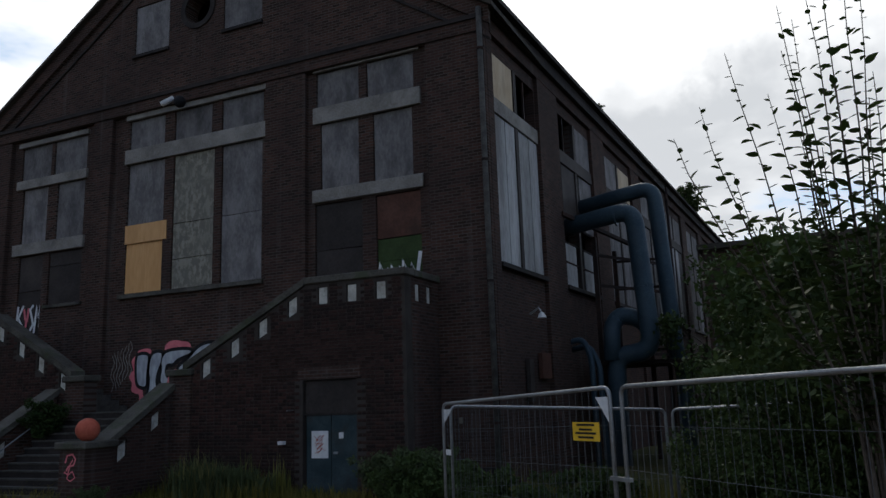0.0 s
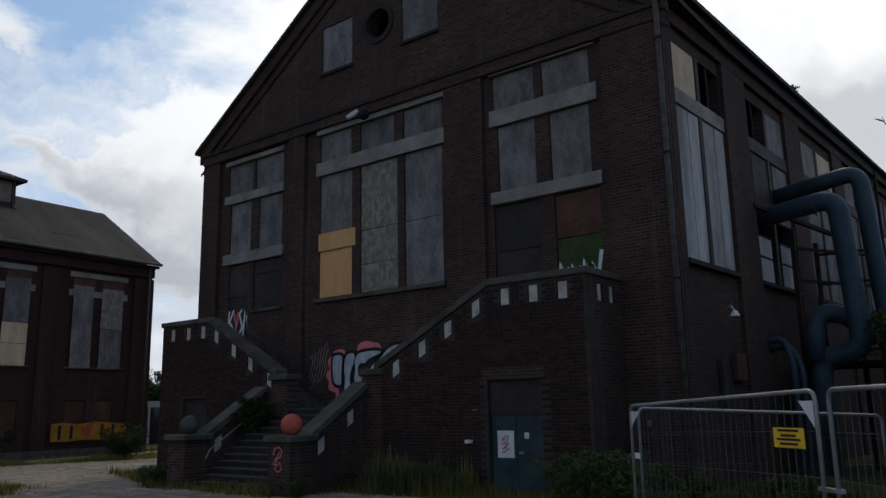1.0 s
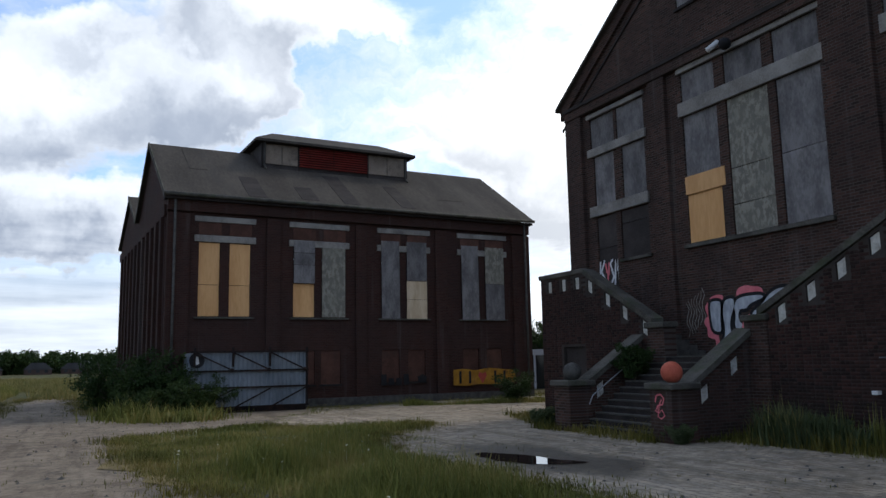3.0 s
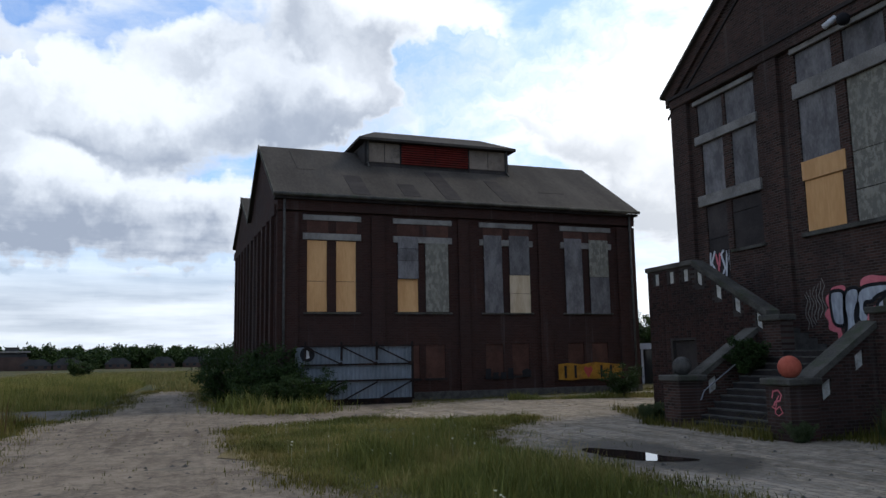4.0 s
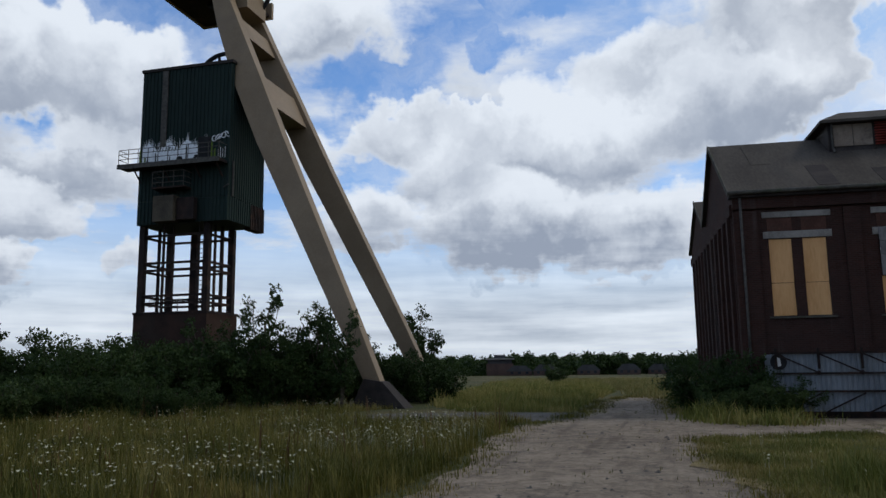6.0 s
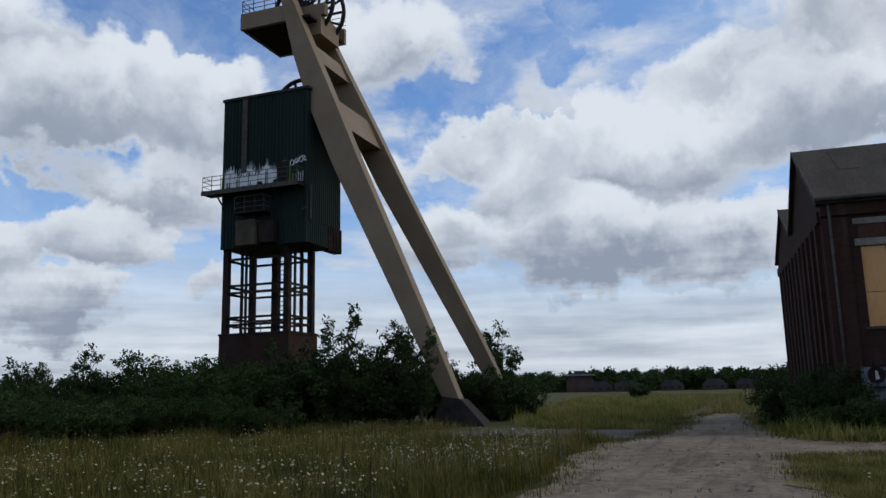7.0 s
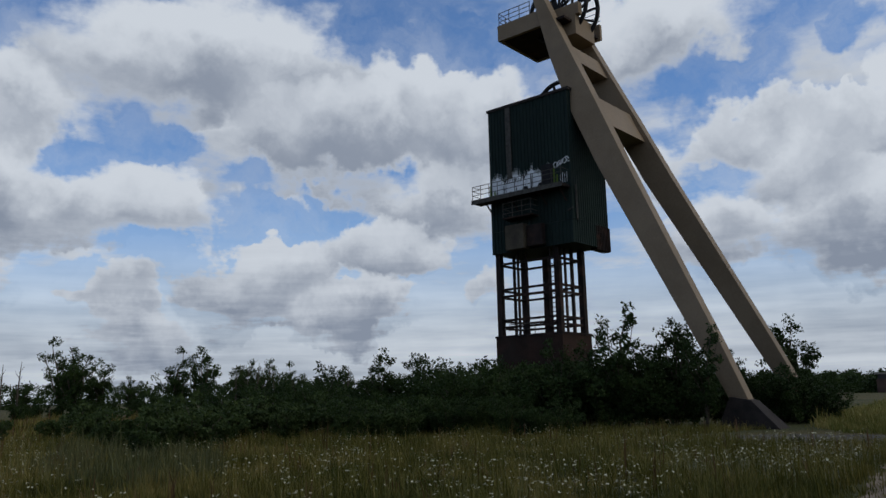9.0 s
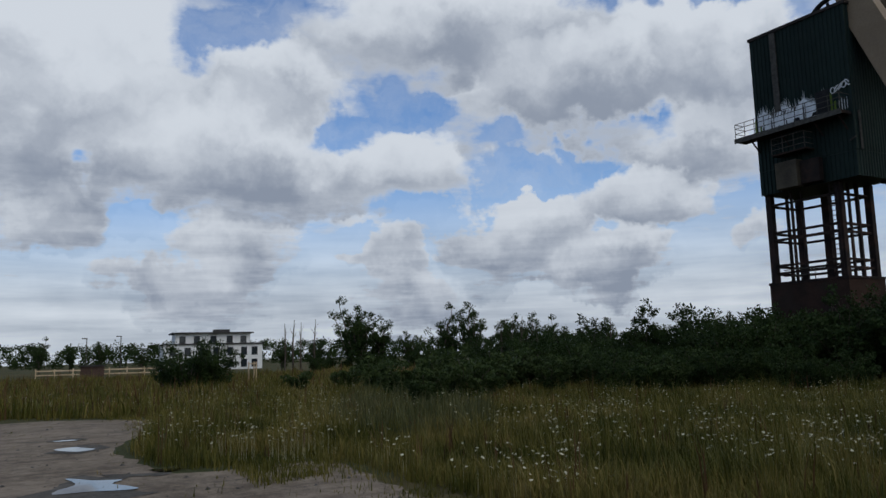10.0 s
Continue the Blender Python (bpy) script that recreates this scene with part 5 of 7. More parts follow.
def gravel_mat(name, dark, light, setts=False):
    m, t = material(name, 0.92)
    a, b, c, d = t.noise(t.co, 0.22, 6.0, 0.62), t.noise(t.co, 2.0, 6.0, 0.65), t.noise(t.co, 40.0, 3.0), t.n("TexVoronoi", Vector=t.co, Scale=14.0).outputs["Distance"]
    e = t.noise(t.co, 6.5, 6.0, 0.7)
    f = t.math("ADD", t.math("MULTIPLY", a, 0.3), t.math("ADD", t.math("MULTIPLY", b, 0.3), t.math("ADD", t.math("MULTIPLY", c, 0.15), t.math("MULTIPLY", e, 0.25))))
    col = t.mix(t.ramp(f, 0.42, 0.58), dark, light)
    rut = t.noise(t.vec("MULTIPLY", t.co, (0.10, 1.6, 1.0)), 1.1, 5.0, 0.6)
    col = t.mix(t.ramp(rut, 0.52, 0.66, 0.0, 0.5), col, tuple(q * 0.62 for q in dark))
    col = t.mix(t.ramp(t.noise(t.vec("ADD", t.co, (3.0, 8.0, 0.0)), 1.1, 8.0, 0.72), 0.55, 0.70, 0.0, 0.6), col, tuple(q * 1.22 for q in light))
    col = t.mix(t.ramp(t.noise(t.vec("ADD", t.co, (31.0, 5.0, 0.0)), 0.5, 8.0, 0.68), 0.54, 0.66, 0.0, 0.55), col, (0.075, 0.066, 0.052))
    col = t.mix(t.ramp(d, 0.0, 0.16, 0.45, 0.0), col, (0.06, 0.054, 0.048))
    h = t.math("ADD", c, t.math("MULTIPLY", b, 1.5))
    if setts:
        # worn paving bricks show through, and a damp stain spreads round the puddle
        br = t.n("TexBrick", Vector=t.n("VectorRotate", Vector=t.co, Angle=0.08).outputs[0], Scale=1.0)
        for key, v in (("Color1", (1.18, 1.12, 1.05, 1)), ("Color2", (0.72, 0.74, 0.78, 1)), ("Mortar", (0.42, 0.40, 0.38, 1)), ("Mortar Size", 0.014), ("Brick Width", 0.30), ("Row Height", 0.20)):
            br.inputs[key].default_value = v
        bare = t.ramp(t.noise(t.co, 0.45, 5.0, 0.6), 0.36, 0.56, 0.15, 0.8)
        col = t.mix(bare, col, t.mix(1.0, col, br.outputs["Color"], "MULTIPLY"))
        h = t.math("ADD", h, t.math("MULTIPLY", br.outputs["Fac"], -0.8))
        off = t.vec("MULTIPLY", t.vec("SUBTRACT", t.co, (-14.6, 9.2, 0.0)), (0.22, 0.62, 0.0))
        wet = t.math("ADD", t.vec("LENGTH", off), t.math("MULTIPLY", t.math("SUBTRACT", t.noise(t.co, 0.8, 7.0, 0.65), 0.5), 1.5))
        wet = t.ramp(wet, 1.05, 0.45, 0.0, 0.85)
        col = t.mix(wet, col, (0.052, 0.043, 0.034))
        t.put(t.bsdf.inputs["Roughness"], t.ramp(wet, 0.0, 1.0, 0.92, 0.55))
    t.put(t.bsdf.inputs["Base Color"], col)
    bump(t, h, 0.5, 0.03)
    return m


meadow = ground_mat()
gravel = gravel_mat("gravel_track", (0.112, 0.087, 0.063), (0.240, 0.193, 0.144))
yard_mat = gravel_mat("worn_concrete_yard", (0.180, 0.146, 0.107), (0.370, 0.312, 0.240), True)
dark_soil = gravel_mat("dark_wet_soil", (0.060, 0.055, 0.047), (0.115, 0.105, 0.09))
straw_soil = gravel_mat("dry_grass_soil", (0.12, 0.092, 0.042), (0.20, 0.155, 0.075))
water, _w = material("puddle_water", 0.02, 0.0, 0.5)
_w.put(_w.bsdf.inputs["Base Color"], (0.012, 0.011, 0.010, 1))

bm = bmesh.new()
size = 2400
lines = [-size, -600, -250, -120, -60, -30, 0, 30, 60, 120, 250, 600, size]
grid_v = [[bm.verts.new((x, y, 0)) for y in lines] for x in lines]
for i in range(len(lines) - 1):
    for j in range(len(lines) - 1):
        bm.faces.new((grid_v[i][j], grid_v[i + 1][j], grid_v[i + 1][j + 1], grid_v[i][j + 1]))
single("ground", bm, meadow, "grassy brownfield ground", "ground", kind="structure")


def smooth_outline(pts, step=0.35, rough=0.25, seed=0):
    """A closed, uneven curve through pts."""
    out, n_ = [], len(pts)
    for i in range(n_):
        p0, p1, p2, p3 = (Vector((*pts[(i + k) % n_], 0)) for k in (-1, 0, 1, 2))
        m_ = max(2, int((p2 - p1).length / step))
        for k in range(m_):
            f = k / m_
            q = 0.5 * ((2 * p1) + (p2 - p0) * f + (2 * p0 - 5 * p1 + 4 * p2 - p3) * f * f + (3 * p1 - p0 - 3 * p2 + p3) * f ** 3)
            j = noise.noise_vector(q * 1.3 + Vector((seed * 9.1, 0, 0))) * rough + noise.noise_vector(q * 0.35 + Vector((0, seed * 5.3, 0))) * rough * 2
            out.append((q.x + j.x, q.y + j.y))
    return out


def sheet(name, pts, z, mat, label, category, rough=0.25, seed=0, step=0.5, kind="structure"):
    bm = bmesh.new()
    out = smooth_outline(pts, step, rough, seed)
    vs = [bm.verts.new((x, y, z)) for x, y in out]
    es = [bm.edges.new((vs[i], vs[(i + 1) % len(vs)])) for i in range(len(vs))]
    bmesh.ops.triangle_fill(bm, edges=es, use_beauty=True)
    for f in bm.faces:
        if f.normal.z < 0:
            f.normal_flip()
    me = bpy.data.meshes.new(name)
    bm.to_mesh(me)
    bm.free()
    me.materials.append(mat)
    return tagged(new(name, me), label, category, kind=kind), out


YARD = ((12, 12), (-5, 16), (-20, 16.2), (-33, 24), (-40, 25), (-37, 14), (-36, 5.5), (-38, 1.2), (-52, 0.4), (-62, 1.5), (-75, 4.0), (-76, 2.0), (-62, -2.0), (-52, -3.6), (-38.3, -3.3), (-28.4, -5.2), (-20.5, -4.6),
        (-14.5, -4.2), (-9.5, -5.0), (-6.0, -8.0), (-5.8, -11.8), (-6.1, -14.7), (-4.6, -15.4), (-3.3, -15.7), (-2.8, -17.2), (-2.9, -20.4), (-3.7, -23.9), (-5.2, -30), (-2.7, -33.0), (-0.7, -33.2), (14, -34), (16, -8))
track, track_out = sheet("road", YARD, 0.006, gravel, "pale worn gravel track with stones", "road", 0.3, 1)
PAVE = ((8, 11), (-4, 15), (-20, 15.6), (-32, 23), (-38.5, 24), (-35.5, 12), (-28, 6.5), (-22, 9.0), (-16.9, 7.4), (-9.0, 7.0), (-4, 5.0))
yard, yard_out = sheet("pavement", PAVE, 0.012, yard_mat, "cracked grey concrete yard with damp stains", "pavement", 0.35, 2)
PATCH = ((-23.8, 1.5), (-20, 1.4), (-16.4, 1.9), (-12, 2.3), (-9.2, 3.2), (-7.4, 5.2), (-8.0, 7.0), (-11.3, 7.2), (-16.9, 6.7), (-20.5, 7.8), (-24.5, 10.6), (-25.8, 9.6), (-25.2, 6.8), (-27.6, 5.2), (-26.5, 3.8))
patch, patch_out = sheet("grass_patch", PATCH, 0.018, meadow, "patch of rough grass in the yard", "grass", 0.3, 3)
STRAW = ((-24.5, 1.2), (-19, 1.0), (-15.5, 1.4), (-15, 2.6), (-19, 3.4), (-24, 3.8))
sheet("dry_patch", STRAW, 0.022, straw_soil, "trampled dry yellow grass at the edge of the track", "grass", 0.4, 4)
sheet("cross_track", ((-33.2, -4.2), (-33.5, -8.5), (-32.0, -14.0), (-34.5, -15.5), (-38.5, -12.5), (-39.0, -8.0), (-39.5, -3.6)), 0.010, dark_soil, "dark earth side track", "road", 0.4, 6)
PUDDLES = (((-15.9, 8.3), (-14.4, 8.15), (-13.5, 8.85), (-13.5, 9.35), (-14.4, 9.3), (-15.5, 8.95)), ((-1.05, -14.5), (-1.45, -15.3), (-1.4, -16.2), (-1.8, -15.7), (-2.3, -15.35), (-2.05, -14.95), (-2.4, -14.1), (-1.75, -14.3)), ((-1.7, -21.9), (-2.2, -22.1), (-2.5, -21.3), (-2.1, -20.9), (-1.8, -21.2)),
           ((-2.75, -16.4), (-3.1, -16.3), (-3.4, -16.05), (-3.0, -15.9)), ((-1.8, -24.0), (-2.1, -24.3), (-2.4, -24.0), (-2.1, -23.8)))
for k, pts in enumerate(PUDDLES):
    if k:
        cx, cy = sum(p[0] for p in pts) / len(pts), sum(p[1] for p in pts) / len(pts)
        sheet("damp_stain", [(cx + (x - cx) * 1.45, cy + (y - cy) * 1.5) for x, y in pts], 0.014 + 0.001 * k, dark_soil, "dark damp patch round a puddle", "stain", 0.45, 20 + k, 0.2)
    sheet("puddle", pts, 0.026, water, "still shallow puddle that mirrors the sky", "puddle", 0.22 if k == 0 else 0.10, 10 + k, 0.12)
sheet("concrete_slab", ((-11.6, -21.5), (-10.5, -20.8), (-8.6, -21.4), (-9.4, -22.6), (-11.0, -22.6)), 0.03, yard_mat, "bare pale patch of ground in the meadow", "slab", 0.1, 9)

# loose stones
rng = np.random.default_rng(5)


def inside(pts, poly):
    """Which of pts (n, 2) lie in the polygon."""
    poly = np.asarray(poly)
    x, y = pts[:, 0], pts[:, 1]
    res = np.zeros(len(pts), bool)
    j = len(poly) - 1
    for i in range(len(poly)):
        xi, yi, xj, yj = *poly[i], *poly[j]
        hit = ((yi > y) != (yj > y)) & (x < (xj - xi) * (y - yi) / (yj - yi + 1e-12) + xi)
        res ^= hit
        j = i
    return res


def raw_mesh(name, verts, faces, mat, smooth=False):
    """A mesh from arrays; faces (n, k)."""
    me = bpy.data.meshes.new(name)
    k = faces.shape[1]
    me.vertices.add(len(verts))
    me.vertices.foreach_set("co", np.ascontiguousarray(verts, np.float32).ravel())
    me.loops.add(faces.size)
    me.loops.foreach_set("vertex_index", np.ascontiguousarray(faces, np.int32).ravel())
    me.polygons.add(len(faces))
    me.polygons.foreach_set("loop_start", np.arange(0, faces.size, k, dtype=np.int32))
    me.update(calc_edges=True)
    if mat:
        me.materials.append(mat)
    return me


def scatter(poly, n_, near=1.0, least=4.0):
    """n points in a polygon, denser towards the eye."""
    poly = np.asarray(poly)
    lo, hi = poly.min(0), poly.max(0)
    out = np.zeros((0, 2))
    while len(out) < n_:
        p = rng.uniform(lo, hi, (n_ * 4, 2))
        p = p[inside(p, poly)]
        d = np.hypot(p[:, 0], p[:, 1])
        keep = rng.uniform(0, 1, len(p)) < np.clip((8.0 / np.maximum(d, 1)) ** near, 0, 1) * (d > least)
        out = np.vstack([out, p[keep]])
    return out[:n_]


def foliage(name, cols, rough=0.6):
    """Leaf colours that vary from blade to blade and in drifts, with some light let through."""
    m, t = material(name, rough, 0.0, 0.12)
    r = t.n("NewGeometry").outputs["Random Per Island"]
    drift = t.noise(t.co, 0.35, 4.0)
    f = t.math("ADD", t.math("MULTIPLY", r, 0.45), t.math("MULTIPLY", t.ramp(drift, 0.32, 0.68), 0.55))
    ramp_ = t.n("ValToRGB", Fac=f)
    cr = ramp_.color_ramp
    cr.elements[0].color, cr.elements[1].color = (*cols[0], 1), (*cols[-1], 1)
    for i, c in enumerate(cols[1:-1]):
        cr.elements.new((i + 1) / (len(cols) - 1)).color = (*c, 1)
    t.put(t.bsdf.inputs["Base Color"], ramp_.outputs[0])
    tr = t.n("BsdfTranslucent", Color=ramp_.outputs[0])
    mixn = t.n("MixShader", i0=0.22, i1=t.bsdf.outputs[0], i2=tr.outputs[0])
    out = [n_ for n_ in m.node_tree.nodes if n_.bl_idname == "ShaderNodeOutputMaterial"][0]
    t.put(out.inputs[0], mixn.outputs[0])
    return m


grass_mat = foliage("meadow_grass", ((0.025, 0.031, 0.006), (0.072, 0.074, 0.013), (0.146, 0.124, 0.029), (0.23, 0.17, 0.057)))
fresh_mat = foliage("fresh_grass", ((0.060, 0.074, 0.015), (0.120, 0.130, 0.028), (0.20, 0.18, 0.05), (0.32, 0.24, 0.09)))
field_mat = foliage("dry_field_grass", ((0.10, 0.11, 0.03), (0.17, 0.15, 0.05), (0.25, 0.19, 0.075)))
leaf_mat = foliage("shrub_leaves", ((0.013, 0.026, 0.007), (0.026, 0.046, 0.012), (0.045, 0.070, 0.018)))
leaf_light = foliage("weed_leaves", ((0.035, 0.052, 0.020), (0.065, 0.085, 0.036), (0.11, 0.125, 0.065)))
sapling_leaf = foliage("sapling_leaves", ((0.020, 0.035, 0.010), (0.040, 0.062, 0.018), (0.065, 0.090, 0.025)))
herb_leaf = foliage("herb_leaves", ((0.045, 0.055, 0.020), (0.080, 0.086, 0.034), (0.13, 0.12, 0.05)))
brown_herb = foliage("brown_herbs", ((0.05, 0.030, 0.014), (0.10, 0.055, 0.025), (0.15, 0.085, 0.040)))
umbel_mat = plain("white_umbels", (0.27, 0.26, 0.17), (0.46, 0.44, 0.31), 0.8)


def grass(name, pts, blades, h0, h1, width, mat, label, spread=0.10, lean=0.45):
    """Tufts of bent blades, one object."""
    n_ = len(pts) * blades
    base = np.repeat(pts, blades, 0) + rng.normal(0, spread, (n_, 2))
    lumps = np.array([noise.noise(Vector((p[0] * 0.45, p[1] * 0.45, 2.0))) + 0.5 * noise.noise(Vector((p[0] * 1.7, p[1] * 1.7, 5.0))) for p in pts])
    clump = np.repeat(np.clip(0.75 + 0.9 * lumps, 0.25, 1.7) * (0.6 + 0.7 * rng.random(len(pts)) ** 1.5), blades)
    h = rng.uniform(h0, h1, n_) * clump
    a = rng.uniform(0, 6.2832, n_)
    tilt = rng.normal(0, lean, n_) * h
    side = np.stack([np.cos(a), np.sin(a)], 1) * (width * rng.uniform(0.6, 1.4, n_))[:, None]
    out_ = np.stack([-np.sin(a), np.cos(a)], 1) * tilt[:, None]
    v = np.zeros((n_, 5, 3))
    v[:, 0, :2], v[:, 1, :2] = base - side, base + side
    v[:, 2, :2], v[:, 3, :2] = base + side * 0.7 + out_ * 0.35, base - side * 0.7 + out_ * 0.35
    v[:, 2, 2] = v[:, 3, 2] = h * 0.6
    v[:, 4, :2], v[:, 4, 2] = base + out_, h
    i = np.arange(n_)[:, None] * 5
    f = np.vstack([i + [0, 1, 2], i + [0, 2, 3], i + [3, 2, 4]])
    return tagged(new(name, raw_mesh(name, v.reshape(-1, 3), f, mat)), label, "grass", kind="stuff")


def umbels(name, pts, z0, z1, r, label):
    pts = pts[np.array([noise.noise(Vector((p[0] * 0.28, p[1] * 0.28, 9.0))) + 0.3 * noise.noise(Vector((p[0], p[1], 1.0))) for p in pts]) > 0.0]
    # they stand in drifts
    n_ = len(pts)
    h = rng.uniform(z0, z1, n_)
    rr = r * rng.uniform(0.5, 1.3, n_)
    v = np.zeros((n_, 9, 3))
    for k in range(6):
        v[:, k, 0], v[:, k, 1] = pts[:, 0] + rr * math.cos(k * 1.0472), pts[:, 1] + rr * math.sin(k * 1.0472)
        v[:, k, 2] = h + rng.normal(0, 0.012, n_)
    v[:, 6, :2], v[:, 6, 2] = pts, h - 0.05
    v[:, 7, :2], v[:, 7, 2] = pts + 0.006, 0.0
    v[:, 8, :2], v[:, 8, 2] = pts - 0.006, 0.0
    i = np.arange(n_)[:, None] * 9
    f = np.vstack([i + [0, 1, 2], i + [0, 2, 3], i + [0, 3, 4], i + [0, 4, 5], i + [6, 7, 8]])
    return tagged(new(name, raw_mesh(name, v.reshape(-1, 3), f, umbel_mat)), label, "wildflowers", kind="stuff")


MEADOW = ((-9.0, -5.4), (-14.5, -4.5), (-20.5, -4.9), (-28.4, -5.5), (-33, -5.2), (-32.5, -9), (-31.5, -14), (-36, -16), (-43, -14.5), (-42, -20), (-41, -25), (-38, -30), (-33, -36), (-30, -48), (-20, -66), (-8, -70), (-1.5, -60), (-1, -37),
          (-5.8, -30), (-4.1, -23.9), (-3.2, -20.4), (-3.1, -17.2), (-3.6, -16.0), (-4.8, -15.8), (-6.5, -15.0), (-6.3, -11.8), (-6.5, -8.2))
grass("meadow_grass", scatter(MEADOW, 46000, 1.25), 5, 0.22, 0.60, 0.010, grass_mat, "tall rough meadow grass gone partly to straw")
grass("grass_heads", scatter(MEADOW, 4000, 1.0), 3, 0.55, 0.95, 0.005, field_mat, "straw-coloured seed stalks over the meadow", 0.05, 0.25)
umbels("wild_carrot", scatter(MEADOW, 5200, 1.9), 0.35, 0.72, 0.030, "white wild carrot flowers in the meadow")
umbels("wild_carrot", scatter(((-14, -5), (-26, -5.5), (-28, -8), (-20, -9), (-13, -8)), 420, 0.3), 0.4, 0.75, 0.028, "white wild carrot flowers beside the track")
FAR_MEADOW = ((-2, -34), (-7, -31), (-12, -48), (-22, -50), (-34, -42), (-52, -62), (-48, -96), (-10, -104), (8, -100), (5, -40))
grass("far_meadow_grass", scatter(FAR_MEADOW, 16000, 0.35), 5, 0.35, 0.95, 0.026, grass_mat, "rough brownish grass and weeds at the back of the meadow", 0.25)
grass("far_meadow_stalks", scatter(FAR_MEADOW, 1500, 0.3), 4, 0.6, 1.3, 0.030, brown_herb, "rust-brown weed stalks at the back of the meadow", 0.2, 0.3)
HERBS = ((-8.5, -17), (-11, -16.5), (-15, -22), (-17, -29), (-13, -30), (-9.5, -24))
grass("mugwort", scatter(HERBS, 800, 0.4), 7, 0.5, 1.05, 0.014, herb_leaf, "tall grey-green mugwort standing in the meadow", 0.12, 0.3)
grass("dock_stalks", scatter(MEADOW, 420, 0.9), 4, 0.6, 1.1, 0.014, brown_herb, "rust-brown dock stalks in the meadow", 0.06, 0.2)
grass("grass_patch_blades", scatter(patch_out, 13000, 0.6), 5, 0.04, 0.22, 0.008, fresh_mat, "rough green grass patch in the yard")
grass("grass_patch_blades", scatter(((-10, 3.4), (-14, 3.0), (-19, 3.2), (-19.5, 6.2), (-15, 6.0), (-10, 6.4)), 3200, 0.4), 5, 0.15, 0.55, 0.008, fresh_mat, "taller tuft of grass in the patch")
umbels("wild_carrot", scatter(patch_out, 160, 0.5), 0.2, 0.5, 0.025, "small white flowers in the grass patch")
grass("track_side_grass", scatter(((-39, -4.2), (-52, -4.4), (-75, -4), (-110, -8), (-110, -22), (-60, -16), (-46, -13), (-40, -10)), 15000, 0.5), 5, 0.3, 0.75, 0.016, fresh_mat, "long green grass beside the track", 0.2)
grass("field_grass", scatter(((-55, 2), (-80, 6), (-150, 25), (-170, -30), (-110, -24), (-78, -3), (-60, -2.4)), 14000, 0.2), 5, 0.2, 0.6, 0.03, field_mat, "dry yellow field grass", 0.3)
grass("wall_weeds", scatter(((-8, 15.9), (-20, 15.9), (-26, 16.0), (-26.5, 15.0), (-21.5, 13.3), (-20.6, 12.6), (-19.4, 12.9), (-15.6, 12.6), (-14.5, 14.3), (-8, 15.0)), 2600, 0.0), 5, 0.1, 0.45, 0.010, grass_mat, "weeds along the foot of the stairs")
grass("wall_weeds", scatter(((-36.4, 15.5), (-35.2, 16), (-34.6, 25), (-30, 28), (-29, 24), (-33, 20), (-34.5, 14)), 2600, 0.0), 5, 0.08, 0.35, 0.014, fresh_mat, "weeds along the edge of the yard")
grass("fence_weeds", scatter(((-7, 15.5), (-4, 9.5), (2, 4.8), (8, 6), (8, 15), (-2, 17)), 7000, 0.2, 3.0), 5, 0.2, 0.7, 0.010, grass_mat, "weeds behind the wire fence")
grass("stair_weeds", scatter(((-14.3, 14.9), (-13.0, 14.7), (-11.6, 15.2), (-11.5, 15.85), (-14.0, 15.85)), 520, 0.0), 8, 0.25, 0.85, 0.018, leaf_light, "tall pale grey-green weeds at the foot of the stairs", 0.14, 0.55)
grass("stair_weeds", scatter(((-12.4, 15.5), (-11.5, 15.5), (-11.4, 15.9), (-12.3, 15.9)), 50, 0.0), 7, 0.7, 1.5, 0.012, fresh_mat, "tall green stems against the stair wall", 0.08, 0.14)
grass("seed_heads", scatter(((-14.3, 14.9), (-13.2, 14.7), (-12.4, 15.0), (-12.6, 15.5), (-14.0, 15.6)), 110, 0.0), 4, 0.6, 0.95, 0.014, field_mat, "pale seed heads of the weeds by the stairs", 0.1, 0.25)
grass("bush_weeds", scatter(((-34.9, 1.2), (-33.0, 1.6), (-31.4, 2.9), (-31.5, 4.9), (-33.0, 5.4), (-34.0, 4.0), (-35.0, 2.4)), 420, 0.0), 7, 0.2, 0.85, 0.025, fresh_mat, "pale green weeds round the bush by the container", 0.5, 0.6)
grass("dry_tufts", scatter(STRAW, 1500, 0.3), 5, 0.05, 0.2, 0.008, field_mat, "short dry grass at the track's edge")
grass("yard_edge_grass", scatter(((-4, -13), (-5.5, -13.5), (-9, -20), (-6.0, -26), (-4.0, -22), (-4.6, -17)), 2500, 0.3), 5, 0.1, 0.35, 0.009, grass_mat, "sparse grass over gravel")

pts = scatter(YARD, 7000, 1.1, 5.0)
octa = np.array(((1, 0, 0), (0, 1, 0), (-1, 0, 0), (0, -1, 0), (0, 0, 0.7)), float)
s_ = 0.012 + 0.05 * rng.random(len(pts)) ** 4
v = octa[None] * (s_[:, None] * rng.uniform(0.6, 1.4, (len(pts), 5)))[:, :, None]
v[:, :, :2] += pts[:, None]
v[:, :, 2] += 0.008
i = np.arange(len(pts))[:, None] * 5
f = np.vstack([i + [0, 1, 4], i + [1, 2, 4], i + [2, 3, 4], i + [3, 0, 4]])
tagged(new("gravel_stones", raw_mesh("gravel_stones", v.reshape(-1, 3), f, stone_dark)), "loose stones on the track", "stones", kind="stuff")


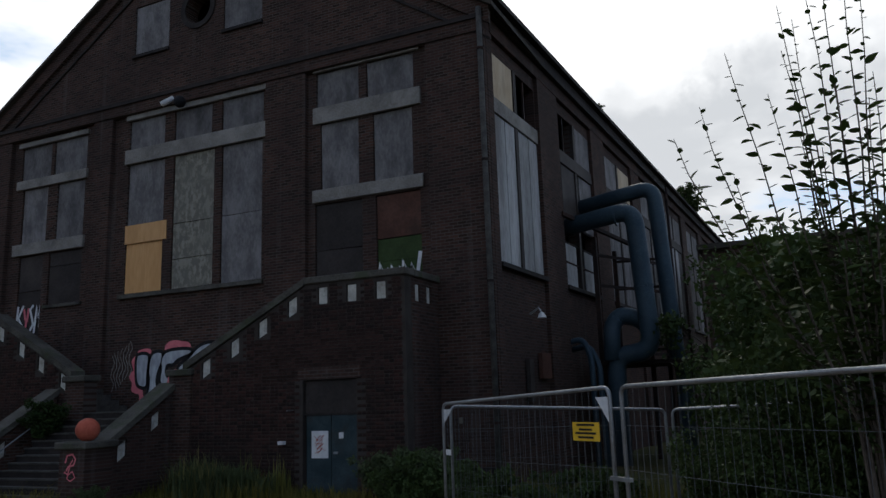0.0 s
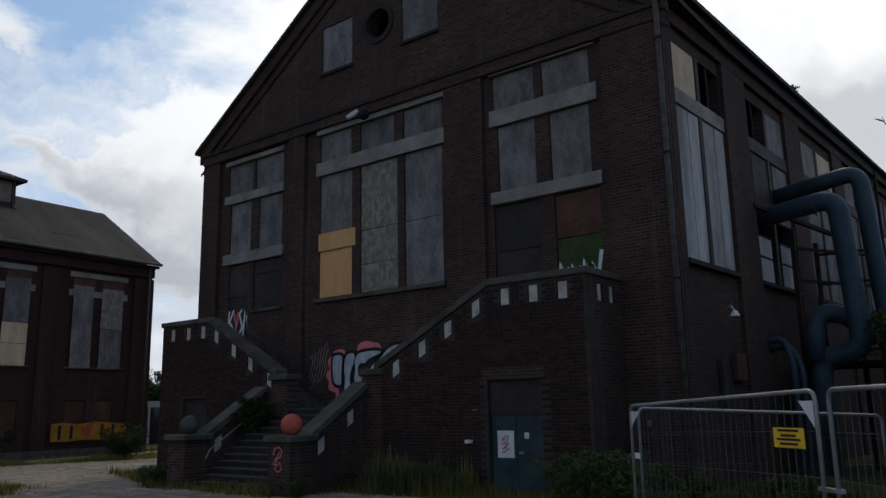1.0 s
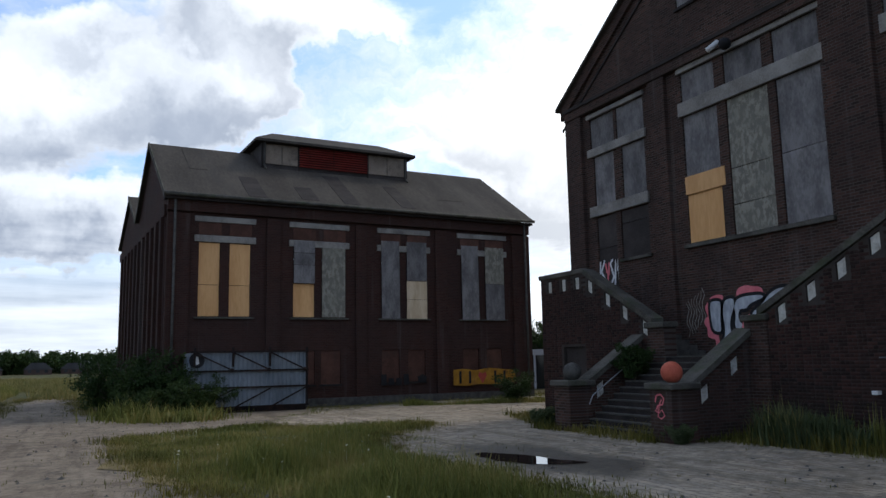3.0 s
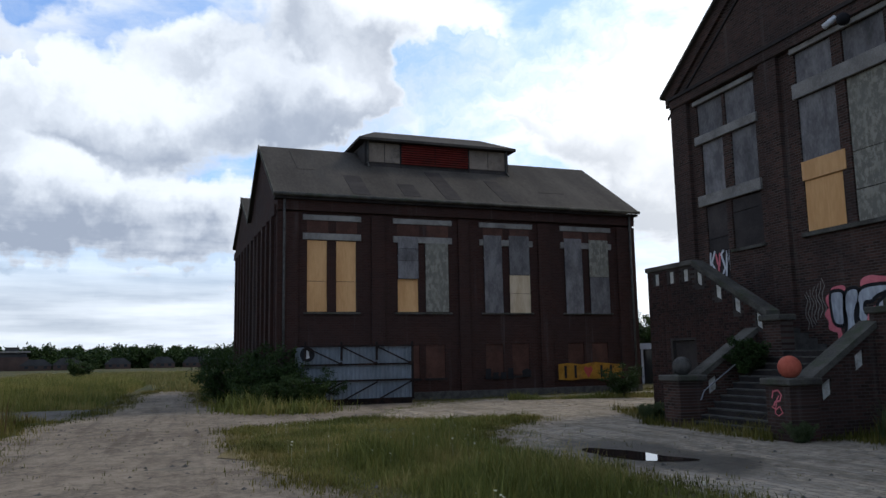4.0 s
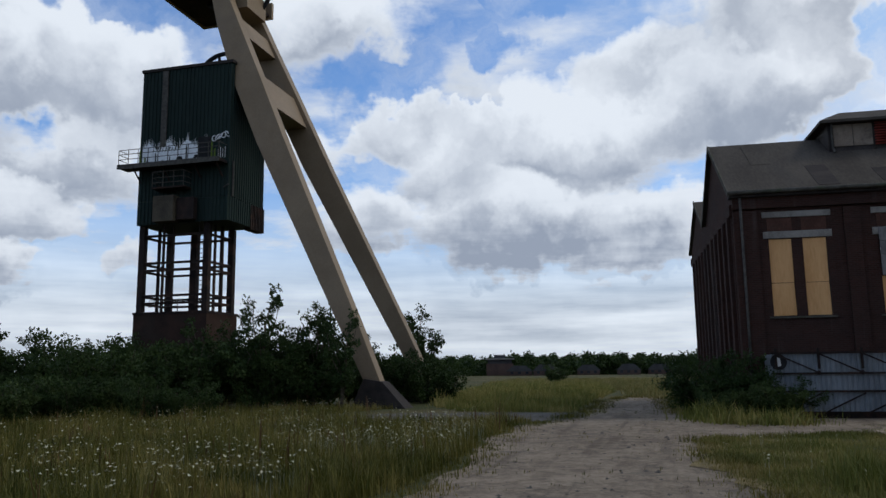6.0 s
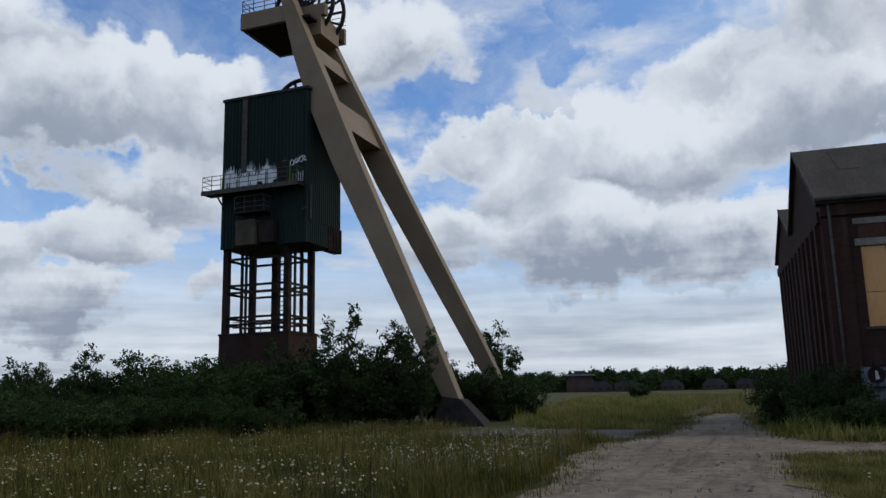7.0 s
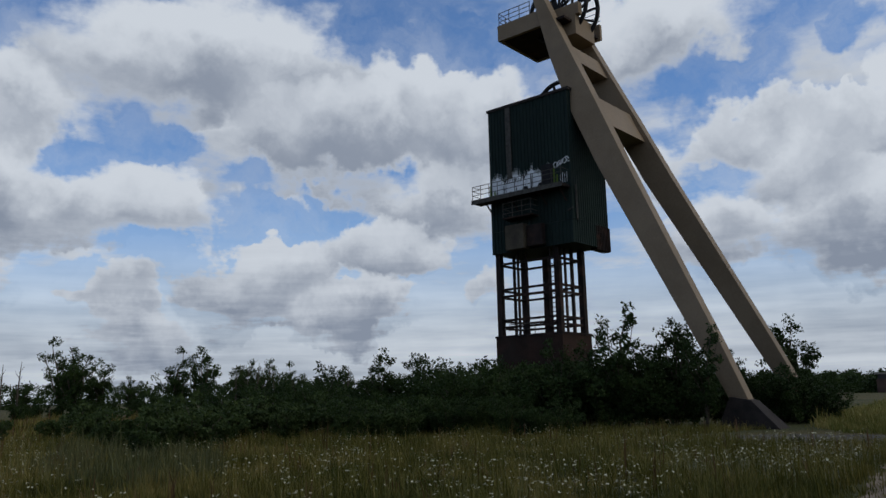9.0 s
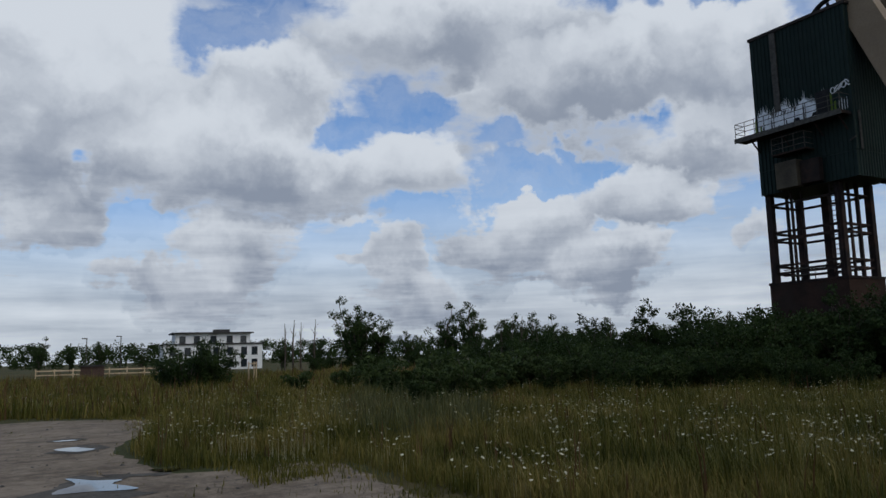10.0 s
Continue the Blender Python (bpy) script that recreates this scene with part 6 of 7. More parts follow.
# grass creeping over the edges of track, yard and patch
def along(outline, per, width):
    o = np.asarray(outline)
    nxt = np.roll(o, -1, 0)
    d = nxt - o
    k_ = rng.integers(0, len(o), per)
    f_ = rng.random(per)[:, None]
    nrm = np.stack([-d[:, 1], d[:, 0]], 1)[k_]
    nrm /= np.linalg.norm(nrm, axis=1)[:, None] + 1e-9
    p = o[k_] + d[k_] * f_ + nrm * rng.normal(0, width, per)[:, None]
    p = p[np.hypot(p[:, 0], p[:, 1]) > 6]
    return p[~((p[:, 0] > -4) & (p[:, 1] < -5) & (p[:, 1] > -34))]


grass("edge_grass", along(track_out, 9000, 0.45), 5, 0.05, 0.26, 0.008, grass_mat, "short grass creeping over the track's edge")
grass("edge_grass", along(patch_out, 5000, 0.40), 5, 0.04, 0.22, 0.008, grass_mat, "short grass thinning out over the yard")
grass("edge_grass", along(yard_out, 2500, 0.30), 4, 0.03, 0.14, 0.008, fresh_mat, "moss and short grass at the yard's edge")
grass("sparse_weeds", scatter(YARD, 1500, 0.7, 6.0), 4, 0.03, 0.12, 0.008, grass_mat, "sparse low weeds in the gravel")

# ---- shrubs and trees ----
def leaf_cloud(centres, radii, per, size, squash=0.8):
    """Folded leaves gathered round clump centres."""
    c = np.repeat(np.asarray(centres, float), per, 0)
    n_ = len(c)
    r = np.repeat(np.asarray(radii, float), per)
    d = rng.normal(0, 1, (n_, 3))
    d /= np.linalg.norm(d, axis=1)[:, None]
    p = c + d * (r * rng.random(n_) ** 0.45)[:, None] * [1, 1, squash]
    p[:, 2] = np.maximum(p[:, 2], 0.05)
    a = rng.normal(0, 1, (n_, 3)) + [0, 0, -0.2]
    a /= np.linalg.norm(a, axis=1)[:, None]
    b = np.cross(a, rng.normal(0, 1, (n_, 3)))
    b /= np.linalg.norm(b, axis=1)[:, None]
    s = (size * rng.uniform(0.6, 1.4, n_))[:, None]
    v = np.stack([p, p + a * s * 0.5 + b * s * 0.28, p + a * s, p + a * s * 0.5 - b * s * 0.28], 1)
    i = np.arange(n_)[:, None] * 4
    return v.reshape(-1, 3), i + [0, 1, 2, 3]


def shrub(name, height, width, limbs, per, leaf, mat, label, category="shrub", trunk=0.06, bare=0.12, slim=1.0, seed=0, fat=1.0):
    """A tapered trunk with limbs, and a crown of many small leaves with gaps."""
    r = random.Random(seed)
    root = thing(name, pose(0, 0, 0), label, category)
    bm = bmesh.new()
    centres, radii = [], []
    for k in range(limbs):
        a = 6.2832 * k / limbs + r.uniform(-0.4, 0.4)
        reach = width * 0.5 * r.uniform(0.35, 1.0)
        top_ = height * r.uniform(0.55, 1.0) * (1 - 0.25 * (reach / (width * 0.5)) ** 2)
        z0 = height * bare * r.uniform(0.2, 1.0)
        p = [Vector((0, 0, 0)), Vector((0.08 * reach * math.cos(a), 0.08 * reach * math.sin(a), z0))]
        for j in range(1, 5):
            q = j / 4
            p.append(Vector((reach * q ** slim * math.cos(a) + r.uniform(-0.06, 0.06) * width, reach * q ** slim * math.sin(a) + r.uniform(-0.06, 0.06) * width, z0 + (top_ - z0) * q)))
        tube(p, [trunk * (1 - 0.16 * j) for j in range(len(p))], 5, bm)
        for q in p[2:]:
            for _ in range(2):
                f = r.uniform(-0.12, 0.12) * width
                centres.append((q.x + f, q.y + r.uniform(-0.12, 0.12) * width, max(q.z + r.uniform(-0.08, 0.06) * height, 0.15 * height * r.random() + 0.1)))
                radii.append(min(width, height) * r.uniform(0.07, 0.17) * fat)
    part("trunk", bm, bark, root)
    v, f = leaf_cloud(centres, radii, per, leaf)
    crown = new("crown", raw_mesh("crown", v, f, mat))
    crown.parent = root
    return root


def polar(az, d):
    return -math.sin(radians(az)) * d, math.cos(radians(az)) * d


G1 = "shrubs round the head frame"
protos = [shrub("shrub", 4.0, 4.4, 11, 75, 0.17, leaf_mat, "dense dark green wild shrub at the foot of the head frame", seed=k, trunk=0.05) for k in range(3)]
sapl = [shrub("sapling", 5.5, 2.6, 10, 46, 0.17, leaf_mat, "slender young tree with a loose dark crown", "tree", trunk=0.06, bare=0.3, slim=1.6, seed=10 + k) for k in range(2)]
low_bush = [shrub("bush", 1.7, 2.6, 10, 90, 0.12, sapling_leaf, "low dark green wild bush in the meadow", seed=20 + k, trunk=0.03) for k in range(2)]
scrub = [shrub("scrub", 4.6, 5.0, 9, 70, 0.26, leaf_mat, "dark low scrub at the edge of the field", trunk=0.07, seed=40 + k) for k in range(2)]
far_tree = [shrub("tree", 9.5, 5.0, 9, 64, 0.27, leaf_mat, "tall dark loose-crowned tree at the edge of the field", "tree", trunk=0.16, bare=0.42, slim=0.9, fat=0.95, seed=30 + k) for k in range(3)]
for p in (*protos, *sapl):
    tagged(p, group=G1)
for p in (*far_tree, *scrub):
    tagged(p, group="trees at the edge of the field")
# first of each kind is moved into place, the rest are copies
rr = random.Random(8)
k = 0
used = set()


def settle(kinds, az, d, scale, squash=1.0):
    global k
    k += 1
    proto = kinds[k % len(kinds)]
    if proto not in used:
        used.add(proto)
        x, y = polar(az, d)
        proto.matrix_basis = pose(x, y, 0, 0, 0, 40 * k)
        proto.scale = (scale, scale, scale * squash)
        return proto
    ob = copy_thing(proto, Matrix.Identity(4))
    x, y = polar(az, d)
    ob.matrix_basis = pose(x, y, 0, 0, 0, 40 * k + rr.uniform(-20, 20)) @ Matrix.Diagonal((scale, scale, scale * squash, 1))
    return ob


for az in np.arange(105.4, 113.6, 1.35):
    settle(protos, az + rr.uniform(-0.3, 0.3), 52.5 + rr.uniform(-0.5, 1.5), rr.uniform(0.78, 0.92))
for az in np.arange(114.4, 131, 1.55):
    settle(protos, az + rr.uniform(-0.4, 0.4), 47.5 + rr.uniform(-0.8, 2.2), rr.uniform(0.85, 1.08))
for az in np.arange(114.8, 134, 2.1):
    settle(protos, az + rr.uniform(-0.6, 0.6), 51.5 + rr.uniform(-1.0, 2.0), rr.uniform(1.0, 1.25))
for az in np.arange(130, 146, 1.7):
    settle(protos, az + rr.uniform(-0.6, 0.6), 52 + rr.uniform(-3, 5), rr.uniform(0.75, 1.0))
for az, d, s in ((118.3, 47, 1.1), (114.4, 48, 1.12), (113.4, 52, 1.0), (116.6, 48, 0.9), (122.4, 47, 0.8), (110.6, 53, 0.8), (120.4, 49, 0.8), (129.8, 50, 0.72), (135.4, 52, 0.8), (127.0, 50, 0.8), (107.2, 60, 1.1), (106.6, 60, 1.0), (132.5, 52, 0.75), (139.0, 55, 0.8)):
    settle(sapl, az, d, s * 1.17)
for az, d, s in ((135.2, 38.5, 1.05), (133.5, 39.5, 0.85), (149, 37, 1.45), (146.5, 40, 1.3), (152.4, 36, 1.1), (154.5, 47, 1.3), (150.8, 31, 0.9), (143.0, 46, 1.4), (140.6, 47, 1.4), (166.0, 58, 1.2), (97.2, 120, 1.7), (160, 50, 0.8), (148.0, 33, 1.25), (147.2, 36, 1.1), (138.2, 44, 1.3), (136.6, 42, 1.1), (133.0, 43, 1.2), (130.6, 42, 1.0), (145.0, 42, 1.3), (141.8, 41, 1.0), (150.0, 42, 1.2), (156.6, 52, 0.9), (128.4, 43, 0.9), (153.2, 40, 0.8)):
    settle(low_bush, az, d, s)
for az, d, s in ((167.5, 57, 0.95), (165.9, 58, 0.85), (168.6, 60, 0.7)):
    settle(protos, az, d, s, 1.0)
for az in np.arange(122.5, 138, 1.25):
    settle(protos, az + rr.uniform(-0.5, 0.5), 41 + rr.uniform(-3.5, 3.0), rr.uniform(0.36, 0.6))
settle(sapl, 112.5, 44.9, 1.0)
# shrub by the second hall
for az, d, s, q in ((87.2, 39.5, 0.72, 1.0), (85.2, 37.5, 0.75, 1.05), (83.3, 36.5, 0.62, 1.0), (81.6, 35.5, 0.5, 0.95), (88.0, 41, 0.65, 1.0), (59.7, 39.2, 0.5, 0.8)):
    settle(protos, az, d, s, q)
for az, d, s in ((84.2, 35.0, 0.85), (82.3, 34.3, 0.8), (86.4, 36.3, 0.85)):
    settle(low_bush, az, d, s)
# edge of the field
for az, s in ((156.3, 1.1), (155.6, 0.98), (154.2, 0.96), (149.3, 0.95), (147.6, 1.0), (145.2, 0.92), (144.6, 0.76), (143.4, 0.82), (142.2, 0.8), (141.2, 0.72), (152.2, 0.62), (158.6, 0.58), (139.6, 0.7), (137.8, 0.72), (161.2, 0.5)):
    settle(far_tree, az, 112 + rr.uniform(-8, 8), s)
for az in np.arange(136, 160, 1.15):
    settle(scrub, az + rr.uniform(-0.4, 0.4), 106 + rr.uniform(-8, 14), rr.uniform(0.5, 0.82))
for az in np.arange(164, 200, 2.2):
    settle(far_tree, az + rr.uniform(-0.7, 0.7), 190 + rr.uniform(-15, 30), rr.uniform(0.6, 0.85))
# bare trunks among them
dead = thing("dead_tree", pose(*polar(160.4, 108), 0), "bare dead trunk standing among trees", "tree", "dead trunks")
bm = tube([(0, 0, 0), (0.1, 0, 3.5), (-0.1, 0.1, 7.2)], [0.16, 0.11, 0.03], 6)
for j in range(7):
    a = j * 2.4
    tube([(0.05, 0, 2.5 + 0.55 * j), (0.5 * math.cos(a), 0.5 * math.sin(a), 3.3 + 0.55 * j)], [0.04, 0.015], 4, bm)
part("trunk", bm, bark, dead)
for az, s in ((159.9, 0.95), (161.0, 0.9), (158.9, 1.0), (144.6, 0.85), (143.9, 0.9), (142.8, 0.75), (145.4, 0.8), (138.6, 0.8), (137.6, 0.85)):
    ob = copy_thing(dead, pose(*polar(az, 105 + rr.uniform(-6, 6)), 0, 0, 0, 50 * az))
    ob.scale = (s, s, s)

# far woods, one object
cen, rad = [], []
for az in np.arange(58, 118, 0.15):
    d = 330 + rr.uniform(-30, 60)
    h = 6.2 + 2.6 * noise.noise(Vector((az * 0.35, 3.0, 0.0))) + rr.uniform(-0.8, 1.6)
    if 40 < az < 64:
        h += 4
    x, y = polar(az, d)
    for j in range(5):
        cen.append((x + rr.uniform(-4, 4), y + rr.uniform(-4, 4), h * (0.15 + 0.2 * j)))
        rad.append(rr.uniform(2.2, 3.6) * (1.15 - 0.12 * j))
for az in np.arange(118, 215, 0.4):
    d = 380 + rr.uniform(-30, 60)
    x, y = polar(az, d)
    for j in range(4):
        cen.append((x + rr.uniform(-5, 5), y + rr.uniform(-5, 5), 2 + 2.2 * j + rr.uniform(-1, 1)))
        rad.append(rr.uniform(2.2, 3.6))
v, f = leaf_cloud(cen, rad, 90, 1.05)
tagged(new("far_woods", raw_mesh("far_woods", v, f, leaf_mat)), "dark line of distant woods", "woods", kind="stuff")
# trees seen between the halls
for az, d, s in ((57.6, 70, 0.75), (56.8, 76, 0.8), (58.3, 80, 0.7), (55.8, 70, 0.7)):
    settle(far_tree, az, d, s)

# ---- wire fence ----
fence_group = "wire fence panels"


def fence_panel(a, b, za, zb, label, wires=True):
    """A tubular frame with wire mesh between two posts, on a concrete foot."""
    a, b = Vector((a[0], a[1], 0)), Vector((b[0], b[1], 0))
    mid = (a + b) / 2
    d = b - a
    root = thing("wire_fence", Matrix.Translation(a), label, "fence", fence_group, world_coords=True)
    frame_pts = bend([a + Vector((0, 0, 0.1)), a + Vector((0, 0, za)), b + Vector((0, 0, zb)), b + Vector((0, 0, 0.1))], 0.10, 5)
    part("tube_frame", tube(frame_pts, 0.021, 8), steel, root, smooth=True)
    part("lower_rail", tube([a + Vector((0, 0, 0.2)), b + Vector((0, 0, 0.2))], 0.016, 6), steel, root, smooth=True)
    bm = bmesh.new()
    n_ = 32
    for k_ in range(1, n_):
        f = k_ / n_
        p = a + d * f
        beam(p + Vector((0, 0, 0.2)), p + Vector((0, 0, za + (zb - za) * f)), 0.003, 0.003, bm, (1, 0, 0))
    for f in (0.2, 0.42, 0.62, 0.82):
        beam(a + Vector((0, 0, 0.2 + (za - 0.2) * f)), b + Vector((0, 0, 0.2 + (zb - 0.2) * f)), 0.003, 0.004, bm)
    part("wire_mesh", bm, wire_mat, root, kind="stuff")
    s = d.normalized()
    o = Vector((-s.y, s.x, 0))
    bm = bmesh.new()
    beam(a - o * 0.35 + Vector((0, 0, 0.06)), a + o * 0.35 + Vector((0, 0, 0.06)), 0.22, 0.12, bm)
    part("concrete_foot", bm, concrete, root, bevel=0.02)
    return root


P0, P1, P2 = (-4.45, 9.62), (-1.74, 7.55), (0.62, 4.95)
f1 = fence_panel(P0, P1, 2.05, 2.17, "galvanised wire fence panel with a yellow notice")
f2 = fence_panel((-1.60, 7.42), P2, 2.17, 2.20, "galvanised wire fence panel beside a sapling")
fence_panel((-4.4, 9.75), (-1.95, 11.9), 2.02, 1.86, "leaning wire fence panel behind another one")
fence_panel((-1.85, 11.9), (1.7, 11.6), 1.86, 1.95, "wire fence panel among weeds")
part("corner_plate", prism([(P0[0] + 0.03, 1.98), (P0[0] + 0.15, 1.98), (P0[0] + 0.03, 1.80)], P0[1] - 0.05, P0[1] - 0.045, 1), paper, f1)
part("corner_plate", prism([(P1[0] - 0.14, 2.08), (P1[0] - 0.02, 2.08), (P1[0] - 0.02, 1.84)], P1[1] - 0.01, P1[1] - 0.005, 1), paper, f1)
part("clamp", beam((P1[0] - 0.04, P1[1] + 0.03, 1.33), (P1[0] + 0.18, P1[1] - 0.17, 1.33), 0.05, 0.035), steel, f1)


def on_panel(f, z0, z1, w_, off=0.03):
    a, b = Vector((*P0, 0)), Vector((*P1, 0))
    p = a + (b - a) * f
    d = (b - a).normalized()
    o = Vector((d.y, -d.x, 0))
    o = o if o.dot(Vector((0, 0, 0)) - p) > 0 else -o
    q = p + o * off
    bm = bmesh.new()
    beam(q + Vector((0, 0, z0)), q + Vector((0, 0, z1)), w_, 0.004, bm, o)
    return bm


notice = thing("notice_sign", pose(-2.25, 7.95, 1.55), "yellow notice sign with dark lettering tied to a wire fence", "sign", world_coords=True)
part("sign_plate", on_panel(0.895, 1.66, 1.84, 0.42), sign_yellow, notice)
for j, (z, w_) in enumerate(((1.815, 0.28), (1.77, 0.20), (1.735, 0.32), (1.695, 0.24))):
    part("letter_bar", on_panel(0.895, z - 0.010, z + 0.010, w_, 0.036), black_paint, notice)
tagpl = thing("fence_tag", pose(-4.3, 9.4, 1.4), "small white plate wired to the fence", "sign", world_coords=True)
part("plate", on_panel(0.05, 1.40, 1.47, 0.14), paper, tagpl)
tagpl = thing("fence_tag", pose(-3.9, 9.1, 1.8), "small grey plate wired to the fence", "sign", world_coords=True)
part("plate", on_panel(0.155, 1.80, 1.88, 0.10), stone_dark, tagpl)

# ---- blue pipes at the side of the engine hall ----
def pipe(name, pts, r, turn, label, rings=()):
    root = thing(name, Matrix.Translation((pts[-1][0], pts[-1][1], 0)), label, "pipe", "insulated pipes", world_coords=True)
    body = part("pipe_jacket", tube(bend(pts, turn, 7), r, 16), blue_pipe, root, smooth=True)
    for a, b in rings:
        part("flange", tube([a, b], r * 1.06, 16), blue_pipe, body)
    return root


pipe("insulated_pipe", [(-6.9, 24.3, 7.45), (-4.40, 24.1, 7.75), (-4.15, 24.1, 3.35), (-5.3, 24.2, 3.25), (-5.3, 24.2, 0.0)], 0.29, 0.55, "thick blue insulated pipe bending down outside the wall",
     [((-4.26, 24.1, 5.3), (-4.262, 24.1, 5.36)), ((-5.0, 24.15, 7.60), (-4.95, 24.15, 7.605))])
pipe("insulated_pipe", [(-6.9, 25.7, 8.35), (-3.95, 25.5, 8.75), (-3.65, 25.5, 3.1), (-3.65, 26.5, 3.0), (-3.65, 26.5, 0.0)], 0.25, 0.5, "thick blue insulated pipe bending down outside the wall", [((-3.79, 25.5, 5.6), (-3.792, 25.5, 5.66))])
pipe("insulated_pipe", [(-4.2, 24.6, 3.9), (-4.5, 24.5, 4.35), (-5.05, 24.3, 4.55), (-5.35, 24.2, 4.2), (-5.35, 24.0, 3.1)], 0.26, 0.25, "blue insulated pipe loop beside the wall")
pipe("blue_hose", [(-6.6, 23.6, 3.7), (-6.1, 23.5, 3.8), (-5.85, 23.4, 3.2), (-5.8, 23.3, 0.0)], 0.09, 0.25, "thin blue pipe against the brick wall")
pipe("blue_hose", [(-6.6, 23.9, 3.5), (-6.0, 23.8, 3.6), (-5.7, 23.7, 3.0), (-5.6, 23.6, 0.0)], 0.09, 0.25, "thin blue pipe against the brick wall")
gantry = thing("pipe_gantry", pose(-5.5, 26, 0), "rusty steel pipe support with ladders and rails", "support", world_coords=True)
part("arm", beam((-6.5, 23.4, 7.75), (-5.0, 27.8, 7.2), 0.12, 0.12), dark_steel, gantry)
for x, y in ((-5.9, 25.0), (-4.6, 26.6), (-2.9, 26.6), (-5.9, 28.0), (-4.3, 28.2)):
    part("upright", box(x - 0.07, x + 0.07, y - 0.07, y + 0.07, 0, 7.2 if x < -4 else 3.6), dark_steel, gantry)
for z in (3.4, 4.4, 5.6, 6.6):
    part("crossbar", beam((-5.9, 25.0, z), (-4.3, 28.2, z), 0.07, 0.09), dark_steel, gantry)
    part("crossbar", beam((-5.9, 28.0, z + 0.2), (-4.3, 28.2, z + 0.2), 0.07, 0.09), dark_steel, gantry)
part("deck", box(-6.2, -2.6, 24.9, 28.3, 3.0, 3.12), dark_steel, gantry)
for kx in range(6):
    part("rail_hoop", tube(bend([(-2.5 + 0.35 * kx, 26.0 + 0.3 * kx, 3.1), (-2.5 + 0.35 * kx, 26.0 + 0.3 * kx, 4.2), (-2.2 + 0.35 * kx, 26.0 + 0.3 * kx, 4.2), (-2.2 + 0.35 * kx, 26.0 + 0.3 * kx, 3.1)], 0.12, 4), 0.03, 6), steel, gantry)
part("deck", box(-2.58, 0.2, 25.6, 28.3, 3.0, 3.1), dark_steel, gantry)
for x, y in ((-2.4, 25.8), (0.0, 25.8), (0.0, 28.1)):
    part("upright", box(x - 0.06, x + 0.06, y - 0.06, y + 0.06, 0, 3.0), dark_steel, gantry)

# low lean-to far along the side
shed = thing("side_shed", pose(-1.0, 40, 0), "dark low brick lean-to beside the hall", "building", world_coords=True)
part("wall", box(-3.9, 16, 38, 46, 0, 8.6), brick_x, shed)
part("roof", box(-4.1, 16.3, 37.7, 46.3, 8.6, 8.85), tar_roof, shed)

# ---- greenery behind the fence ----
thick = [shrub("shrub", 4.6, 4.0, 12, 170, 0.13, sapling_leaf, "dense leafy shrub growing behind the wire fence", seed=50 + j, trunk=0.05) for j in range(2)]
k = 0
for az, d, s in ((3.4, 12.5, 0.42), (-4.5, 12.0, 0.95), (-9.0, 10.0, 0.92), (6.2, 11.5, 0.36), (-3.5, 14.5, 1.1), (1.2, 25.0, 1.35), (0.6, 10.5, 0.52), (-13, 9.5, 0.9), (-5, 20, 1.5), (2.2, 15.5, 0.72)):
    settle(thick, az, d, s)
for az, d, s in ((22.5, 13.2, 0.62), (20.5, 12.6, 0.5), (24.8, 14.4, 0.6), (14.0, 13.5, 0.6), (17.0, 13.0, 0.55)):
    settle(low_bush, az, d, s)
# weeds before the stairs
for x, y, s in ((-7.3, 14.2, 0.62), (-6.6, 13.6, 0.66), (-7.9, 14.9, 0.5)):
    settle(low_bush, math.degrees(math.atan2(-x, y)), math.hypot(x, y), s)
weed = [shrub("weed_bush", 1.25, 1.7, 22, 60, 0.085, leaf_light, "tall grey-green weeds at the foot of the stairs", "weeds", seed=60 + j, trunk=0.012, bare=0.02) for j in range(2)]
k = 0
for x, y, s in ((-12.9, 15.3, 0.6), (-12.3, 15.4, 0.5), (-13.6, 15.3, 0.5), (-8.2, 15.2, 0.9), (-7.4, 15.0, 0.95), (-6.8, 14.4, 0.8), (-20.9, 13.2, 0.5), (-21.4, 14.6, 0.45), (-14.9, 13.2, 0.4)):
    settle(weed, math.degrees(math.atan2(-x, y)), math.hypot(x, y), s)
ivy = [shrub("ivy_bush", 1.6, 1.5, 9, 90, 0.09, leaf_mat, "dark creeper spilling over the stair parapet", "creeper", seed=70, trunk=0.02, bare=0.3)]
k = 0
v_ = settle(ivy, math.degrees(math.atan2(18.9, 15.3)), math.hypot(18.9, 15.3), 0.95)
v_.matrix_basis = Matrix.Translation((-18.95, 15.2, 1.35)) @ Matrix.Diagonal((0.8, 0.9, 0.75, 1))

# sapling with large leaves, close by
sap = thing("leafy_sapling", pose(0.42, 6.25, 0), "young sapling with long arching shoots and pointed leaves", "tree")
rs = random.Random(12)
shoots = []
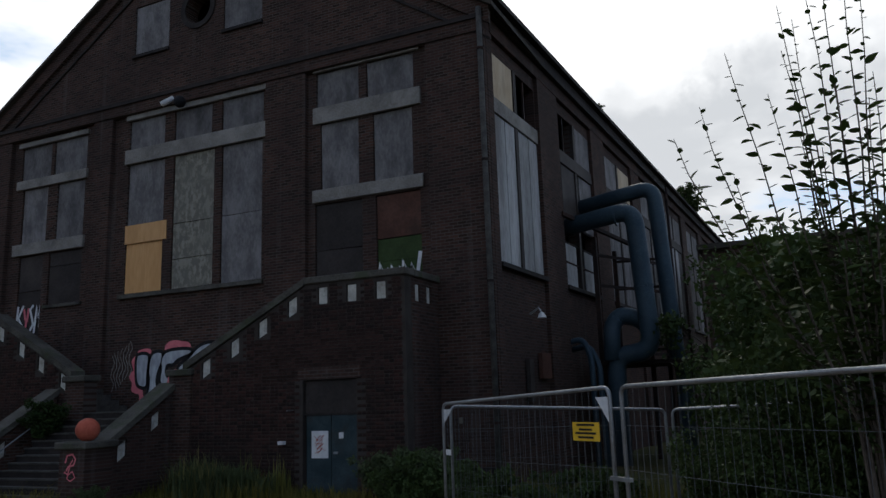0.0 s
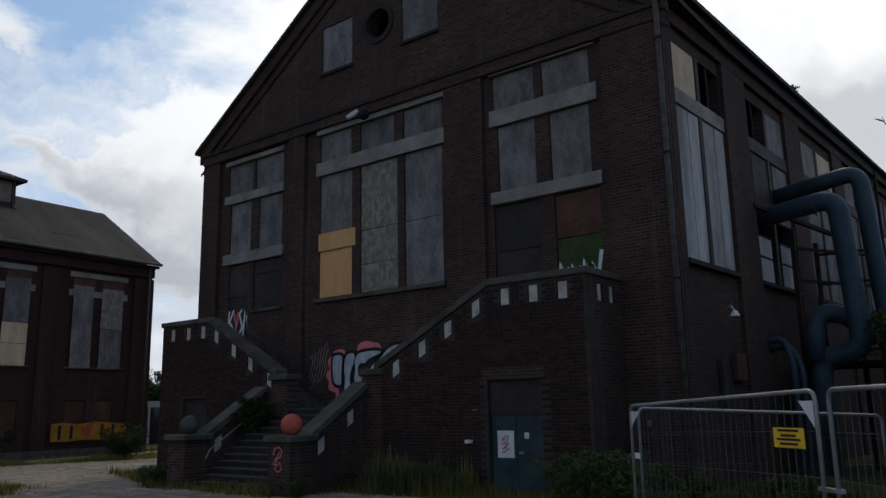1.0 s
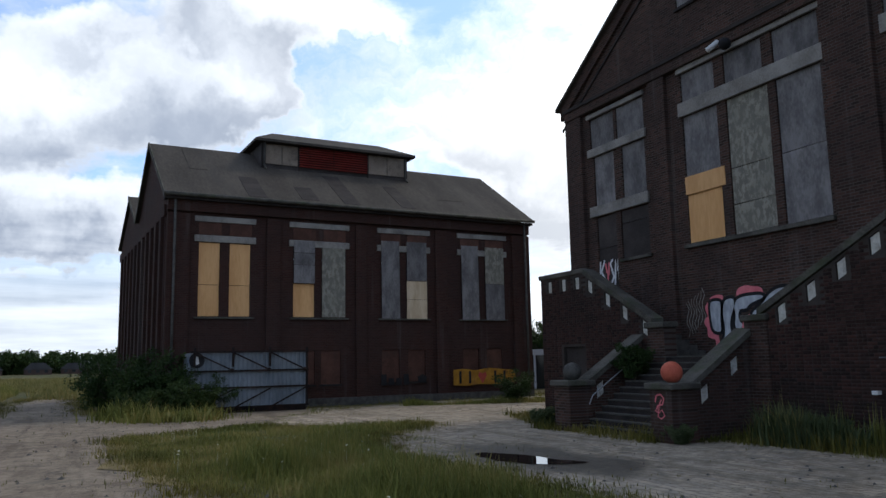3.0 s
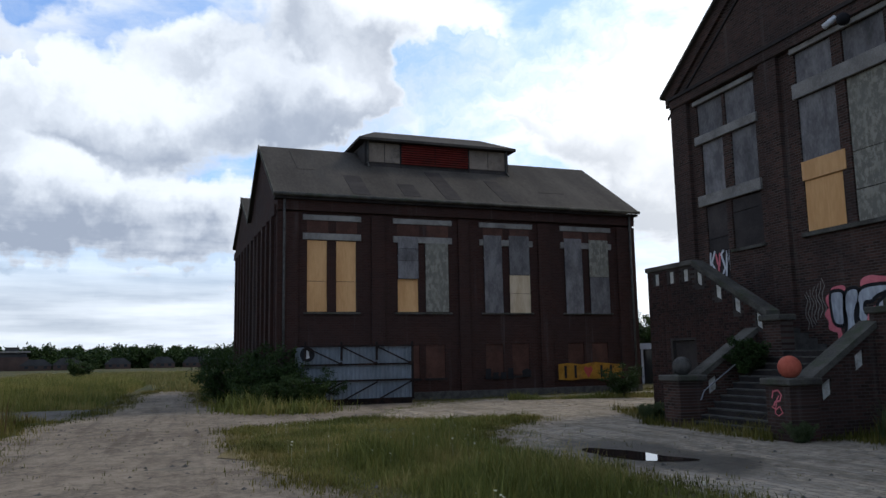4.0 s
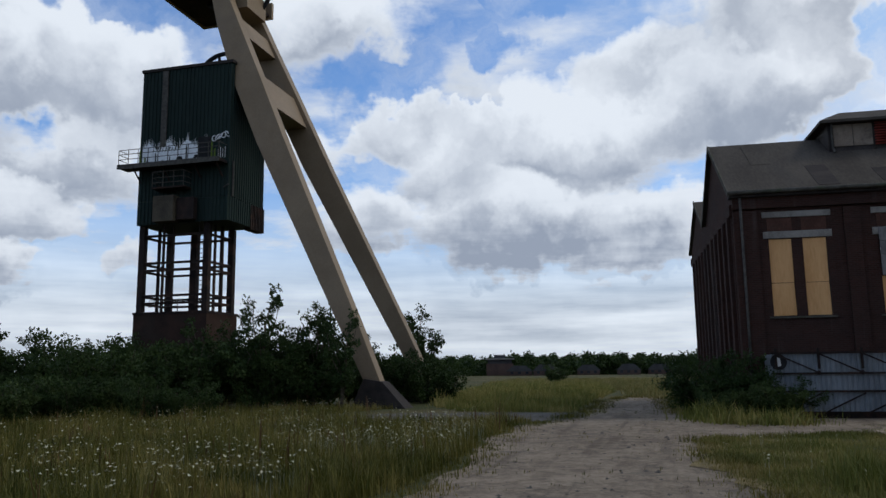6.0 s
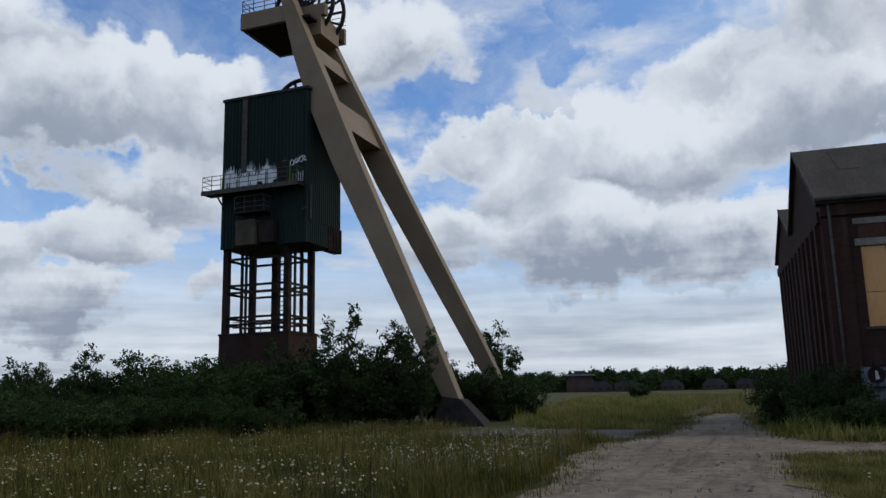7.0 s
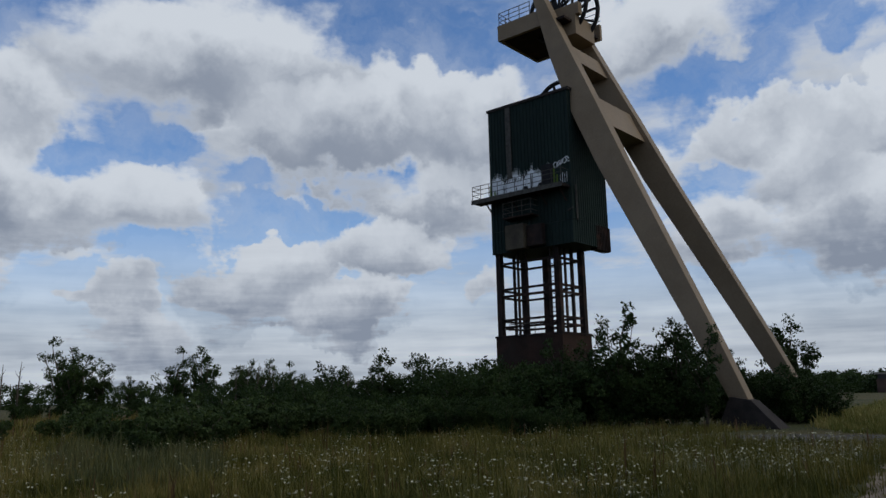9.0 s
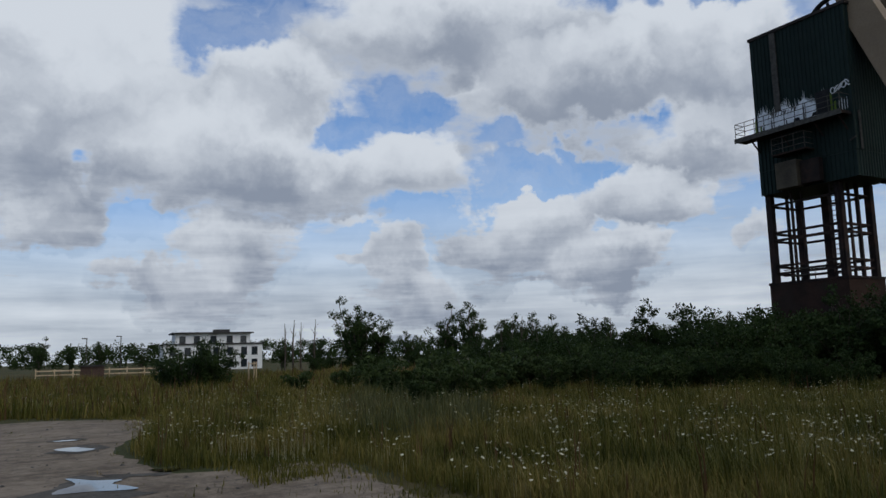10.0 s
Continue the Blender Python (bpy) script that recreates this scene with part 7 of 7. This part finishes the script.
# tips of the shoots that stand free of the crown, then the crown
STEMS = [(-0.74, 0.0, 4.73), (-1.0, 0.1, 4.36), (-1.2, 0.0, 4.11), (-0.32, 0.1, 4.70), (-0.11, 0.0, 5.05), (0.16, 0.1, 5.3), (0.23, -0.1, 4.95), (-0.46, 0.1, 4.36), (-0.80, 0.2, 3.78), (-0.88, 0.0, 3.39), (0.22, 0.0, 4.18), (0.02, 0.2, 5.4)]
STEMS += [(rs.uniform(-0.35, 1.0), rs.uniform(-0.3, 0.4), rs.uniform(2.9, 5.2)) for _ in range(17)]
for dx, dy, top_ in STEMS:
    z0 = rs.uniform(1.5, 2.1)
    bow = rs.uniform(0.72, 0.92)
    p = [Vector((0.05 * dx, 0.1 * dy, 0)), Vector((0.12 * dx, 0.2 * dy, z0))]
    for j in range(1, 8):
        q = j / 7
        p.append(Vector((dx * (0.12 + 0.88 * q ** bow) + rs.uniform(-0.02, 0.02), dy * q + rs.uniform(-0.03, 0.03), z0 + (top_ - z0) * q ** 1.12)))
    shoots.append(p)
    part("shoot", tube(p, [0.013 * (1 - 0.10 * j) for j in range(len(p))], 6), bark, sap)
bm = bmesh.new()
tip = [bm.verts.new(c) for c in ((0, 0, 0), (0.24, 0.22, 0.05), (0.29, 0.5, 0.05), (0.13, 0.82, 0.0), (0, 1.05, -0.1), (-0.13, 0.82, 0.0), (-0.29, 0.5, 0.05), (-0.24, 0.22, 0.05))]
mid_ = bm.verts.new((0, 0.45, -0.05))
for a, b in zip(tip, tip[1:] + tip[:1]):
    bm.faces.new((a, b, mid_))
leaf_me = mesh_of("leaf", bm, sapling_leaf)
spots = []
for p in shoots:
    for j in range(1, len(p) - 1):
        for q in range(7):
            f = q / 7
            c = p[j].lerp(p[j + 1], f)
            if c.z < 1.2:
                continue
            a = (j * 7 + q) * 2.4 + p[-1].x * 9
            spots.append((c, a, 0.125 * rs.uniform(0.6, 1.15) * (0.6 if j > 6 else 1.0)))
rs.shuffle(spots)
for c, a, s in spots[:290]:
    lf = new("leaf", leaf_me)
    lf.parent = sap
    lf.matrix_basis = Matrix.Translation(c) @ Matrix.Rotation(a, 4, "Z") @ Matrix.Rotation(rs.uniform(-0.3, 0.7), 4, "X") @ Matrix.Rotation(rs.uniform(-0.5, 0.5), 4, "Y") @ Matrix.Scale(s, 4)
verts, faces = [], []
co = [v.co.copy() for v in leaf_me.vertices]
tri = [tuple(p.vertices) for p in leaf_me.polygons]
for c, a, s in spots[290:]:
    m = Matrix.Translation(c) @ Matrix.Rotation(a, 4, "Z") @ Matrix.Rotation(rs.uniform(-0.3, 0.7), 4, "X") @ Matrix.Rotation(rs.uniform(-0.5, 0.5), 4, "Y") @ Matrix.Scale(s, 4)
    o = len(verts)
    verts += [m @ q for q in co]
    faces += [[i_ + o for i_ in f_] for f_ in tri]
rest = new("leaves", raw_mesh("leaves", np.array([tuple(q) for q in verts]), np.array(faces), sapling_leaf))
rest.parent = sap
tagged(rest, kind="stuff")

# plants on the hall's roof edge
for s, sc in ((10.2, 0.22), (27.5, 0.8), (30, 0.65)):
    p = SIDE @ Vector((0.15, s, 12.55))
    ob = copy_thing(low_bush[0], Matrix.Identity(4))
    ob.matrix_basis = Matrix.Translation(p) @ Matrix.Diagonal((sc, sc, sc, 1))
    tagged(ob, "small plant growing in the roof gutter", group="plants in the gutter")

# ---- far buildings ----
house_white = plain("white_render", (0.62, 0.63, 0.64), (0.74, 0.75, 0.75), 0.8, fine=8, coarse=0.4, relief=0.05)
far_roof = plain("slate_roof", (0.034, 0.033, 0.034), (0.06, 0.058, 0.058), 0.7, fine=3, coarse=0.3)
far_brick = plain("far_brick", (0.05, 0.034, 0.028), (0.085, 0.055, 0.045), 0.9, fine=3, coarse=0.3)
x, y = polar(165.3, 185)
flat = thing("apartment_building", pose(x, y, 0, 0, 0, 165.3 + 8), "white rendered apartment block with a set-back top floor", "building")
part("wall", box(-13, 8, -5, 5, 0, 5.6), house_white, flat)
part("top_floor", box(-10.5, 5.5, -4, 4, 5.6, 7.9), house_white, flat)
part("roof", box(-11.2, 6.2, -4.8, 4.8, 7.9, 8.2), far_roof, flat)
part("roof_edge", box(-13.3, 8.3, -5.3, 5.3, 5.45, 5.75), far_roof, flat)
part("roof_box", box(-2, 1.5, -1, 1, 8.2, 8.9), far_roof, flat)
for z0, z1, xs in ((0.6, 2.2, (-11, -8, -5, -2, 1, 4, 6.3)), (3.2, 4.9, (-11, -8, -5, -2, 1, 4, 6.3)), (5.9, 7.4, (-9, -6, -2.5, 1.0, 4.0))):
    for q in xs:
        yy = -5.0 if z0 < 5 else -4.0
        w_ = part("window", box(q - 0.65, q + 0.65, yy - 0.05, yy - 0.003, z0, z1), glass, flat)
        part("window_sill", box(q - 0.75, q + 0.75, yy - 0.12, yy - 0.003, z0 - 0.14, z0 - 0.02), far_roof, w_)
for az, d, w_, h in ((97.8, 285, 9, 3.9), (94.8, 295, 8, 3.7), (92.0, 290, 8, 3.8), (99.7, 290, 9, 3.6), (89.9, 300, 8, 3.7)):
    x, y = polar(az, d)
    hs = thing("house", pose(x, y, 0, 0, 0, az), "distant brick house with a grey pitched roof", "building", "distant houses")
    part("wall", box(-w_ / 2, w_ / 2, -4, 4, 0, h * 0.42), far_brick, hs)
    part("roof", prism(((-w_ / 2 - 0.4, h * 0.42), (w_ / 2 + 0.4, h * 0.42), (w_ / 4, h), (-w_ / 4, h)), -4.3, 4.3, 1), far_roof, hs)
    for q in (-0.3, 0.0, 0.3):
        part("window", box(q * w_ - 0.5, q * w_ + 0.5, -4.06, -4.003, h * 0.18, h * 0.4), glass, hs)
x, y = polar(101.2, 300)
tw = thing("station_building", pose(x, y, 0, 0, 0, 101.2), "distant brick building with a flat raised top", "building")
part("wall", box(-4.5, 5.5, -4, 4, 0, 4.5), far_brick, tw)
part("upper_storey", box(-4, 5, -3, 3, 4.5, 6.0), far_roof, tw)
part("roof", box(-5, 6, -4, 4, 6.0, 6.5), concrete, tw)
part("roof_house", box(-1.5, 2.5, -2, 2, 6.5, 7.8), far_roof, tw)
x, y = polar(57.2, 58)
gh = thing("pavilion", pose(x, y, 0, 0, 0, 57.2), "low white flat-roofed pavilion seen between the halls", "building")
part("roof", box(-5, 5, -2, 2, 2.35, 2.75), house_white, gh)
part("wall", box(-4.8, 4.8, -1.5, 1.8, 0, 2.35), glass, gh)
for q in range(6):
    part("post", box(-4.9 + 1.9 * q, -4.75 + 1.9 * q, -1.9, -1.7, 0, 2.35), house_white, gh)
# young-tree guards and a plank fence out in the field
for az, d in ((163.2, 62), (143.7, 62)):
    x, y = polar(az, d)
    g = thing("tree_guard", pose(x, y, 0), "three pale wooden stakes round a young tree", "stakes", "tree guards")
    for j in range(3):
        a = 2.094 * j
        part("stake", tube([(0.35 * math.cos(a), 0.35 * math.sin(a), 0), (0.33 * math.cos(a), 0.33 * math.sin(a), 1.9)], 0.045, 6), tan_board, g)
        b = a + 2.094
        part("batten", beam((0.34 * math.cos(a), 0.34 * math.sin(a), 1.75), (0.34 * math.cos(b), 0.34 * math.sin(b), 1.75), 0.04, 0.08), tan_board, g)
x, y = polar(172.5, 115)
pf = thing("plank_fence", pose(x, y, 0, 0, 0, 172.5), "low weathered plank fence at the far edge", "fence")
for j in range(9):
    part("post", box(-9 + 2.2 * j, -8.85 + 2.2 * j, -0.07, 0.07, 0, 1.5), tan_board, pf)
for z in (0.6, 1.15):
    part("plank", box(-9, 8.8, -0.12, -0.073, z, z + 0.16), tan_board, pf)
rb = thing("red_hut", pose(*polar(173.6, 112), 0, 0, 0, 173.6), "small rusty-red hut by the plank fence", "hut")
part("wall", box(-1.4, 1.4, -1, 1, 0, 1.7), far_brick, rb)
part("roof", box(-1.6, 1.6, -1.2, 1.2, 1.7, 1.85), far_roof, rb)
for az, d, h in ((171.9, 170, 7.2), (174.0, 175, 7.0)):
    x, y = polar(az, d)
    lp = thing("street_lamp", pose(x, y, 0), "distant grey street lamp", "street lamp", "street lamps")
    part("pole", tube([(0, 0, 0), (0, 0, h)], 0.09, 6), stone_dark, lp)
    part("lamp_head", box(-0.15, 0.9, -0.15, 0.15, h, h + 0.18), stone_dark, lp)

# ---- bricks of the stair walls ----
brick_me = {}
for wd in (0.235, 0.112):
    bm = box(-wd / 2, wd / 2, -0.012, 0.02, -0.036, 0.036)
    bmesh.ops.bevel(bm, geom=[e for e in bm.edges if all(v.co.y < 0 for v in e.verts)], offset=0.006, segments=1, affect="EDGES")
    brick_me[wd] = mesh_of("brick", bm, brick_piece)


def lay(wall, outline, gaps):
    """Courses of stretchers and headers over a stair wall; the nearest are parts, the rest one mesh."""
    x0, x1 = min(p[0] for p in outline), max(p[0] for p in outline)
    zt = max(p[1] for p in outline)
    places = []
    row = 0
    while 0.05 + row * 0.083 < zt - 0.03:
        z = 0.05 + row * 0.083
        wd = 0.235 if row % 2 else 0.112
        x = x0 + wd / 2 + 0.004
        while x + wd / 2 < x1:
            c = np.array([(x - wd / 2, z - 0.036), (x + wd / 2, z - 0.036), (x + wd / 2, z + 0.036), (x - wd / 2, z + 0.036)])
            if inside(c, outline).all() and not any(min(p[0] for p in g) - 0.02 < x + wd / 2 and max(p[0] for p in g) + 0.02 > x - wd / 2 and min(p[1] for p in g) - 0.01 < z + 0.036 and max(p[1] for p in g) + 0.01 > z - 0.036 for g in gaps):
                places.append((x, z, wd))
            x += wd + 0.012
        row += 1
    near = [p for p in places if -12.6 < p[0] < -9.0 and 2.7 < p[1] < 4.4][:295] if wall is right_wall else []
    near_set = set(near)
    o = ORIGIN[stairs]
    for x, z, wd in near:
        b = new("brick", brick_me[wd])
        b.parent = wall
        b.matrix_basis = o @ Matrix.Translation((x, YS + random.uniform(-0.004, 0.003), z))
    verts, faces = [], []
    for x, z, wd in places:
        if (x, z, wd) in near_set:
            continue
        d = random.uniform(-0.004, 0.003)
        a = len(verts)
        for q in ((-1, 0.02, -1), (1, 0.02, -1), (1, 0.02, 1), (-1, 0.02, 1)):
            verts.append((x + q[0] * wd / 2, YS - 0.006 + d, z + q[2] * 0.036))
        for q in ((-1, -1), (1, -1), (1, 1), (-1, 1)):
            verts.append((x + q[0] * (wd / 2 - 0.006), YS - 0.012 + d, z + q[1] * 0.030))
        faces += [(a + 4, a + 5, a + 6, a + 7), (a, a + 1, a + 5, a + 4), (a + 1, a + 2, a + 6, a + 5), (a + 2, a + 3, a + 7, a + 6), (a + 3, a, a + 4, a + 7)]
    v = np.array([tuple(o @ Vector(q)) for q in verts])
    ob = new("bricks", raw_mesh("bricks", v, np.array(faces), brick_rest))
    ob.parent = wall
    tagged(ob, kind="stuff")


def brick_island():
    m, t = material("brick_courses", 0.9)
    r = t.n("NewGeometry").outputs["Random Per Island"]
    col = t.mix(r, (0.020, 0.013, 0.011), (0.056, 0.027, 0.021))
    col = t.mix(t.ramp(t.noise(t.co, 0.6, 6.0), 0.42, 0.65, 0.0, 0.6), col, (0.020, 0.016, 0.014))
    col = t.mix(t.ramp(t.noise(t.co, 9.0, 5.0), 0.55, 0.75, 0.0, 0.4), col, (0.10, 0.084, 0.072))
    t.put(t.bsdf.inputs["Base Color"], col)
    bump(t, t.noise(t.co, 45.0, 3.0), 0.5, 0.01)
    return m


brick_rest = brick_island()
lay(right_wall, right_out, right_gaps)
lay(left_wall, left_out, left_gaps)
